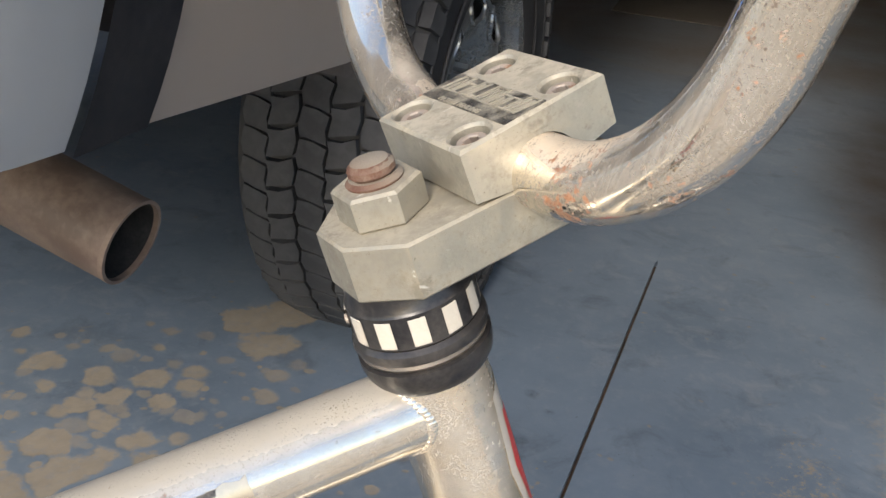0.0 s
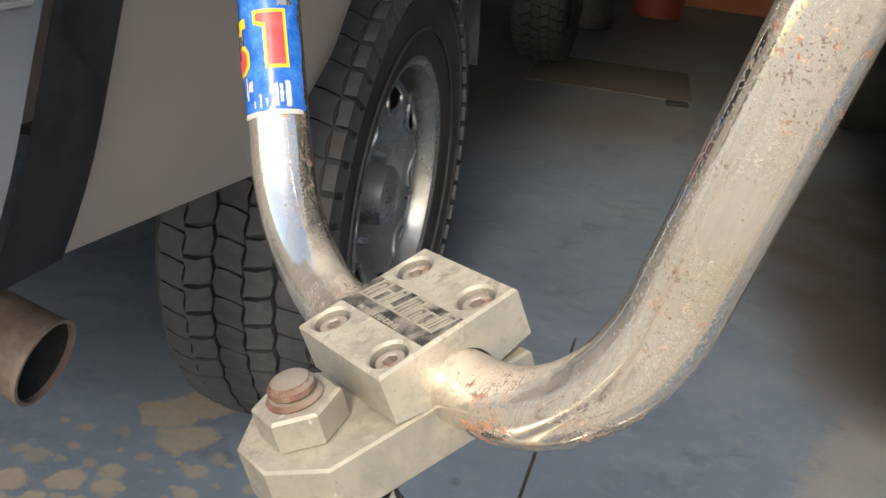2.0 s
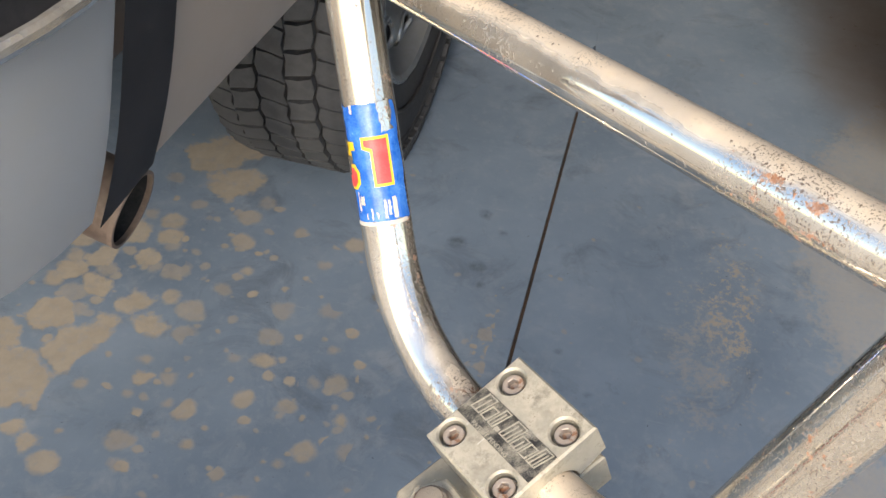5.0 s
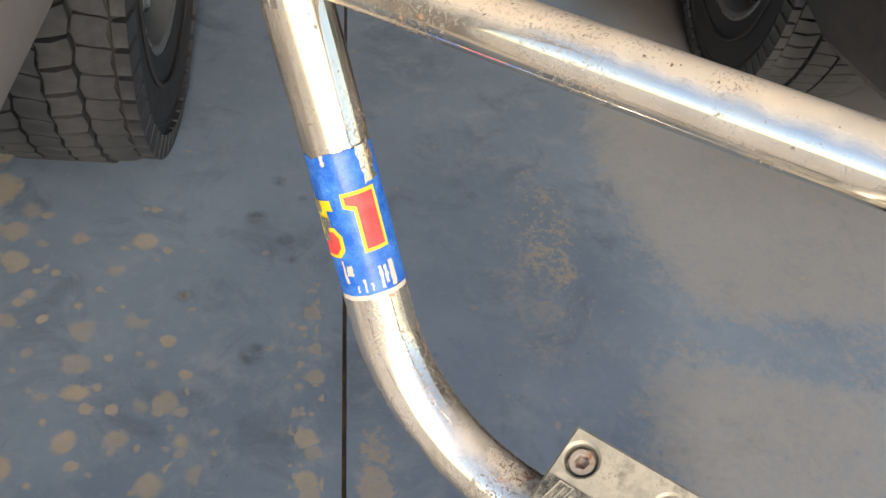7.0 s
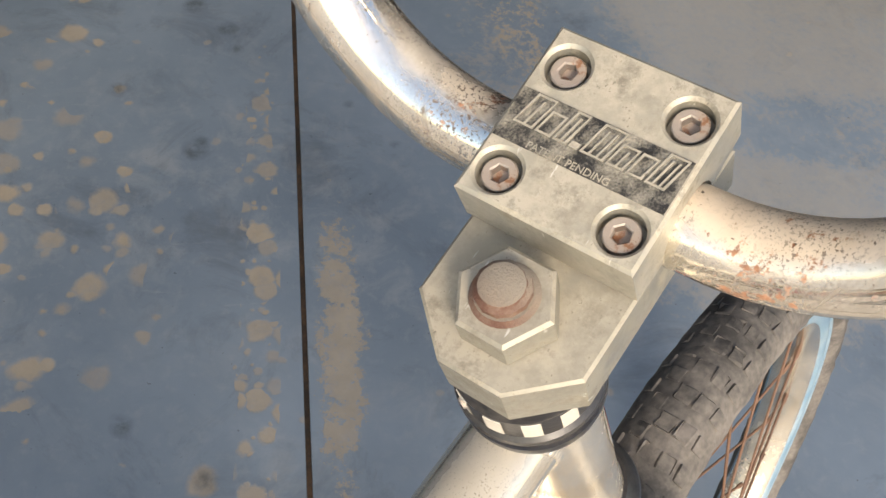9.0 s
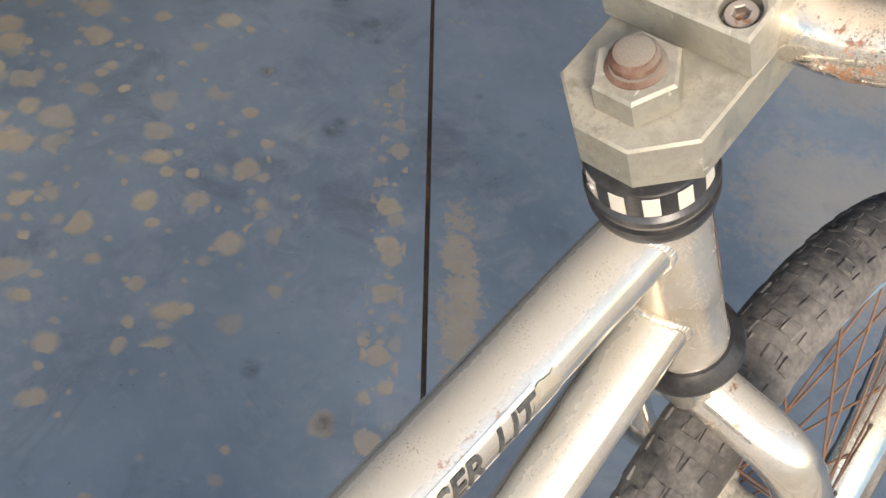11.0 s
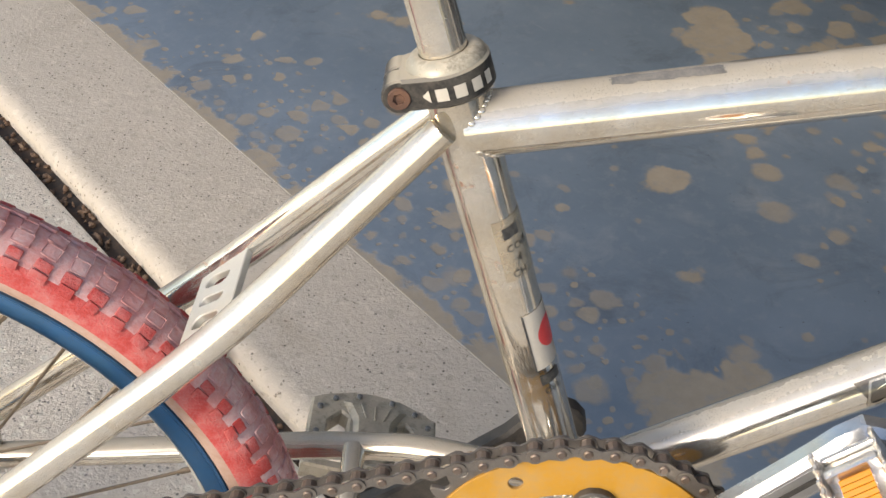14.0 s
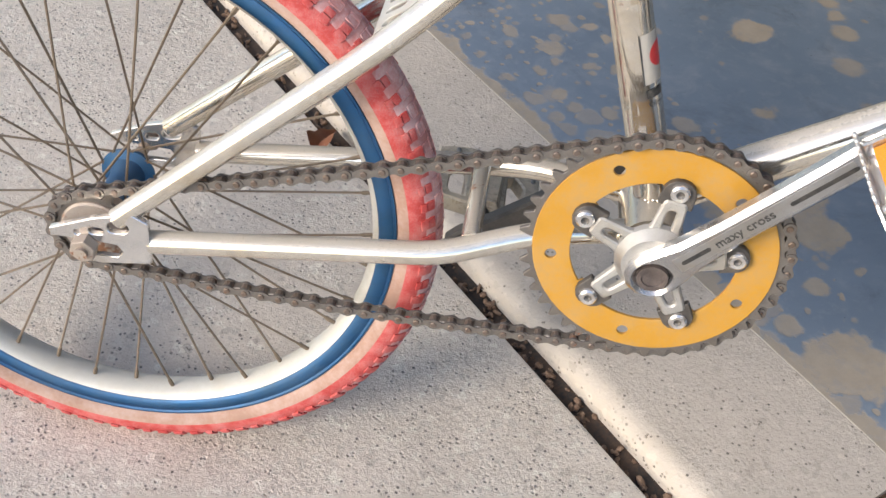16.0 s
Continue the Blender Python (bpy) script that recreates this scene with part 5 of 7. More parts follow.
# freewheel sprocket
COG_T = 16
R_COG = PITCH / (2 * math.sin(math.pi / COG_T))
COG = axes(REAR_AXLE + Vector((0, -0.0455, 0)), Vector((1, 0, 0)), Vector((0, 0, 1)), Vector((0, -1, 0)))
gear = []
for k in range(COG_T):
    a = 2 * math.pi * k / COG_T
    for f, r in ((-0.34, R_COG - 0.0042), (-0.14, R_COG + 0.0030), (0.14, R_COG + 0.0030), (0.34, R_COG - 0.0042)):
        t = a + f * 2 * math.pi / COG_T
        gear.append((r * math.cos(t), r * math.sin(t)))
cog = part("sprocket", plate(bmesh.new(), gear, [], 0.0025, COG, 0.0003), CHAIN_STEEL, bicycle, "rusty rear sprocket")
part("freewheel_body", revolve(bmesh.new(), [(0.0, -0.012), (0.0245, -0.012), (0.0245, 0.004), (0.0230, 0.0052), (0.0100, 0.0052), (0.0090, 0.0030), (0.0, 0.0030)], 36, "Z"), RUSTY_STEEL, cog, m=COG)
for s in (-1, 1):
    bm = tube([(0, s * 0.052, 0), (0, s * 0.078, 0)], 0.0047, 14)
    plate(bm, circle(0, 0, 0.0098, 6, 0.3), [], 0.0095, axes((0, s * 0.0655 + (0.0095 if s > 0 else 0), 0), Vector((1, 0, 0)), Vector((0, 0, 1)), Vector((0, -1, 0))), 0.0007)
    bmesh.ops.transform(bm, matrix=Matrix.Translation(REAR_AXLE), verts=bm.verts)
    part("axle_nut", bm, RUSTY_STEEL, bicycle, "rusty axle nut")

# chain: along the two tangents and round the two sprockets
c1, c2 = Vector((0.003, 0.0065)), Vector((REAR_AXLE.x, REAR_AXLE.z))
gap = c2 - c1
base = math.atan2(gap.y, gap.x)
open_a = math.acos((R_PITCH - R_COG) / gap.length)
a_up, a_dn = base - open_a, base + open_a        # contact angles: a_up on the upper run, a_dn on the lower
up1, up2 = c1 + R_PITCH * Vector((math.cos(a_up), math.sin(a_up))), c2 + R_COG * Vector((math.cos(a_up), math.sin(a_up)))
dn1, dn2 = c1 + R_PITCH * Vector((math.cos(a_dn), math.sin(a_dn))), c2 + R_COG * Vector((math.cos(a_dn), math.sin(a_dn)))
loop = []
for k in range(81):
    a = a_dn + (2 * math.pi + a_up - a_dn) * k / 80
    loop.append(c1 + R_PITCH * Vector((math.cos(a), math.sin(a))))
for k in range(1, 40):
    loop.append(up1.lerp(up2, k / 40) + Vector((0, -0.004 * math.sin(math.pi * k / 40))))
for k in range(41):
    a = a_up + (a_dn - a_up) * k / 40
    loop.append(c2 + R_COG * Vector((math.cos(a), math.sin(a))))
for k in range(1, 40):
    loop.append(dn2.lerp(dn1, k / 40) + Vector((0, -0.006 * math.sin(math.pi * k / 40))))
loop.append(loop[0])
dist = [0.0]
for a, b in zip(loop, loop[1:]):
    dist.append(dist[-1] + (b - a).length)
count = 2 * round(dist[-1] / PITCH / 2)
pins = []
for k in range(count):
    d = dist[-1] * k / count
    i = next(j for j in range(len(dist) - 1) if dist[j + 1] >= d)
    p = loop[i].lerp(loop[i + 1], (d - dist[i]) / max(1e-9, dist[i + 1] - dist[i]))
    w = (p - c2).length / gap.length
    pins.append(Vector((p.x, -0.0468 - 0.0032 * min(1, max(0, (p.x - c2.x) / gap.length)), p.y)))
bm = bmesh.new()
for p in pins:
    sweep(bm, [p + Vector((0, 0.0036, 0)), p - Vector((0, 0.0036, 0))], 0.0038, 10)
    sweep(bm, [p + Vector((0, 0.0056, 0)), p + Vector((0, 0.0050, 0)), p - Vector((0, 0.0050, 0)), p - Vector((0, 0.0056, 0))], [0.0019, 0.0025, 0.0025, 0.0019], 10)
chain = part("chain", bm, ROLLER_STEEL, bicycle, "grimy brown bicycle chain")


def link_mesh(y):
    bm = bmesh.new()
    body = []
    for side in (0, 1):
        for k in range(9):
            a = -math.pi / 2 + math.pi * k / 8 + math.pi * side
            body.append((PITCH * (1 - side) + 0.0045 * math.cos(a), 0.0045 * math.sin(a)))
        body.append((PITCH / 2, 0.0024 * (1 - 2 * side)))
    for s in (-1, 1):
        m = axes((0, s * y + 0.0005, 0), Vector((1, 0, 0)), Vector((0, 0, 1)), Vector((0, -1, 0)))
        plate(bm, body, [], 0.0010, m)
    return bm


links = [None, None]
for k in range(count):
    a, b = pins[k], pins[(k + 1) % count]
    x = (b - a).normalized()
    y = Vector((0, 1, 0))
    m = axes(a, x, (y - x * y.dot(x)).normalized(), x.cross(y).normalized())
    if links[k % 2] is None:
        links[k % 2] = part("chain_link", link_mesh(0.0040 if k % 2 else 0.0030), CHAIN_STEEL, chain, m=m)
    else:
        again(links[k % 2], m)


# ---- parked vehicles inside the garage (garage axes: x inward, y to the left, z up) ----
SILVER_PAINT = coated("dusty_silver_bumper_paint", (0.47, 0.50, 0.535), 0.22, (0.50, 0.45, 0.39), 0.30, 2.2, 0.16, 0.7, 0.01)
BEIGE_PAINT = coated("dusty_beige_body_paint", (0.50, 0.435, 0.385), 0.30, (0.54, 0.46, 0.39), 0.5, 4, 0.08, 0.4, 0.02)
BLACK_TRIM = coated("faded_black_plastic_trim", (0.024, 0.025, 0.031), 0.42, (0.115, 0.11, 0.115), 0.55, 11, 0.35)
DARK_PAINT = coated("dusty_dark_car_paint", (0.018, 0.017, 0.018), 0.35, (0.09, 0.075, 0.06), 0.5, 5)
EXHAUST = coated("heat_browned_exhaust", (0.130, 0.090, 0.068), 0.5, (0.26, 0.20, 0.16), 0.9, 15, 0.5)
SOOT = coated("exhaust_soot", (0.006, 0.006, 0.006), 0.9, amount=0.05, scale=40)
WHEEL_STEEL = worn_metal("grimy_wheel_steel", (0.34, 0.36, 0.375), 0.20, (0.13, 0.125, 0.12), 0.7, 0.2, 12, 0.3, 0.50)
DRUM_RUST = coated("rusty_drum", (0.11, 0.05, 0.03), 0.8, (0.2, 0.09, 0.05), 0.6, 12)
MUD_RUBBER = coated("car_tyre_sidewall", (0.016, 0.016, 0.018), 0.6, (0.06, 0.056, 0.052), 0.6, 14)


def car_tyre(name, parent, at, radius, width, outer, rows, blocks, label, zig=0.10):
    """Tyre about the y axis with separate tread blocks; outer: +1 or -1, the side of the rim face."""
    m = Matrix.Translation(at)
    w = width / 2
    rim_r = radius * 0.56
    prof = [(rim_r, -w * 0.78), (rim_r + 0.012, -w * 0.92), (radius * 0.80, -w), (radius * 0.93, -w * 0.97), (radius - 0.013, -w * 0.84), (radius - 0.010, 0), (radius - 0.013, w * 0.84), (radius * 0.93, w * 0.97), (radius * 0.80, w), (rim_r + 0.012, w * 0.92), (rim_r, w * 0.78)]
    tyre = part(name, revolve(bmesh.new(), prof, 72, "Y"), MUD_RUBBER, parent, label, m)
    first = {}
    for r in range(rows):
        y = (r - (rows - 1) / 2) * width * 0.86 / rows
        edge = r in (0, rows - 1)
        bw = width * 0.86 / rows * 0.90
        arc = 2 * math.pi / blocks
        bm = bmesh.new()
        skew = 0.22 if r % 2 else -0.18
        # the grooves run in a shallow zigzag: odd rows follow it half a block later
        z_mid, z_end = (0.0, zig * bw) if r % 2 else (zig * bw, 0.0)
        ring = [(-0.44, -bw / 2 + z_end), (0, -bw / 2 + z_mid), (0.44, -bw / 2 + z_end), (0.44 + skew / 2, z_end), (0.44 + skew, bw / 2 + z_end), (skew / 2, bw / 2 + z_mid), (-0.44 + skew, bw / 2 + z_end), (-0.44 + skew * 0.9, z_end)]
        layers = []
        for layer, rr in ((0, radius - 0.016), (1, radius - (0.004 if edge else 0.0))):
            level = []
            for a, yy in ring:
                drop = 0.006 * layer if edge and yy * y > 0 else 0
                level.append(bm.verts.new(((rr - drop) * math.cos(a * arc), y + yy, (rr - drop) * math.sin(a * arc))))
            layers.append(level)
        bm.faces.new(layers[1])
        for i in range(8):
            j = (i + 1) % 8
            bm.faces.new((layers[0][i], layers[0][j], layers[1][j], layers[1][i]))
        blockpart = part("tread_block", bm, TYRE_RUBBER, tyre, m=pose(0, 0, 0, 0, 360 / blocks * (0.5 * (r % 2)), 0), angle=20)
        for k in range(1, blocks):
            again(blockpart, pose(0, 0, 0, 0, 360 / blocks * (k + 0.5 * (r % 2)), 0))
    # lugs that run from the outer blocks down the sidewall, and a raised ring below them
    bm = bmesh.new()
    arc = 2 * math.pi / blocks
    vs = []
    for y, r0 in ((outer * w * 0.90, 0.0), (outer * w * 1.045, 0.0)):
        for a, rr in ((-0.36, radius * 0.885), (0.36, radius * 0.885), (0.40, radius * 0.978), (-0.40, radius * 0.978)):
            vs.append(bm.verts.new((rr * math.cos(a * arc), y if rr < radius * 0.9 else y * 0.965, rr * math.sin(a * arc))))
    for f in ((0, 1, 2, 3), (4, 5, 6, 7), (0, 1, 5, 4), (1, 2, 6, 5), (2, 3, 7, 6), (3, 0, 4, 7)):
        bm.faces.new([vs[i] for i in f])
    lug = part("shoulder_lug", bm, TYRE_RUBBER, tyre, angle=20)
    for k in range(1, blocks):
        again(lug, pose(0, 0, 0, 0, 360 / blocks * k, 0))
    for f in (0.70, 0.845):
        bead = [(radius * (f + 0.010 * math.cos(q)), outer * (w * 0.985 + 0.003 * math.sin(q))) for q in [2 * math.pi * k / 8 for k in range(8)]]
        part("sidewall_ring", revolve(bmesh.new(), bead, 72, "Y", True), MUD_RUBBER, tyre)
    return tyre


def steel_rim(parent, radius, width, outer, windows=8):
    """Pressed steel wheel: flanged barrel, domed disc with oval windows, hub cap, nuts and a rusty drum behind."""
    r = radius * 0.56
    o, w = outer, width
    prof = [(r + 0.016, 0.38 * w), (r + 0.015, 0.45 * w), (r + 0.006, 0.46 * w), (r - 0.002, 0.44 * w), (r - 0.005, 0.40 * w), (r - 0.008, 0.28 * w), (r - 0.012, 0.20 * w), (r - 0.022, -0.40 * w), (r + 0.004, -0.44 * w)]
    rim = part("rim", revolve(bmesh.new(), [(a, o * b) for a, b in prof], 72, "Y"), WHEEL_STEEL, parent, "grimy silver steel rim")
    dome = [(0.30, 0.14), (0.40, 0.15), (0.50, 0.24), (0.58, 0.33), (0.66, 0.36), (0.76, 0.355), (0.84, 0.32), (0.91, 0.25), (0.97, 0.22)]

    def lift(f):
        for (a, ya), (b, yb) in zip(dome, dome[1:]):
            if f <= b:
                return w * (ya + (yb - ya) * (f - a) / (b - a))
        return w * dome[-1][1]

    bm = bmesh.new()
    n, levels = 144, 22
    grid = [[None] * n for _ in range(levels)]
    for i in range(levels):
        f = 0.30 + 0.67 * i / (levels - 1)
        for k in range(n):
            t = 2 * math.pi * k / n
            grid[i][k] = bm.verts.new((f * r * math.cos(t), o * lift(f), f * r * math.sin(t)))
    for i in range(levels - 1):
        f = 0.30 + 0.67 * (i + 0.5) / (levels - 1)
        for k in range(n):
            t = 2 * math.pi * (k + 0.5) / n
            off = (t * windows / (2 * math.pi) + 0.5) % 1 - 0.5
            if (off / 0.30) ** 2 + ((f - 0.73) / 0.115) ** 2 < 1:
                continue
            bm.faces.new((grid[i][k], grid[i][(k + 1) % n], grid[i + 1][(k + 1) % n], grid[i + 1][k]))
    part("rim_disc", bm, WHEEL_STEEL, rim)
    for k in range(windows):
        loop = []
        for j in range(25):
            a = 2 * math.pi * j / 24
            f, t = 0.73 + 0.115 * math.sin(a), 2 * math.pi * (k + 0.30 * math.cos(a)) / windows
            loop.append((f * r * math.cos(t), o * lift(f), f * r * math.sin(t)))
        part("window_lip", tube(loop, 0.0045, 8), WHEEL_STEEL, rim)
    drum = [(0.0, 0.0), (0.80 * r, 0.0), (0.84 * r, -0.02), (0.84 * r, -0.30 * w)]
    part("brake_drum", revolve(bmesh.new(), [(a, o * b) for a, b in drum], 48, "Y"), DRUM_RUST, rim, "rusty brake drum behind the windows")
    hub = [(0.0, 0.42), (0.16 * r, 0.415), (0.22 * r, 0.38), (0.25 * r, 0.18), (0.31 * r, 0.142)]
    part("hub_cap", revolve(bmesh.new(), [(a, o * w * b) for a, b in hub], 40, "Y"), WHEEL_STEEL, rim, "silver hub cap")
    for k in range(6):
        a = 2 * math.pi * (k + 0.5) / 6
        bm = bmesh.new()
        bmesh.ops.create_cone(bm, cap_ends=True, segments=6, radius1=0.012, radius2=0.010, depth=0.030, matrix=Matrix.Translation((r * 0.37 * math.cos(a), o * w * 0.20, r * 0.37 * math.sin(a))) @ pose(0, 0, 0, 90))
        part("wheel_nut", bm, WHEEL_STEEL, rim)
    return rim


# pickup: rear corner, wheel and exhaust beside the bicycle
pickup = tagged(new("pickup_truck"), "silver and beige pickup truck parked in the garage", "pickup truck")
pickup.matrix_world = GARAGE @ Matrix.Translation((-0.078, -0.045, 0.0))
R_T = 0.362
pt = car_tyre("rear_tyre", pickup, (1.378, 0.355, R_T), R_T, 0.235, -1, 5, 56, "worn all-terrain truck tyre")
steel_rim(pt, R_T, 0.235, -1)
car_tyre("front_tyre", pickup, (5.0, 0.62, R_T), R_T, 0.235, -1, 5, 40, "dark front truck tyre")


def plan(s):
    """A point of the pickup's outline in plan: along the side, round the rear corner, along the back."""
    if s < 0.0:
        return (0.42 - s, 0.235)
    arc = 0.35 * math.pi / 2
    if s < arc:
        a = s / 0.35
        return (0.42 - 0.35 * math.sin(a), 0.235 + 0.35 * (1 - math.cos(a)))
    return (0.07, 0.585 + s - arc)


def shell(name, s_list, z_list, material, label, lift=0.0, s_shift=0.0, bottom=None, curl=0.014):
    """A bent panel: the outline in plan by heights, tucked in towards its lower edge, with a folded back edge."""
    bm = bmesh.new()
    grid = []
    for i, s in enumerate(s_list):
        col = []
        for j, z in enumerate(z_list):
            zz = bottom(s) + (z - z_list[0]) * (z_list[-1] - bottom(s)) / (z_list[-1] - z_list[0]) if bottom else z
            x, y = plan(s - s_shift * (zz - 0.56))
            x2, y2 = plan(s - s_shift * (zz - 0.56) + 0.01)
            n = Vector((y2 - y, -(x2 - x), 0)).normalized()
            n = n if n.dot(Vector((0.8 - x, 1.2 - y, 0))) < 0 else -n
            low = max(0.0, (0.66 - zz) / 0.11)
            tuck = -curl * low * low
            col.append(bm.verts.new(Vector((x, y, zz)) + n * (lift + tuck)))
        grid.append(col)
    for a, b in zip(grid, grid[1:]):
        for j in range(len(z_list) - 1):
            bm.faces.new((a[j], b[j], b[j + 1], a[j + 1]))
    made = bmesh.ops.solidify(bm, geom=list(bm.faces), thickness=0.012)
    return part(name, bm, material, pickup, label, angle=50)


def steps(a, b, n):
    return [a + (b - a) * k / n for k in range(n + 1)]


shell("bumper", steps(0.02, 1.9, 46), steps(0.566, 0.745, 8), SILVER_PAINT, "dusty silver rear bumper", s_shift=0.33)
shell("bumper_trim", steps(-0.066, 0.018, 6), steps(0.562, 0.80, 10), BLACK_TRIM, "faded black bumper end trim", 0.006, 0.33)
shell("bumper_step", steps(0.02, 1.9, 46), steps(0.752, 0.86, 4), BLACK_TRIM, "black bumper step pad", 0.010, 0.32, curl=0)
bm = tube([Vector((*plan(s - 0.32 * 0.19), 0.7485)) + Vector((-0.006, -0.012, 0)) for s in steps(0.05, 0.9, 24)], 0.0065, 10)
part("chrome_strip", bm, POLISHED, pickup, "bright strip along the bumper")
# quarter panel: the lower edge runs level, turns up in a soft corner and follows the wheel arch
edge = [(x, 0.563 - 0.026 * (x - 0.476) / 0.369) for x in steps(0.476, 0.845, 14)]
edge += [(0.845 + 0.105 * math.sin(a), 0.536 + 0.085 * (1 - math.cos(a))) for a in steps(0.15, 1.15, 7)]
edge += [(1.355 - 0.433 * math.cos(a), 0.362 + 0.433 * math.sin(a)) for a in steps(0.66, math.pi / 2, 16)]
bm = bmesh.new()
grid = []
for i, (x, z) in enumerate(edge):
    top = (0.640 + (1.36 - 0.640) * i / (len(edge) - 1), 1.06)
    line = []
    for f in (0.0, 0.02, 0.05, 0.10, 0.18, 0.3, 0.5, 0.75, 1.0):
        tuck = 0.013 * max(0.0, 1 - f / 0.18) ** 2
        line.append(bm.verts.new((x + (top[0] - x) * f, 0.232 + tuck, z + (top[1] - z) * f)))
    grid.append(line)
for p, q in zip(grid, grid[1:]):
    for j in range(len(p) - 1):
        bm.faces.new((p[j], q[j], q[j + 1], p[j + 1]))
bmesh.ops.solidify(bm, geom=list(bm.faces), thickness=-0.010)
part("quarter_panel", bm, BEIGE_PAINT, pickup, "dusty beige rear quarter panel", angle=50)
# bodywork further forward, wheel housing and underside
def arch_line(cx, cz, radius, a0, a1, n=12):
    """Points along a wheel opening, from the rear round to the front."""
    return [(cx - radius * math.cos(a), cz + radius * math.sin(a)) for a in steps(a0, a1, n)]


def side_view(v0, v1):
    """Maps a profile (along, up) to the garage's axes, thickness across from v0 to v1."""
    return Matrix(((1, 0, 0, 0), (0, 0, v1 - v0, v0), (0, 1, 0, 0), (0, 0, 0, 1)))


def glass(name, profile, v0, v1, parent):
    part(name, plate(bmesh.new(), profile, [], 1.0, side_view(v0, v1)), DARK_GLASS, parent, "dark window glass")


DARK_GLASS = coated("dark_vehicle_glass", (0.012, 0.014, 0.016), 0.08, (0.08, 0.08, 0.08), 0.2, 4)
lower = [(0.14, 0.66)] + arch_line(1.378, 0.362, 0.445, 0.74, math.pi - 0.78) + arch_line(5.0, 0.362, 0.445, 0.78, math.pi - 0.42)
upper = [(5.72, 0.52), (5.78, 0.78), (5.70, 1.02), (4.45, 1.13), (3.72, 1.68), (3.50, 1.76), (2.45, 1.78), (2.25, 1.70), (2.16, 1.13), (0.14, 1.11)]
cab_window = [(2.42, 1.18), (2.50, 1.66), (3.48, 1.66), (4.02, 1.22), (3.95, 1.18)]
bm = plate(bmesh.new(), lower + upper, [cab_window], 1.0, side_view(0.252, 1.84), 0.0)
part("body", bm, BEIGE_PAINT, pickup, "beige truck body")
glass("side_window", cab_window, 0.30, 1.79, pickup)
bed = plate(bmesh.new(), [(0.20, 0.33), (2.08, 0.33), (2.08, 1.76), (0.20, 1.76)], [], 0.006, Matrix.Translation((0, 0, 1.112)))
part("bed_cover", bed, BLACK_TRIM, pickup, "dark bed cover")
for at in ((1.378, 1.735, R_T), (5.0, 1.50, R_T)):
    again(pt, Matrix.Translation(at))
bm = block(bmesh.new(), 2.6, 1.3, 0.12, Matrix.Translation((1.6, 1.25, 0.62)), 0.01)
part("underbody", bm, BLACK_TRIM, pickup, "dark underbody")
arch_pts = [(1.378 + 0.45 * math.cos(a), 0.43 + 0.45 * math.sin(a)) for a in steps(0.15, math.pi - 0.15, 18)]
bm = bmesh.new()
ring_a = [[bm.verts.new((x, y, z)) for x, z in arch_pts] for y in (0.25, 0.62)]
for k in range(len(arch_pts) - 1):
    bm.faces.new((ring_a[0][k], ring_a[0][k + 1], ring_a[1][k + 1], ring_a[1][k]))
bm.faces.new(ring_a[1])
part("wheel_housing", bm, BLACK_TRIM, pickup)
# exhaust tail pipe, open at its end
tip, back = Vector((0.5925, 0.326, 0.4155)), Vector((0.5975, 0.549, 0.4725))
aim = (tip - back).normalized()
bm = bmesh.new()
line = bend([tip, back, Vector((1.01, 0.72, 0.54))], [0.12], 8)
sweep(bm, line, 0.0400, 40, False)
sweep(bm, [tip, tip - aim * 0.14], 0.0375, 40, False)
exhaust = part("exhaust_pipe", bm, EXHAUST, pickup, "heat-browned exhaust tail pipe with a sooty mouth")
bm = bmesh.new()
m = axes(tip - aim * 0.13, aim.orthogonal().normalized(), aim.cross(aim.orthogonal().normalized()), aim)
revolve(bm, [(0.0, 0.0), (0.0368, 0.0), (0.0368, 0.126)], 40, "Z")
part("soot", bm, SOOT, exhaust, "black soot inside the pipe", m)
bm = revolve(bmesh.new(), [(0.0368, -0.004), (0.0403, -0.004), (0.0403, 0.0012), (0.0368, 0.0012)], 40, "Z", True)
part("pipe_lip", bm, EXHAUST, exhaust, m=axes(tip, aim.orthogonal().normalized(), aim.cross(aim.orthogonal().normalized()), aim))

# dark car alongside: rear wheel and the corner of its bumper
car = tagged(new("car"), "dark car parked beside the pickup, seen by its rear wheel", "car")
car.matrix_world = GARAGE @ Matrix.Translation((-0.06, -0.04, 0))
R_C = 0.305
ct = car_tyre("rear_tyre", car, (1.60, -0.745, R_C), R_C, 0.20, 1, 4, 72, "dusty car tyre with straight grooves", 0.0)
steel_rim(ct, R_C, 0.20, 1, 10)
bm = bmesh.new()
outline = [(1.18, -0.640), (1.06, -0.675), (0.97, -0.76), (0.93, -0.92), (0.92, -2.2), (1.28, -2.2), (1.28, -0.645)]
plate(bm, outline, [], 0.42, Matrix.Translation((0, 0, 0.30)), 0.02)
part("bumper", bm, DARK_PAINT, car, "dark rear bumper")
lower = [(1.20, 0.42)] + arch_line(1.60, 0.33, 0.37, 0.35, math.pi - 0.14) + arch_line(4.45, 0.33, 0.37, 0.14, math.pi - 0.14)
upper = [(5.08, 0.36), (5.18, 0.68), (5.00, 0.84), (4.25, 0.95), (3.45, 1.38), (3.0, 1.44), (2.1, 1.45), (1.75, 1.38), (1.20, 1.02), (1.02, 0.94), (1.02, 0.74), (1.20, 0.74)]
side_pane = [(1.62, 1.02), (1.95, 1.34), (3.0, 1.35), (3.75, 1.03)]
bm = plate(bmesh.new(), lower + upper, [side_pane], 1.0, side_view(-2.21, -0.668), 0.0)
part("body", bm, DARK_PAINT, car, "dark car body")
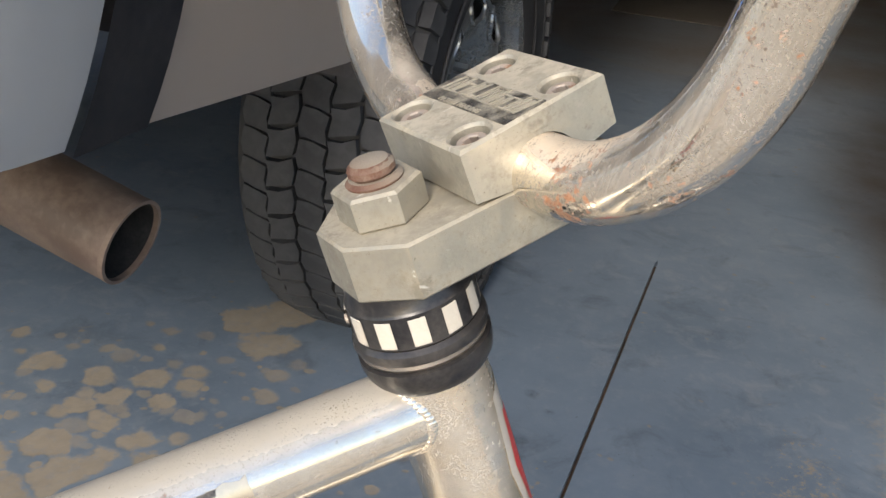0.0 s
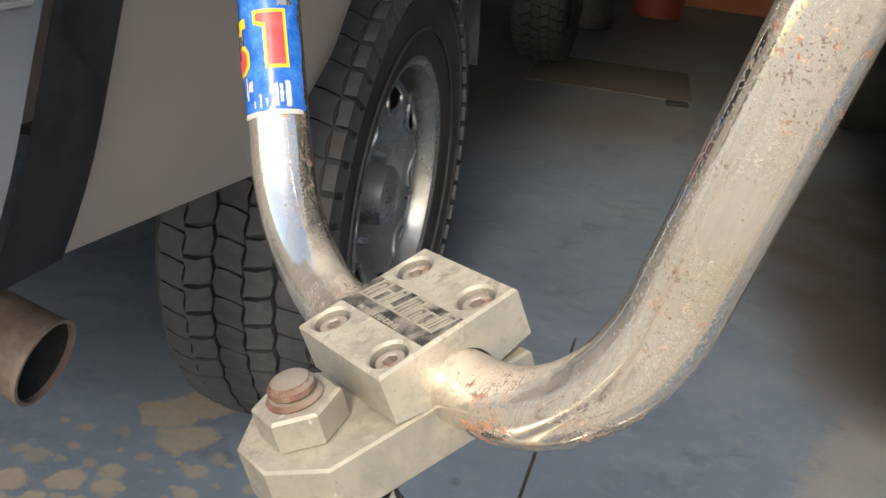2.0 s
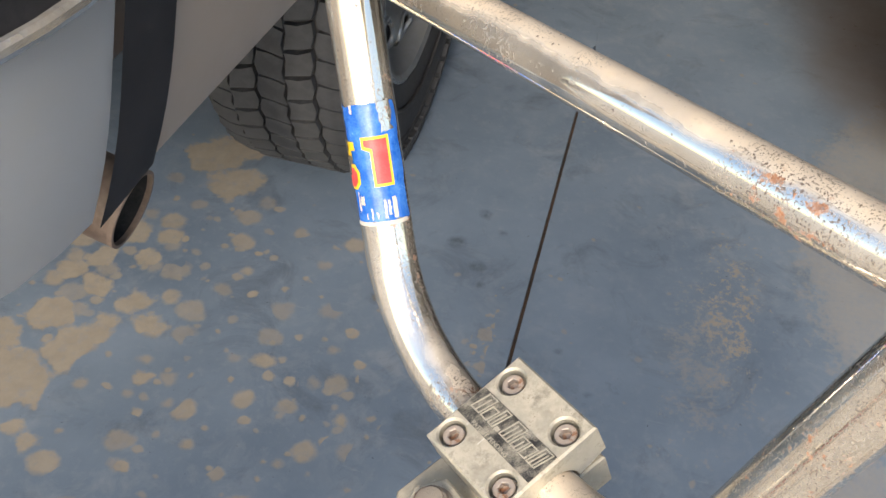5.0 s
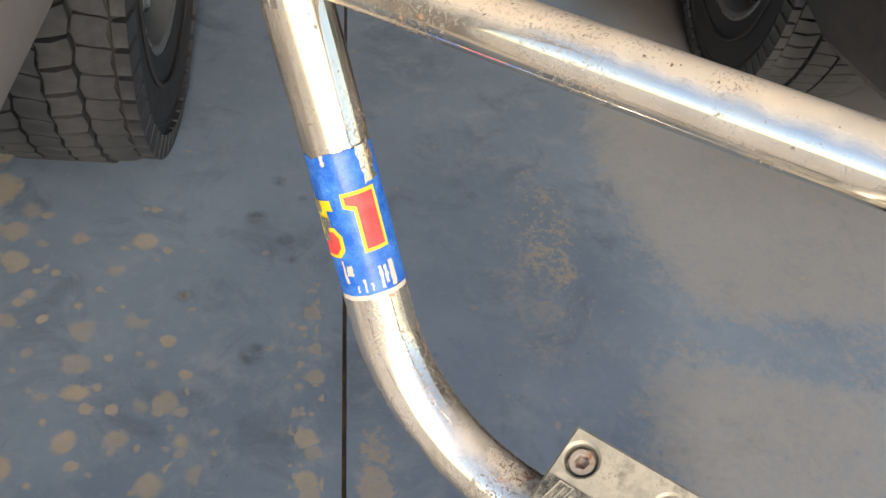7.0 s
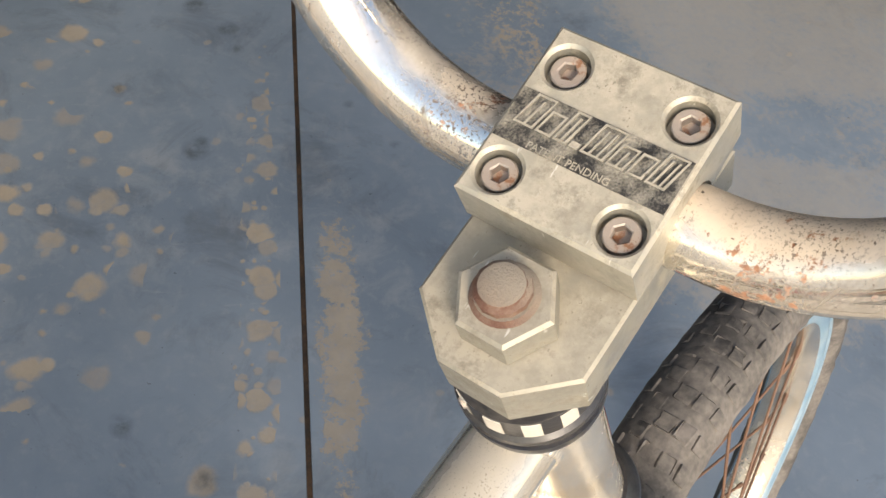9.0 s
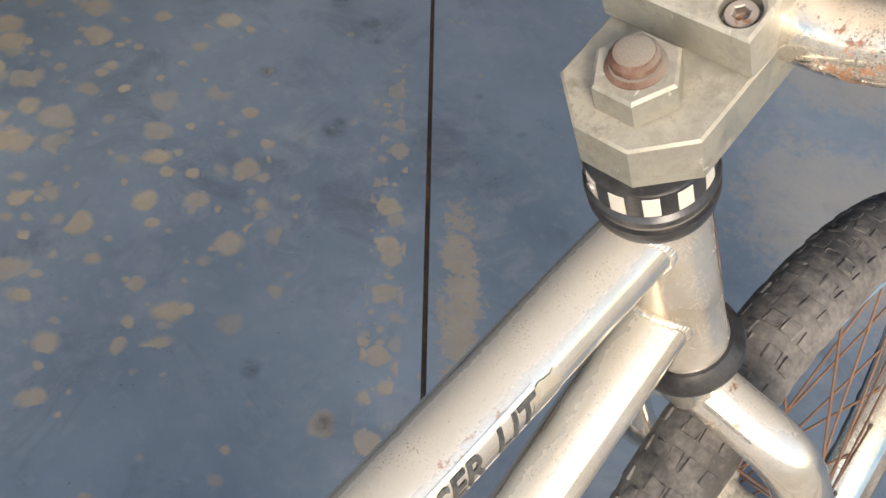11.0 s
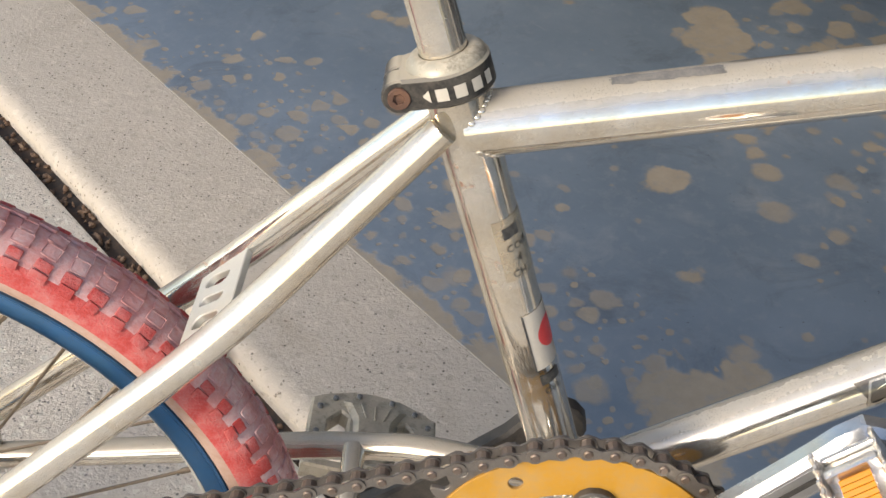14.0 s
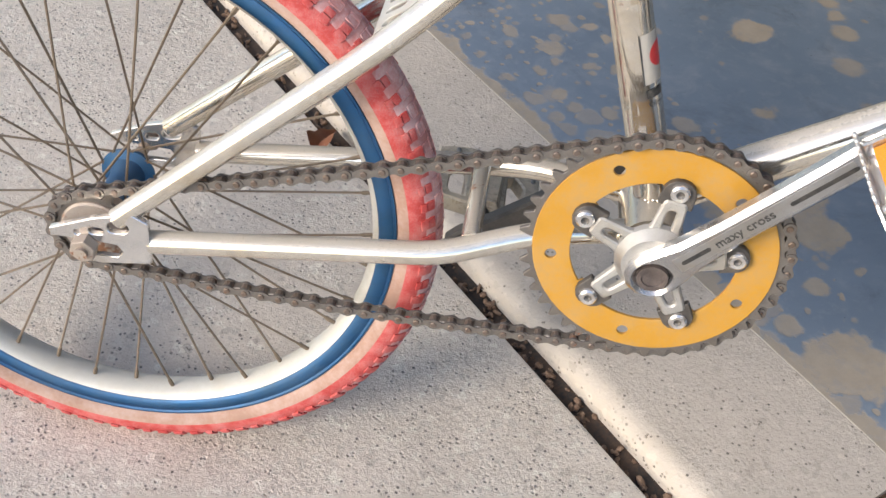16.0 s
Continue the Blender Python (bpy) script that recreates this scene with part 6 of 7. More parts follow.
glass("side_window", side_pane, -2.17, -0.71, car)
for at in ((1.60, -2.13, R_C), (4.45, -0.80, R_C), (4.45, -2.08, R_C)):
    again(ct, Matrix.Translation(at))
arch_pts = [(1.60 + 0.36 * math.cos(a), 0.33 + 0.36 * math.sin(a)) for a in steps(0.0, math.pi, 18)]
bm = bmesh.new()
ring_a = [[bm.verts.new((x, y, z)) for x, z in arch_pts] for y in (-0.655, -0.90)]
for k in range(len(arch_pts) - 1):
    bm.faces.new((ring_a[0][k], ring_a[0][k + 1], ring_a[1][k + 1], ring_a[1][k]))
bm.faces.new(ring_a[1])
part("wheel_housing", bm, DARK_PAINT, car)

# ---- far end of the garage ----
CARD = coated("brown_cardboard", (0.078, 0.067, 0.055), 0.9, (0.07, 0.06, 0.05), 0.5, 5)
RED_PLASTIC = coated("faded_red_plastic", (0.24, 0.045, 0.028), 0.5, (0.16, 0.10, 0.08), 0.5, 7)
PALE_PANEL = coated("pale_grey_panel", (0.42, 0.41, 0.39), 0.6, (0.28, 0.26, 0.23), 0.4, 3)


def garage_thing(name, label, category, at=(0, 0, 0), turn=0.0):
    ob = tagged(new(name), label, category)
    ob.matrix_world = GARAGE @ pose(*at, 0, 0, turn)
    return ob


bm = block(bmesh.new(), 0.72, 0.70, 0.003, Matrix.Translation((0, 0, 0.0015)), 0.001)
sheet = garage_thing("cardboard_sheet", "flat brown cardboard sheet lying on the floor", "cardboard", (4.75, 0.22, 0.0), 4)
part("sheet", bm, CARD, sheet)
bm = block(bmesh.new(), 0.05, 0.09, 0.018, Matrix.Translation((0, 0, 0.009)), 0.006)
wedge = garage_thing("rubber_wedge", "small black rubber wedge at the edge of the cardboard", "wedge", (4.30, -0.10, 0.0), 10)
part("wedge", bm, SOOT, wedge)


def bucket(label, at, r, h, mat):
    """An open tub with a rolled rim and a wire handle."""
    ob = garage_thing("bucket", label, "bucket", at)
    part("tub", revolve(bmesh.new(), [(0.0, 0.004), (r * 0.80, 0.0), (r * 0.82, 0.004), (r, h), (r + 0.012, h), (r + 0.012, h - 0.018), (r + 0.003, h - 0.02), (r - 0.006, h), (r * 0.8, 0.02), (0, 0.016)], 40, "Z"), mat, ob)
    part("handle", tube([(0, (r + 0.012) * math.cos(a), h - 0.015 - 0.5 * r * math.sin(a)) for a in steps(0, math.pi, 20)], 0.0035, 8), POLISHED, ob)
    return ob


bucket("faded red plastic bucket beside the back wall", (7.35, 0.22, 0.0), 0.20, 0.42, RED_PLASTIC)
bucket("black rubber bucket near the pickup's front wheel", (6.35, 0.58, 0.0), 0.21, 0.50, BLACK_TRIM)
board = garage_thing("kick_board", "orange-brown board along the foot of the back wall", "board", (8.28, -0.9, 0.0))
part("board", block(bmesh.new(), 0.03, 2.4, 0.27, Matrix.Translation((0, 0, 0.135)), 0.004), BOARD_ORANGE, board)
panel = garage_thing("wall_panel", "pale grey panel standing above the orange board", "panel", (8.31, -0.9, 0.275))
part("panel", block(bmesh.new(), 0.03, 2.4, 1.7, Matrix.Translation((0, 0, 0.85)), 0.004), PALE_PANEL, panel)
for z in (0.0, 0.06):
    part("rail", block(bmesh.new(), 0.05, 2.4, 0.022, Matrix.Translation((-0.03, 0, 0.02 + z)), 0.003), POLISHED, panel)
# hand truck: red frame on two black wheels
trolley = garage_thing("hand_truck", "red hand truck with black wheels standing by the wall", "hand truck", (5.9, -1.12, 0.0), 20)
for s in (-1, 1):
    part("upright", tube([(0, s * 0.16, 0.09), (0.05, s * 0.16, 0.7), (0.10, s * 0.16, 1.2)], 0.016, 14), RED_PLASTIC, trolley)
    w = part("wheel", revolve(bmesh.new(), [(0.03, -0.03), (0.10, -0.036), (0.128, -0.028), (0.135, 0.0), (0.128, 0.028), (0.10, 0.036), (0.03, 0.03)], 36, "Y", True), MUD_RUBBER, trolley, "black rubber wheel", pose(0.02, s * 0.22, 0.135))
for z in (0.25, 0.55, 0.85, 1.15):
    part("crosspiece", tube([(0.012 + z * 0.078, -0.16, z), (0.012 + z * 0.078, 0.16, z)], 0.011, 10), RED_PLASTIC, trolley)
part("toe_plate", block(bmesh.new(), 0.16, 0.36, 0.008, Matrix.Translation((-0.09, 0, 0.006)), 0.002), RED_PLASTIC, trolley)
part("axle", tube([(0.02, -0.23, 0.135), (0.02, 0.23, 0.135)], 0.009, 10), POLISHED, trolley)


# ---- stickers and lettering on the tubes ----
def on_tube(a, b, r, facing, poly, holes=(), lift=0.00025, thick=0.00018, cuts=3):
    """A thin sheet laid on the tube from a to b: poly in metres along the tube and round it."""
    a, b = Vector(a), Vector(b)
    axis = (b - a).normalized()
    ref = Vector(facing)
    ref = (ref - axis * ref.dot(axis)).normalized()
    side = axis.cross(ref)
    bm = bmesh.new()
    edges = []
    for loop_ in (poly, *holes):
        vs = [bm.verts.new((x, y, 0)) for x, y in loop_]
        edges += [bm.edges.new((vs[i], vs[(i + 1) % len(vs)])) for i in range(len(vs))]
    bmesh.ops.triangle_fill(bm, use_beauty=True, use_dissolve=False, edges=edges)
    for _ in range(cuts):
        long = [e for e in bm.edges if abs(e.verts[0].co.y - e.verts[1].co.y) > 0.0022 or e.calc_length() > 0.012]
        if long:
            bmesh.ops.subdivide_edges(bm, edges=long, cuts=1)
            bmesh.ops.triangulate(bm, faces=[f for f in bm.faces if len(f.verts) > 4])
    for v in bm.verts:
        s, w = v.co.x, v.co.y / r
        v.co = a + axis * s + (r + lift) * (math.cos(w) * ref + math.sin(w) * side)
    return bm


def torn(s0, s1, w0, w1, jag, n=9):
    """A rectangle with a ragged outline."""
    pts = [(s0, w0 + (w1 - w0) * k / n) for k in range(n)] + [(s0 + (s1 - s0) * k / n, w1) for k in range(n)]
    pts += [(s1, w1 + (w0 - w1) * k / n) for k in range(n)] + [(s1 + (s0 - s1) * k / n, w0) for k in range(n)]
    return [(s + random.uniform(-jag, jag), w + random.uniform(-jag, jag)) for s, w in pts]


def words(text, size, along, across, a, b, r, facing, lift=0.0005, upright=False, slant=0.0, squeeze=1.0, bold=0.0):
    """Lettering in the built-in font, bent round a tube. upright: lines run round the tube."""
    cu = bpy.data.curves.new("lettering", "FONT")
    cu.body, cu.size, cu.resolution_u, cu.offset = text, size, 3, bold
    ob = new("lettering", cu)
    mesh = bpy.data.meshes.new_from_object(ob.evaluated_get(bpy.context.evaluated_depsgraph_get()))
    bpy.data.objects.remove(ob)
    a, b = Vector(a), Vector(b)
    axis = (b - a).normalized()
    ref = Vector(facing)
    ref = (ref - axis * ref.dot(axis)).normalized()
    side = axis.cross(ref)
    bm = bmesh.new()
    bm.from_mesh(mesh)
    bpy.data.meshes.remove(mesh)
    for k in range(1, 8):
        where = (size * 0.6 * k, 0, 0) if upright else (0, size * 0.1 * k, 0)
        bmesh.ops.bisect_plane(bm, geom=list(bm.verts) + list(bm.edges) + list(bm.faces), plane_co=where, plane_no=(1, 0, 0) if upright else (0, 1, 0))
    for v in bm.verts:
        s, w = (along + v.co.y, across + v.co.x) if upright else (along + v.co.x * squeeze + v.co.y * slant, across - v.co.y)
        w /= r
        v.co = a + axis * s + (r + lift) * (math.cos(w) * ref + math.sin(w) * side)
    return bm


def rect(s0, s1, w0, w1, lean=0.0):
    return [(s0, w0), (s1, w0), (s1 + lean, w1), (s0 + lean, w1)]


# left leg of the handlebar: blue wrap with a red and yellow numeral
LEG_A, LEG_B = bar_at(0.1205 - 0.037 * 0.387, 0.470), bar_at(0.1205 + 0.063 * 0.387, 0.570)
LEG_R, LEG_F = BAR_R, (-0.232, -0.218, 0.24)
L1 = (LEG_B - LEG_A).length / 0.100
def up_leg(z):
    return (z - 0.470) * L1
wrap = part("sticker", on_tube(LEG_A, LEG_B, LEG_R, LEG_F, torn(up_leg(0.480), up_leg(0.531), -0.0165, 0.0160, 0.0010, 10)), STICKER_BLUE, handlebar, "torn blue sticker")
outer = [(0.000, -0.0032), (0.000, 0.0060), (0.0235, 0.0060), (0.0235, -0.0068), (0.0180, -0.0068), (0.0165, -0.0032)]
inner = [(0.0014, -0.0020), (0.0014, 0.0048), (0.0221, 0.0048), (0.0221, -0.0056), (0.0192, -0.0056), (0.0178, -0.0020)]
z0 = up_leg(0.4955)
part("numeral_edge", on_tube(LEG_A, LEG_B, LEG_R, LEG_F, [(s + z0, w + 0.003) for s, w in outer], lift=0.0005), STICKER_YELLOW, wrap, "yellow outline of the numeral 1")
part("numeral", on_tube(LEG_A, LEG_B, LEG_R, LEG_F, [(s + z0, w + 0.003) for s, w in inner], lift=0.0007), STICKER_RED, wrap, "red numeral 1")
# what is left of a second numeral, torn at its far side
rest_out = [(0.000, -0.0165), (0.000, -0.0090), (0.0030, -0.0062), (0.0085, -0.0060), (0.0120, -0.0085), (0.0120, -0.0125), (0.0140, -0.0130), (0.0140, -0.0095), (0.0185, -0.0100), (0.0185, -0.0070), (0.0225, -0.0074), (0.0225, -0.0165), (0.0160, -0.0152), (0.0090, -0.0168), (0.0050, -0.0150)]
rest_in = [(0.0014, -0.0155), (0.0014, -0.0098), (0.0040, -0.0076), (0.0080, -0.0074), (0.0104, -0.0093), (0.0104, -0.0140), (0.0060, -0.0142)]
part("numeral_edge", on_tube(LEG_A, LEG_B, LEG_R, LEG_F, [(a + z0 - 0.001, b - 0.0008) for a, b in rest_out], lift=0.0005), STICKER_YELLOW, wrap, "yellow outline of a torn numeral")
part("numeral_rest", on_tube(LEG_A, LEG_B, LEG_R, LEG_F, [(a + z0 - 0.001, b - 0.0008) for a, b in rest_in], lift=0.0007), STICKER_RED, wrap, "torn remains of a red numeral")
for s, w, ds, dw in ((0.006, -0.0148, 0.009, 0.0030), (0.017, -0.0160, 0.005, 0.0036), (0.011, -0.0118, 0.004, 0.0016)):
    part("torn_patch", on_tube(LEG_A, LEG_B, LEG_R, LEG_F, torn(z0 + s, z0 + s + ds, w, w + dw, 0.0004, 5), lift=0.0009), BAR_CHROME, wrap, "bare metal where the sticker tore")
part("bare_patch", on_tube(LEG_A, LEG_B, LEG_R, LEG_F, torn(up_leg(0.519), up_leg(0.532), 0.0055, 0.0120, 0.0010, 5), lift=0.0006), BAR_CHROME, wrap, "worn-through patch")
for s, w, ds, dw in ((0.4815, -0.0062, 0.0030, 0.0008), (0.4812, -0.0036, 0.0055, 0.0010), (0.4818, -0.0010, 0.0028, 0.0008), (0.4815, 0.0026, 0.0090, 0.0014), (0.4830, 0.0046, 0.0070, 0.0012), (0.4812, 0.0066, 0.0100, 0.0020), (0.4850, -0.0100, 0.0090, 0.0010), (0.4880, -0.0085, 0.0040, 0.0022), (0.5275, -0.0075, 0.0040, 0.0014)):
    part("scuff", on_tube(LEG_A, LEG_B, LEG_R, LEG_F, torn(up_leg(s), up_leg(s) + ds, w, w + dw, 0.0003, 6), lift=0.0006), STICKER_WHITE, wrap, "pale scuffed patch")
part("pale_edge", on_tube(LEG_A, LEG_B, LEG_R, LEG_F, torn(up_leg(0.4785), up_leg(0.4803), -0.0150, 0.0140, 0.0002, 12), lift=0.0003), STICKER_WHITE, wrap, "pale paper edge")

# seat post: blue sticker with orange and red shapes
PF = (0.058, -0.319, 0.158)
post_sticker = part("sticker", on_tube(SEAT_LOW, SEAT_TOP, POST_R, PF, torn(0.3575, 0.40, -0.016, 0.017, 0.0008)), STICKER_BLUE, bicycle, "blue and orange sticker on the seat post")
part("shape", on_tube(SEAT_LOW, SEAT_TOP, POST_R, PF, [(0.362, -0.009), (0.368, 0.004), (0.380, 0.007), (0.392, 0.004), (0.392, -0.010)], lift=0.0005), STICKER_YELLOW, post_sticker)
part("shape", on_tube(SEAT_LOW, SEAT_TOP, POST_R, PF, [(0.364, -0.007), (0.3695, 0.0025), (0.380, 0.0052), (0.391, 0.0025), (0.391, -0.009)], lift=0.0007), STICKER_ORANGE, post_sticker)
part("shape", on_tube(SEAT_LOW, SEAT_TOP, POST_R, PF, [(0.360, 0.009), (0.398, 0.009), (0.398, 0.0125), (0.360, 0.0125)], lift=0.0005), STICKER_RED, post_sticker)

# seat tube: a clear maker's label with faded words, and a white label with a red disc
SF = (-0.058, -0.347, 0.31)
CLEAR = worn_metal("yellowed_clear_label", (0.74, 0.66, 0.52), 0.14, (0.48, 0.41, 0.31), 0.7, 0.0, 60, 0.5, 0.58)
lab = part("label", on_tube(SEAT_LOW, SEAT_TOP, 0.0138, SF, rect(0.172, 0.206, -0.0005, 0.021)), CLEAR, seat_tube, "yellowed clear label")
for txt, size, s in (("COM", 0.0055, 0.188), ("4", 0.0070, 0.1805), ("CH", 0.0055, 0.1735)):
    part("lettering", words(txt, size, s, 0.0035 if txt != "4" else 0.0075, SEAT_LOW, SEAT_TOP, 0.0138, SF, upright=True), INK_GREY, lab, "faded dark letters")
part("lettering", on_tube(SEAT_LOW, SEAT_TOP, 0.0138, SF, rect(0.1955, 0.2015, 0.0035, 0.0120), lift=0.0005), INK_GREY, lab, "faded dark bar")
flag = part("label", on_tube(SEAT_LOW, SEAT_TOP, 0.0138, SF, rect(0.1145, 0.1500, 0.0022, 0.0240)), STICKER_WHITE, seat_tube, "white label with a red disc")
part("disc", on_tube(SEAT_LOW, SEAT_TOP, 0.0138, SF, [(0.1335 + 0.0088 * math.cos(t), 0.0160 + 0.0088 * math.sin(t)) for t in [2 * math.pi * k / 24 for k in range(24)]], lift=0.0005), STICKER_RED, flag, "faded red disc")
part("border", on_tube(SEAT_LOW, SEAT_TOP, 0.0138, SF, rect(0.1145, 0.1500, 0.0014, 0.0024), lift=0.0005), INK_GREY, flag)
part("lettering", on_tube(SEAT_LOW, SEAT_TOP, 0.0138, SF, rect(0.1045, 0.1105, 0.0028, 0.0150), lift=0.0005), INK_GREY, flag, "dark bar in place of the maker's name")
part("lettering", words("OSA", 0.0050, 0.0980, 0.0035, SEAT_LOW, SEAT_TOP, 0.0138, SF, upright=True), INK_GREY, flag, "faded dark letters")

# top tube: slanted dark lettering on a clear label
SCUFF = coated("dark_rubbed_plate", (0.15, 0.145, 0.14), 0.3, (0.36, 0.325, 0.27), 0.85, 90, 0.4)
TF = (-0.237, -0.274, 0.239)
TT_L = (TT_B - TT_A).length
name_label = part("label", on_tube(TT_A, TT_B, TT_R, TF, rect(0.318, 0.3965, 0.0020, 0.0165)), CLEAR_TT, top_tube, "dull clear name label")
part("brown_end", on_tube(TT_A, TT_B, TT_R, TF, torn(0.393, 0.406, 0.004, 0.0175, 0.0007, 5), lift=0.0004), CLEAR, top_tube, "brown glue stain")
for txt, s0 in (("LASER", 0.3300), ("LIT", 0.3745)):
    bm = words(txt, 0.0152, s0, 0.0150, TT_A, TT_B, TT_R, TF, lift=0.0006, slant=0.22, squeeze=0.93, bold=0.0003)
    part("name_letters", bm, INK_GREY, name_label, "dark slanted letters")
# dark rubbed mark on the upper side
scuff = torn(TT_L * 0.135, TT_L * 0.235, -0.0125, -0.0065, 0.0007, 22)
part("scuff_mark", on_tube(TT_A, TT_B, TT_R, TF, scuff, lift=0.0003), SCUFF, top_tube, "dark rubbed mark")
part("scuff_mark", on_tube(TT_A, TT_B, TT_R, TF, torn(0.116, 0.153, -0.0190, -0.0150, 0.0008, 10), lift=0.0003), SCUFF, top_tube, "dark rubbed mark")

# down tube: name band, dark reflection put into its colour, proud outlined shapes
DF = (-0.217, -0.274, 0.381)
DT_L = (DT_B - DT_A).length
band = part("name_band", on_tube(DT_A, DT_B, DT_R, DF, rect(DT_L * 0.33, DT_L * 0.765, 0.0035, 0.0200, 0.006)), NAME_BLACK, down_tube, "dark name band")
pitch = DT_L * 0.430 / 8
for k in range(8):
    s0 = DT_L * 0.333 + k * pitch
    o = rect(s0, s0 + pitch * 0.90, 0.0185, 0.0045, 0.006)
    cx, cy = sum(p[0] for p in o) / 4, sum(p[1] for p in o) / 4
    i = [(cx + (x - cx) * 0.88, cy + (y - cy) * 0.82) for x, y in o]
    part("outline", on_tube(DT_A, DT_B, DT_R, DF, o, [i], lift=0.0006), NAME_EDGE, band)
    m_ = [(cx - 0.0012, cy - 0.006), (cx + 0.0006, cy - 0.006), (cx - 0.0006 + 0.002 * (k % 2), cy + 0.005), (cx - 0.0024 + 0.002 * (k % 2), cy + 0.005)]
    part("outline", on_tube(DT_A, DT_B, DT_R, DF, m_, lift=0.0006), NAME_EDGE, band)

# head tube badge
HF = (-0.175, -0.30, 0.186)
h0, h1 = steer(0, 0, -0.10), steer(0, 0, 0.0)
hb = part("label", on_tube(h0, h1, 0.0183, HF, [(0.018, 0.0205), (0.050, 0.0150), (0.080, 0.0175), (0.086, 0.0300), (0.050, 0.036), (0.016, 0.034)]), STICKER_WHITE, head_tube, "white and red head badge sticker")
part("badge_shape", on_tube(h0, h1, 0.0183, HF, [(0.024, 0.0235), (0.050, 0.0190), (0.072, 0.0215), (0.070, 0.031), (0.026, 0.031)], lift=0.0005), STICKER_RED, hb, "faded red shape")

# seat clamp marks: arrow and four bars
cl0, cl1 = SEAT_TOP - SEAT_DIR * 0.01, SEAT_TOP + SEAT_DIR * 0.01
for a0, a1 in ((-0.30, -0.02), (0.13, 0.40), (0.55, 0.80), (0.93, 1.14)):
    part("white_bar", on_tube(cl0, cl1, 0.0190, (0, -1, 0), rect(0.0042, 0.0100, a0 * 0.0188, a1 * 0.0188, 0.0), lift=0.0006), STICKER_WHITE, seat_clamp)
part("white_bar", on_tube(cl0, cl1, 0.0190, (0, -1, 0), [(0.0042, -0.0082), (0.0100, -0.0082), (0.0068, -0.0122)], lift=0.0010), STICKER_WHITE, seat_clamp, "white arrow")

# badge wording on the clamp plate
cu = bpy.data.curves.new("lettering", "FONT")
cu.body, cu.size, cu.align_x, cu.extrude = "PATENT PENDING", 0.0030, "CENTER", 0.00015
ob = new("lettering", cu)
mesh = bpy.data.meshes.new_from_object(ob.evaluated_get(bpy.context.evaluated_depsgraph_get()))
bpy.data.objects.remove(ob)
bm = bmesh.new()
bm.from_mesh(mesh)
bpy.data.meshes.remove(mesh)
bmesh.ops.transform(bm, matrix=PLATE @ Matrix.Translation((BAR_E1 - 0.0085, 0.003, 0.0722)) @ pose(0, 0, 0, 0, 0, -90), verts=bm.verts)
part("small_lettering", bm, CAST_ALLOY, badge, "raised small letters")

# left crank and pedal, on the far side
CR_L = radians(40.0)
arm_bm = plate(bmesh.new(), CRANK_OUTLINE, [], 0.0135, axes((0.003, 0.0600, 0.002), Vector((-math.cos(CR_L), 0.045, -math.sin(CR_L))).normalized(), Vector((math.sin(CR_L), 0, -math.cos(CR_L))), Vector((0, 1, 0))), 0.0022)
# dark like its boss; the shaded underside is put into the colour too
part("crank_arm", arm_bm, DARK_LUG, bicycle, "dark grimy crank arm on the far side")
left_end = Vector((0.003, 0.0735, 0.002)) + Vector((-math.cos(CR_L), 0.045, -math.sin(CR_L))).normalized() * 0.156


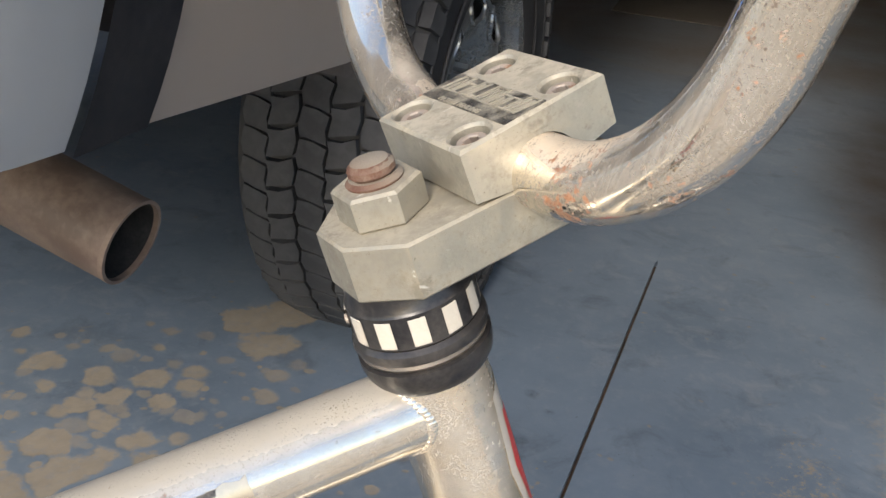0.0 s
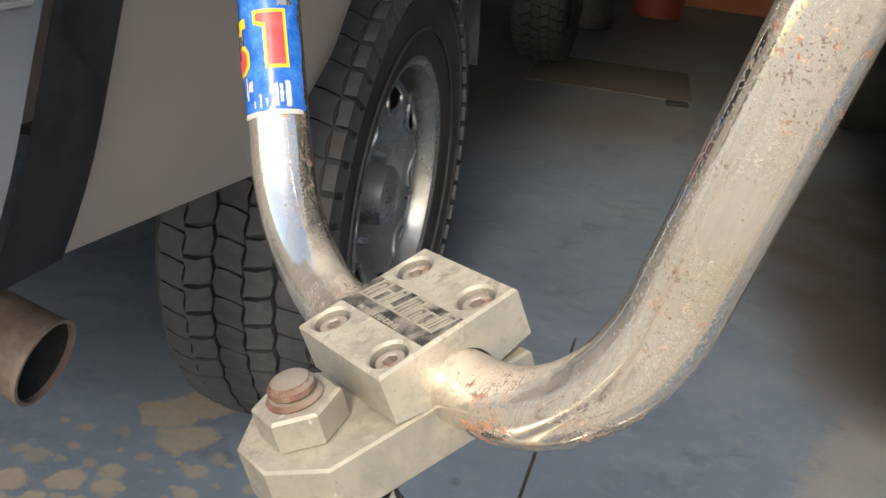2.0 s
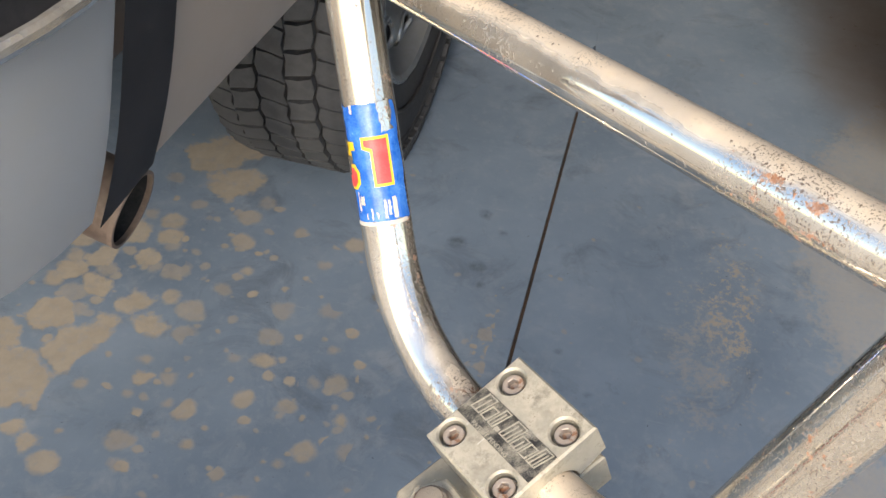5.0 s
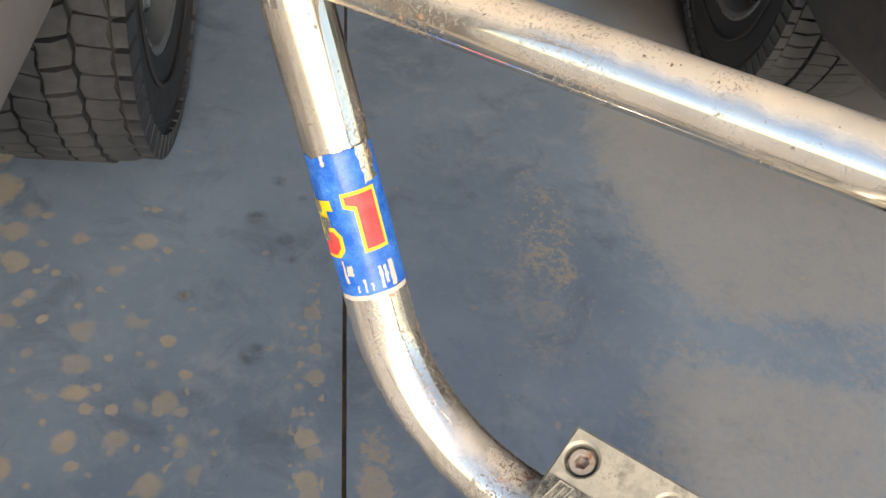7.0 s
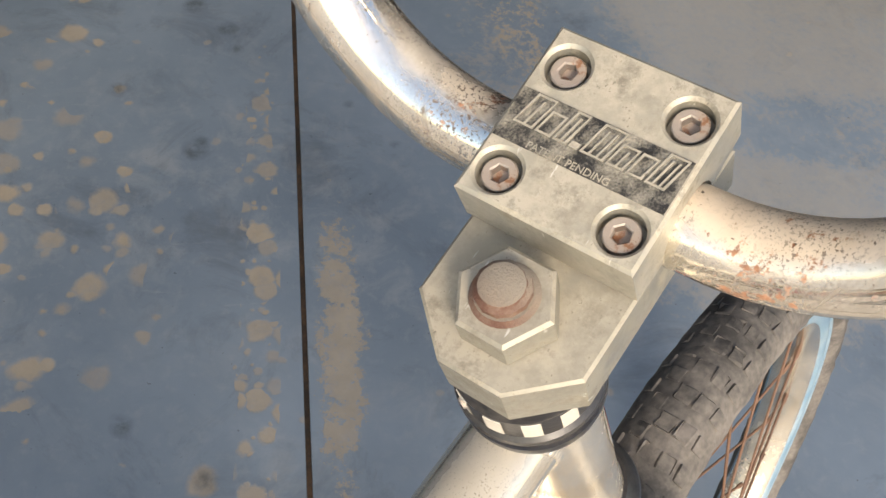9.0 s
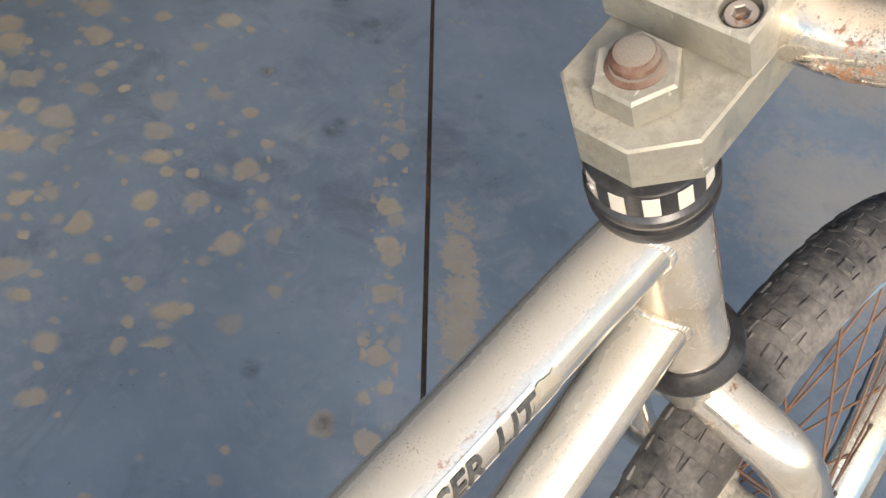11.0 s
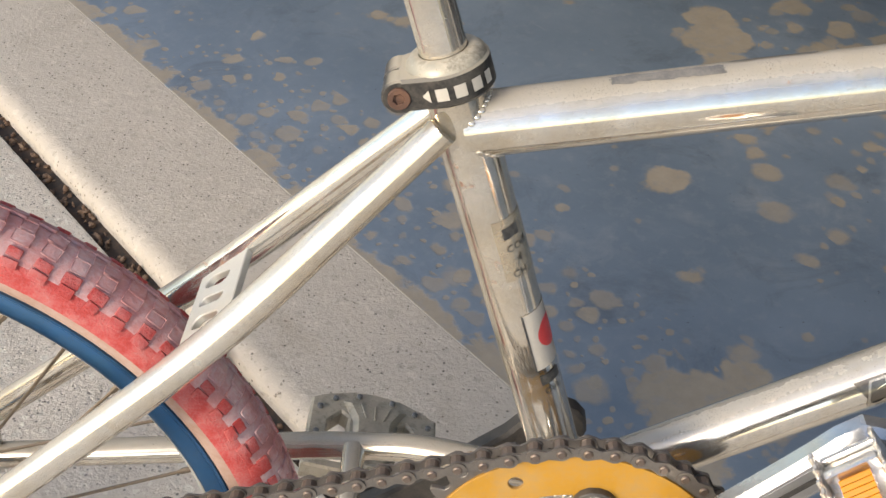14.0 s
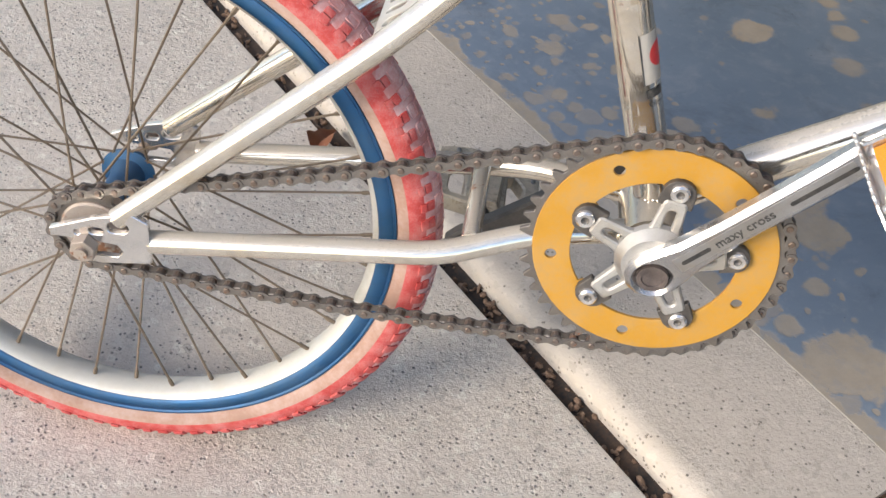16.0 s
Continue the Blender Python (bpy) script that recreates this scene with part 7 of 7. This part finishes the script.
def platform_pedal(m, label, metal):
    """Cast platform pedal: bowed frame with two windows, a ridged spine on the spindle and grip studs."""
    spine = [(-0.0125, 0.012), (0.0125, 0.012), (0.0150, 0.060), (0.0240, 0.078), (-0.0240, 0.078), (-0.0150, 0.060)]
    ob = part("pedal", plate(bmesh.new(), spine, [], 0.0220, Matrix.Translation((0, 0, -0.0105)), 0.0035), metal, bicycle, label, m)
    part("spindle", tube([(0, -0.022, 0), (0, 0.014, 0)], 0.0072, 20), DARK_LUG, ob)
    bow = [(0.0, 0.0940), (0.0190, 0.0915), (0.0360, 0.0850), (0.0470, 0.0780)]
    outline = [(-0.0470, 0.0100), (0.0470, 0.0100)] + bow[::-1] + [(-x, y) for x, y in bow[1:]]
    window = [(0.0185, 0.0190), (0.0300, 0.0190), (0.0330, 0.0240), (0.0330, 0.0560), (0.0240, 0.0680), (0.0185, 0.0640)]
    frame_bm = plate(bmesh.new(), outline, [window, [(-x, y) for x, y in window][::-1]], 0.0150, Matrix.Translation((0, 0, -0.0080)), 0.0016)
    part("platform", frame_bm, metal, ob)
    stud = None
    for x, y in ((0.0405, 0.0180), (0.0405, 0.0420), (0.0405, 0.0680), (0.0300, 0.0790), (0.0125, 0.0860)):
        for s in (-1, 1):
            if stud is None:
                stud = part("stud", tube([(0, 0, 0.006), (0, 0, 0.0092), (0, 0, 0.0100)], [0.0021, 0.0021, 0.0012], 10), WHEEL_STEEL, ob, "small steel grip stud", Matrix.Translation((s * x, y, 0)))
            else:
                again(stud, Matrix.Translation((s * x, y, 0)))
    for x in (-0.006, 0.0, 0.006):
        part("rib", block(bmesh.new(), 0.0012, 0.014, 0.0016, Matrix.Translation((x * 1.4, 0.068, 0.0118)) @ pose(0, 0, 0, 0, 0, -x * 3000), 0.0003), metal, ob)
    return ob


platform_pedal(Matrix.Translation(left_end + Vector((0, 0.010, 0))) @ pose(0, 0, 0, 0, 12, 0), "pale alloy platform pedal with steel studs", CAST_ALLOY)

# dry leaf by the drain joint
leaf = tagged(new("dry_leaf"), "curled brown dry leaf lying on the concrete", "leaf")
leaf.matrix_world = pose(-0.606, 0.665, -0.0175, 0, 0, 70)
bm = bmesh.new()
rows_ = []
for k in range(9):
    t = k / 8
    w = 0.017 * math.sin(math.pi * min(1, t * 1.02 + 0.02)) * (1 + 0.25 * math.sin(9 * t))
    rows_.append([bm.verts.new((t * 0.055 - 0.027, s_ * w, 0.003 + 0.016 * abs(s_) * w / 0.017 + 0.006 * math.sin(5 * t + s_))) for s_ in (-1, -0.5, 0, 0.5, 1)])
for a, b in zip(rows_, rows_[1:]):
    for j in range(4):
        bm.faces.new((a[j], b[j], b[j + 1], a[j + 1]))
part("blade", bm, coated("dry_brown_leaf", (0.22, 0.075, 0.03), 0.7, (0.3, 0.18, 0.1), 0.4, 60), leaf)


# rusty grit lying in the drain joint
random.seed(21)
bm = bmesh.new()
for _ in range(420):
    v = random.uniform(-0.9, 1.4)
    q = random.uniform(0.0018, 0.0055)
    m = Matrix.Translation((-0.1965 + random.uniform(-0.009, 0.009), v, -0.030 + q * 0.5)) @ pose(0, 0, 0, random.uniform(0, 90), random.uniform(0, 90), random.uniform(0, 180)) @ Matrix.Diagonal((1.0, random.uniform(0.5, 1.6), random.uniform(0.4, 0.9), 1))
    bmesh.ops.create_icosphere(bm, subdivisions=1, radius=q, matrix=m)
GRIT = coated("rust_brown_grit", (0.13, 0.075, 0.045), 0.9, (0.34, 0.25, 0.18), 0.7, 120, 0.4)
grit_ob = part("debris", bm, GRIT, m=GARAGE, angle=20)
tagged(grit_ob, "rust-brown grit and flakes lying in the drain joint", "debris", kind="stuff")
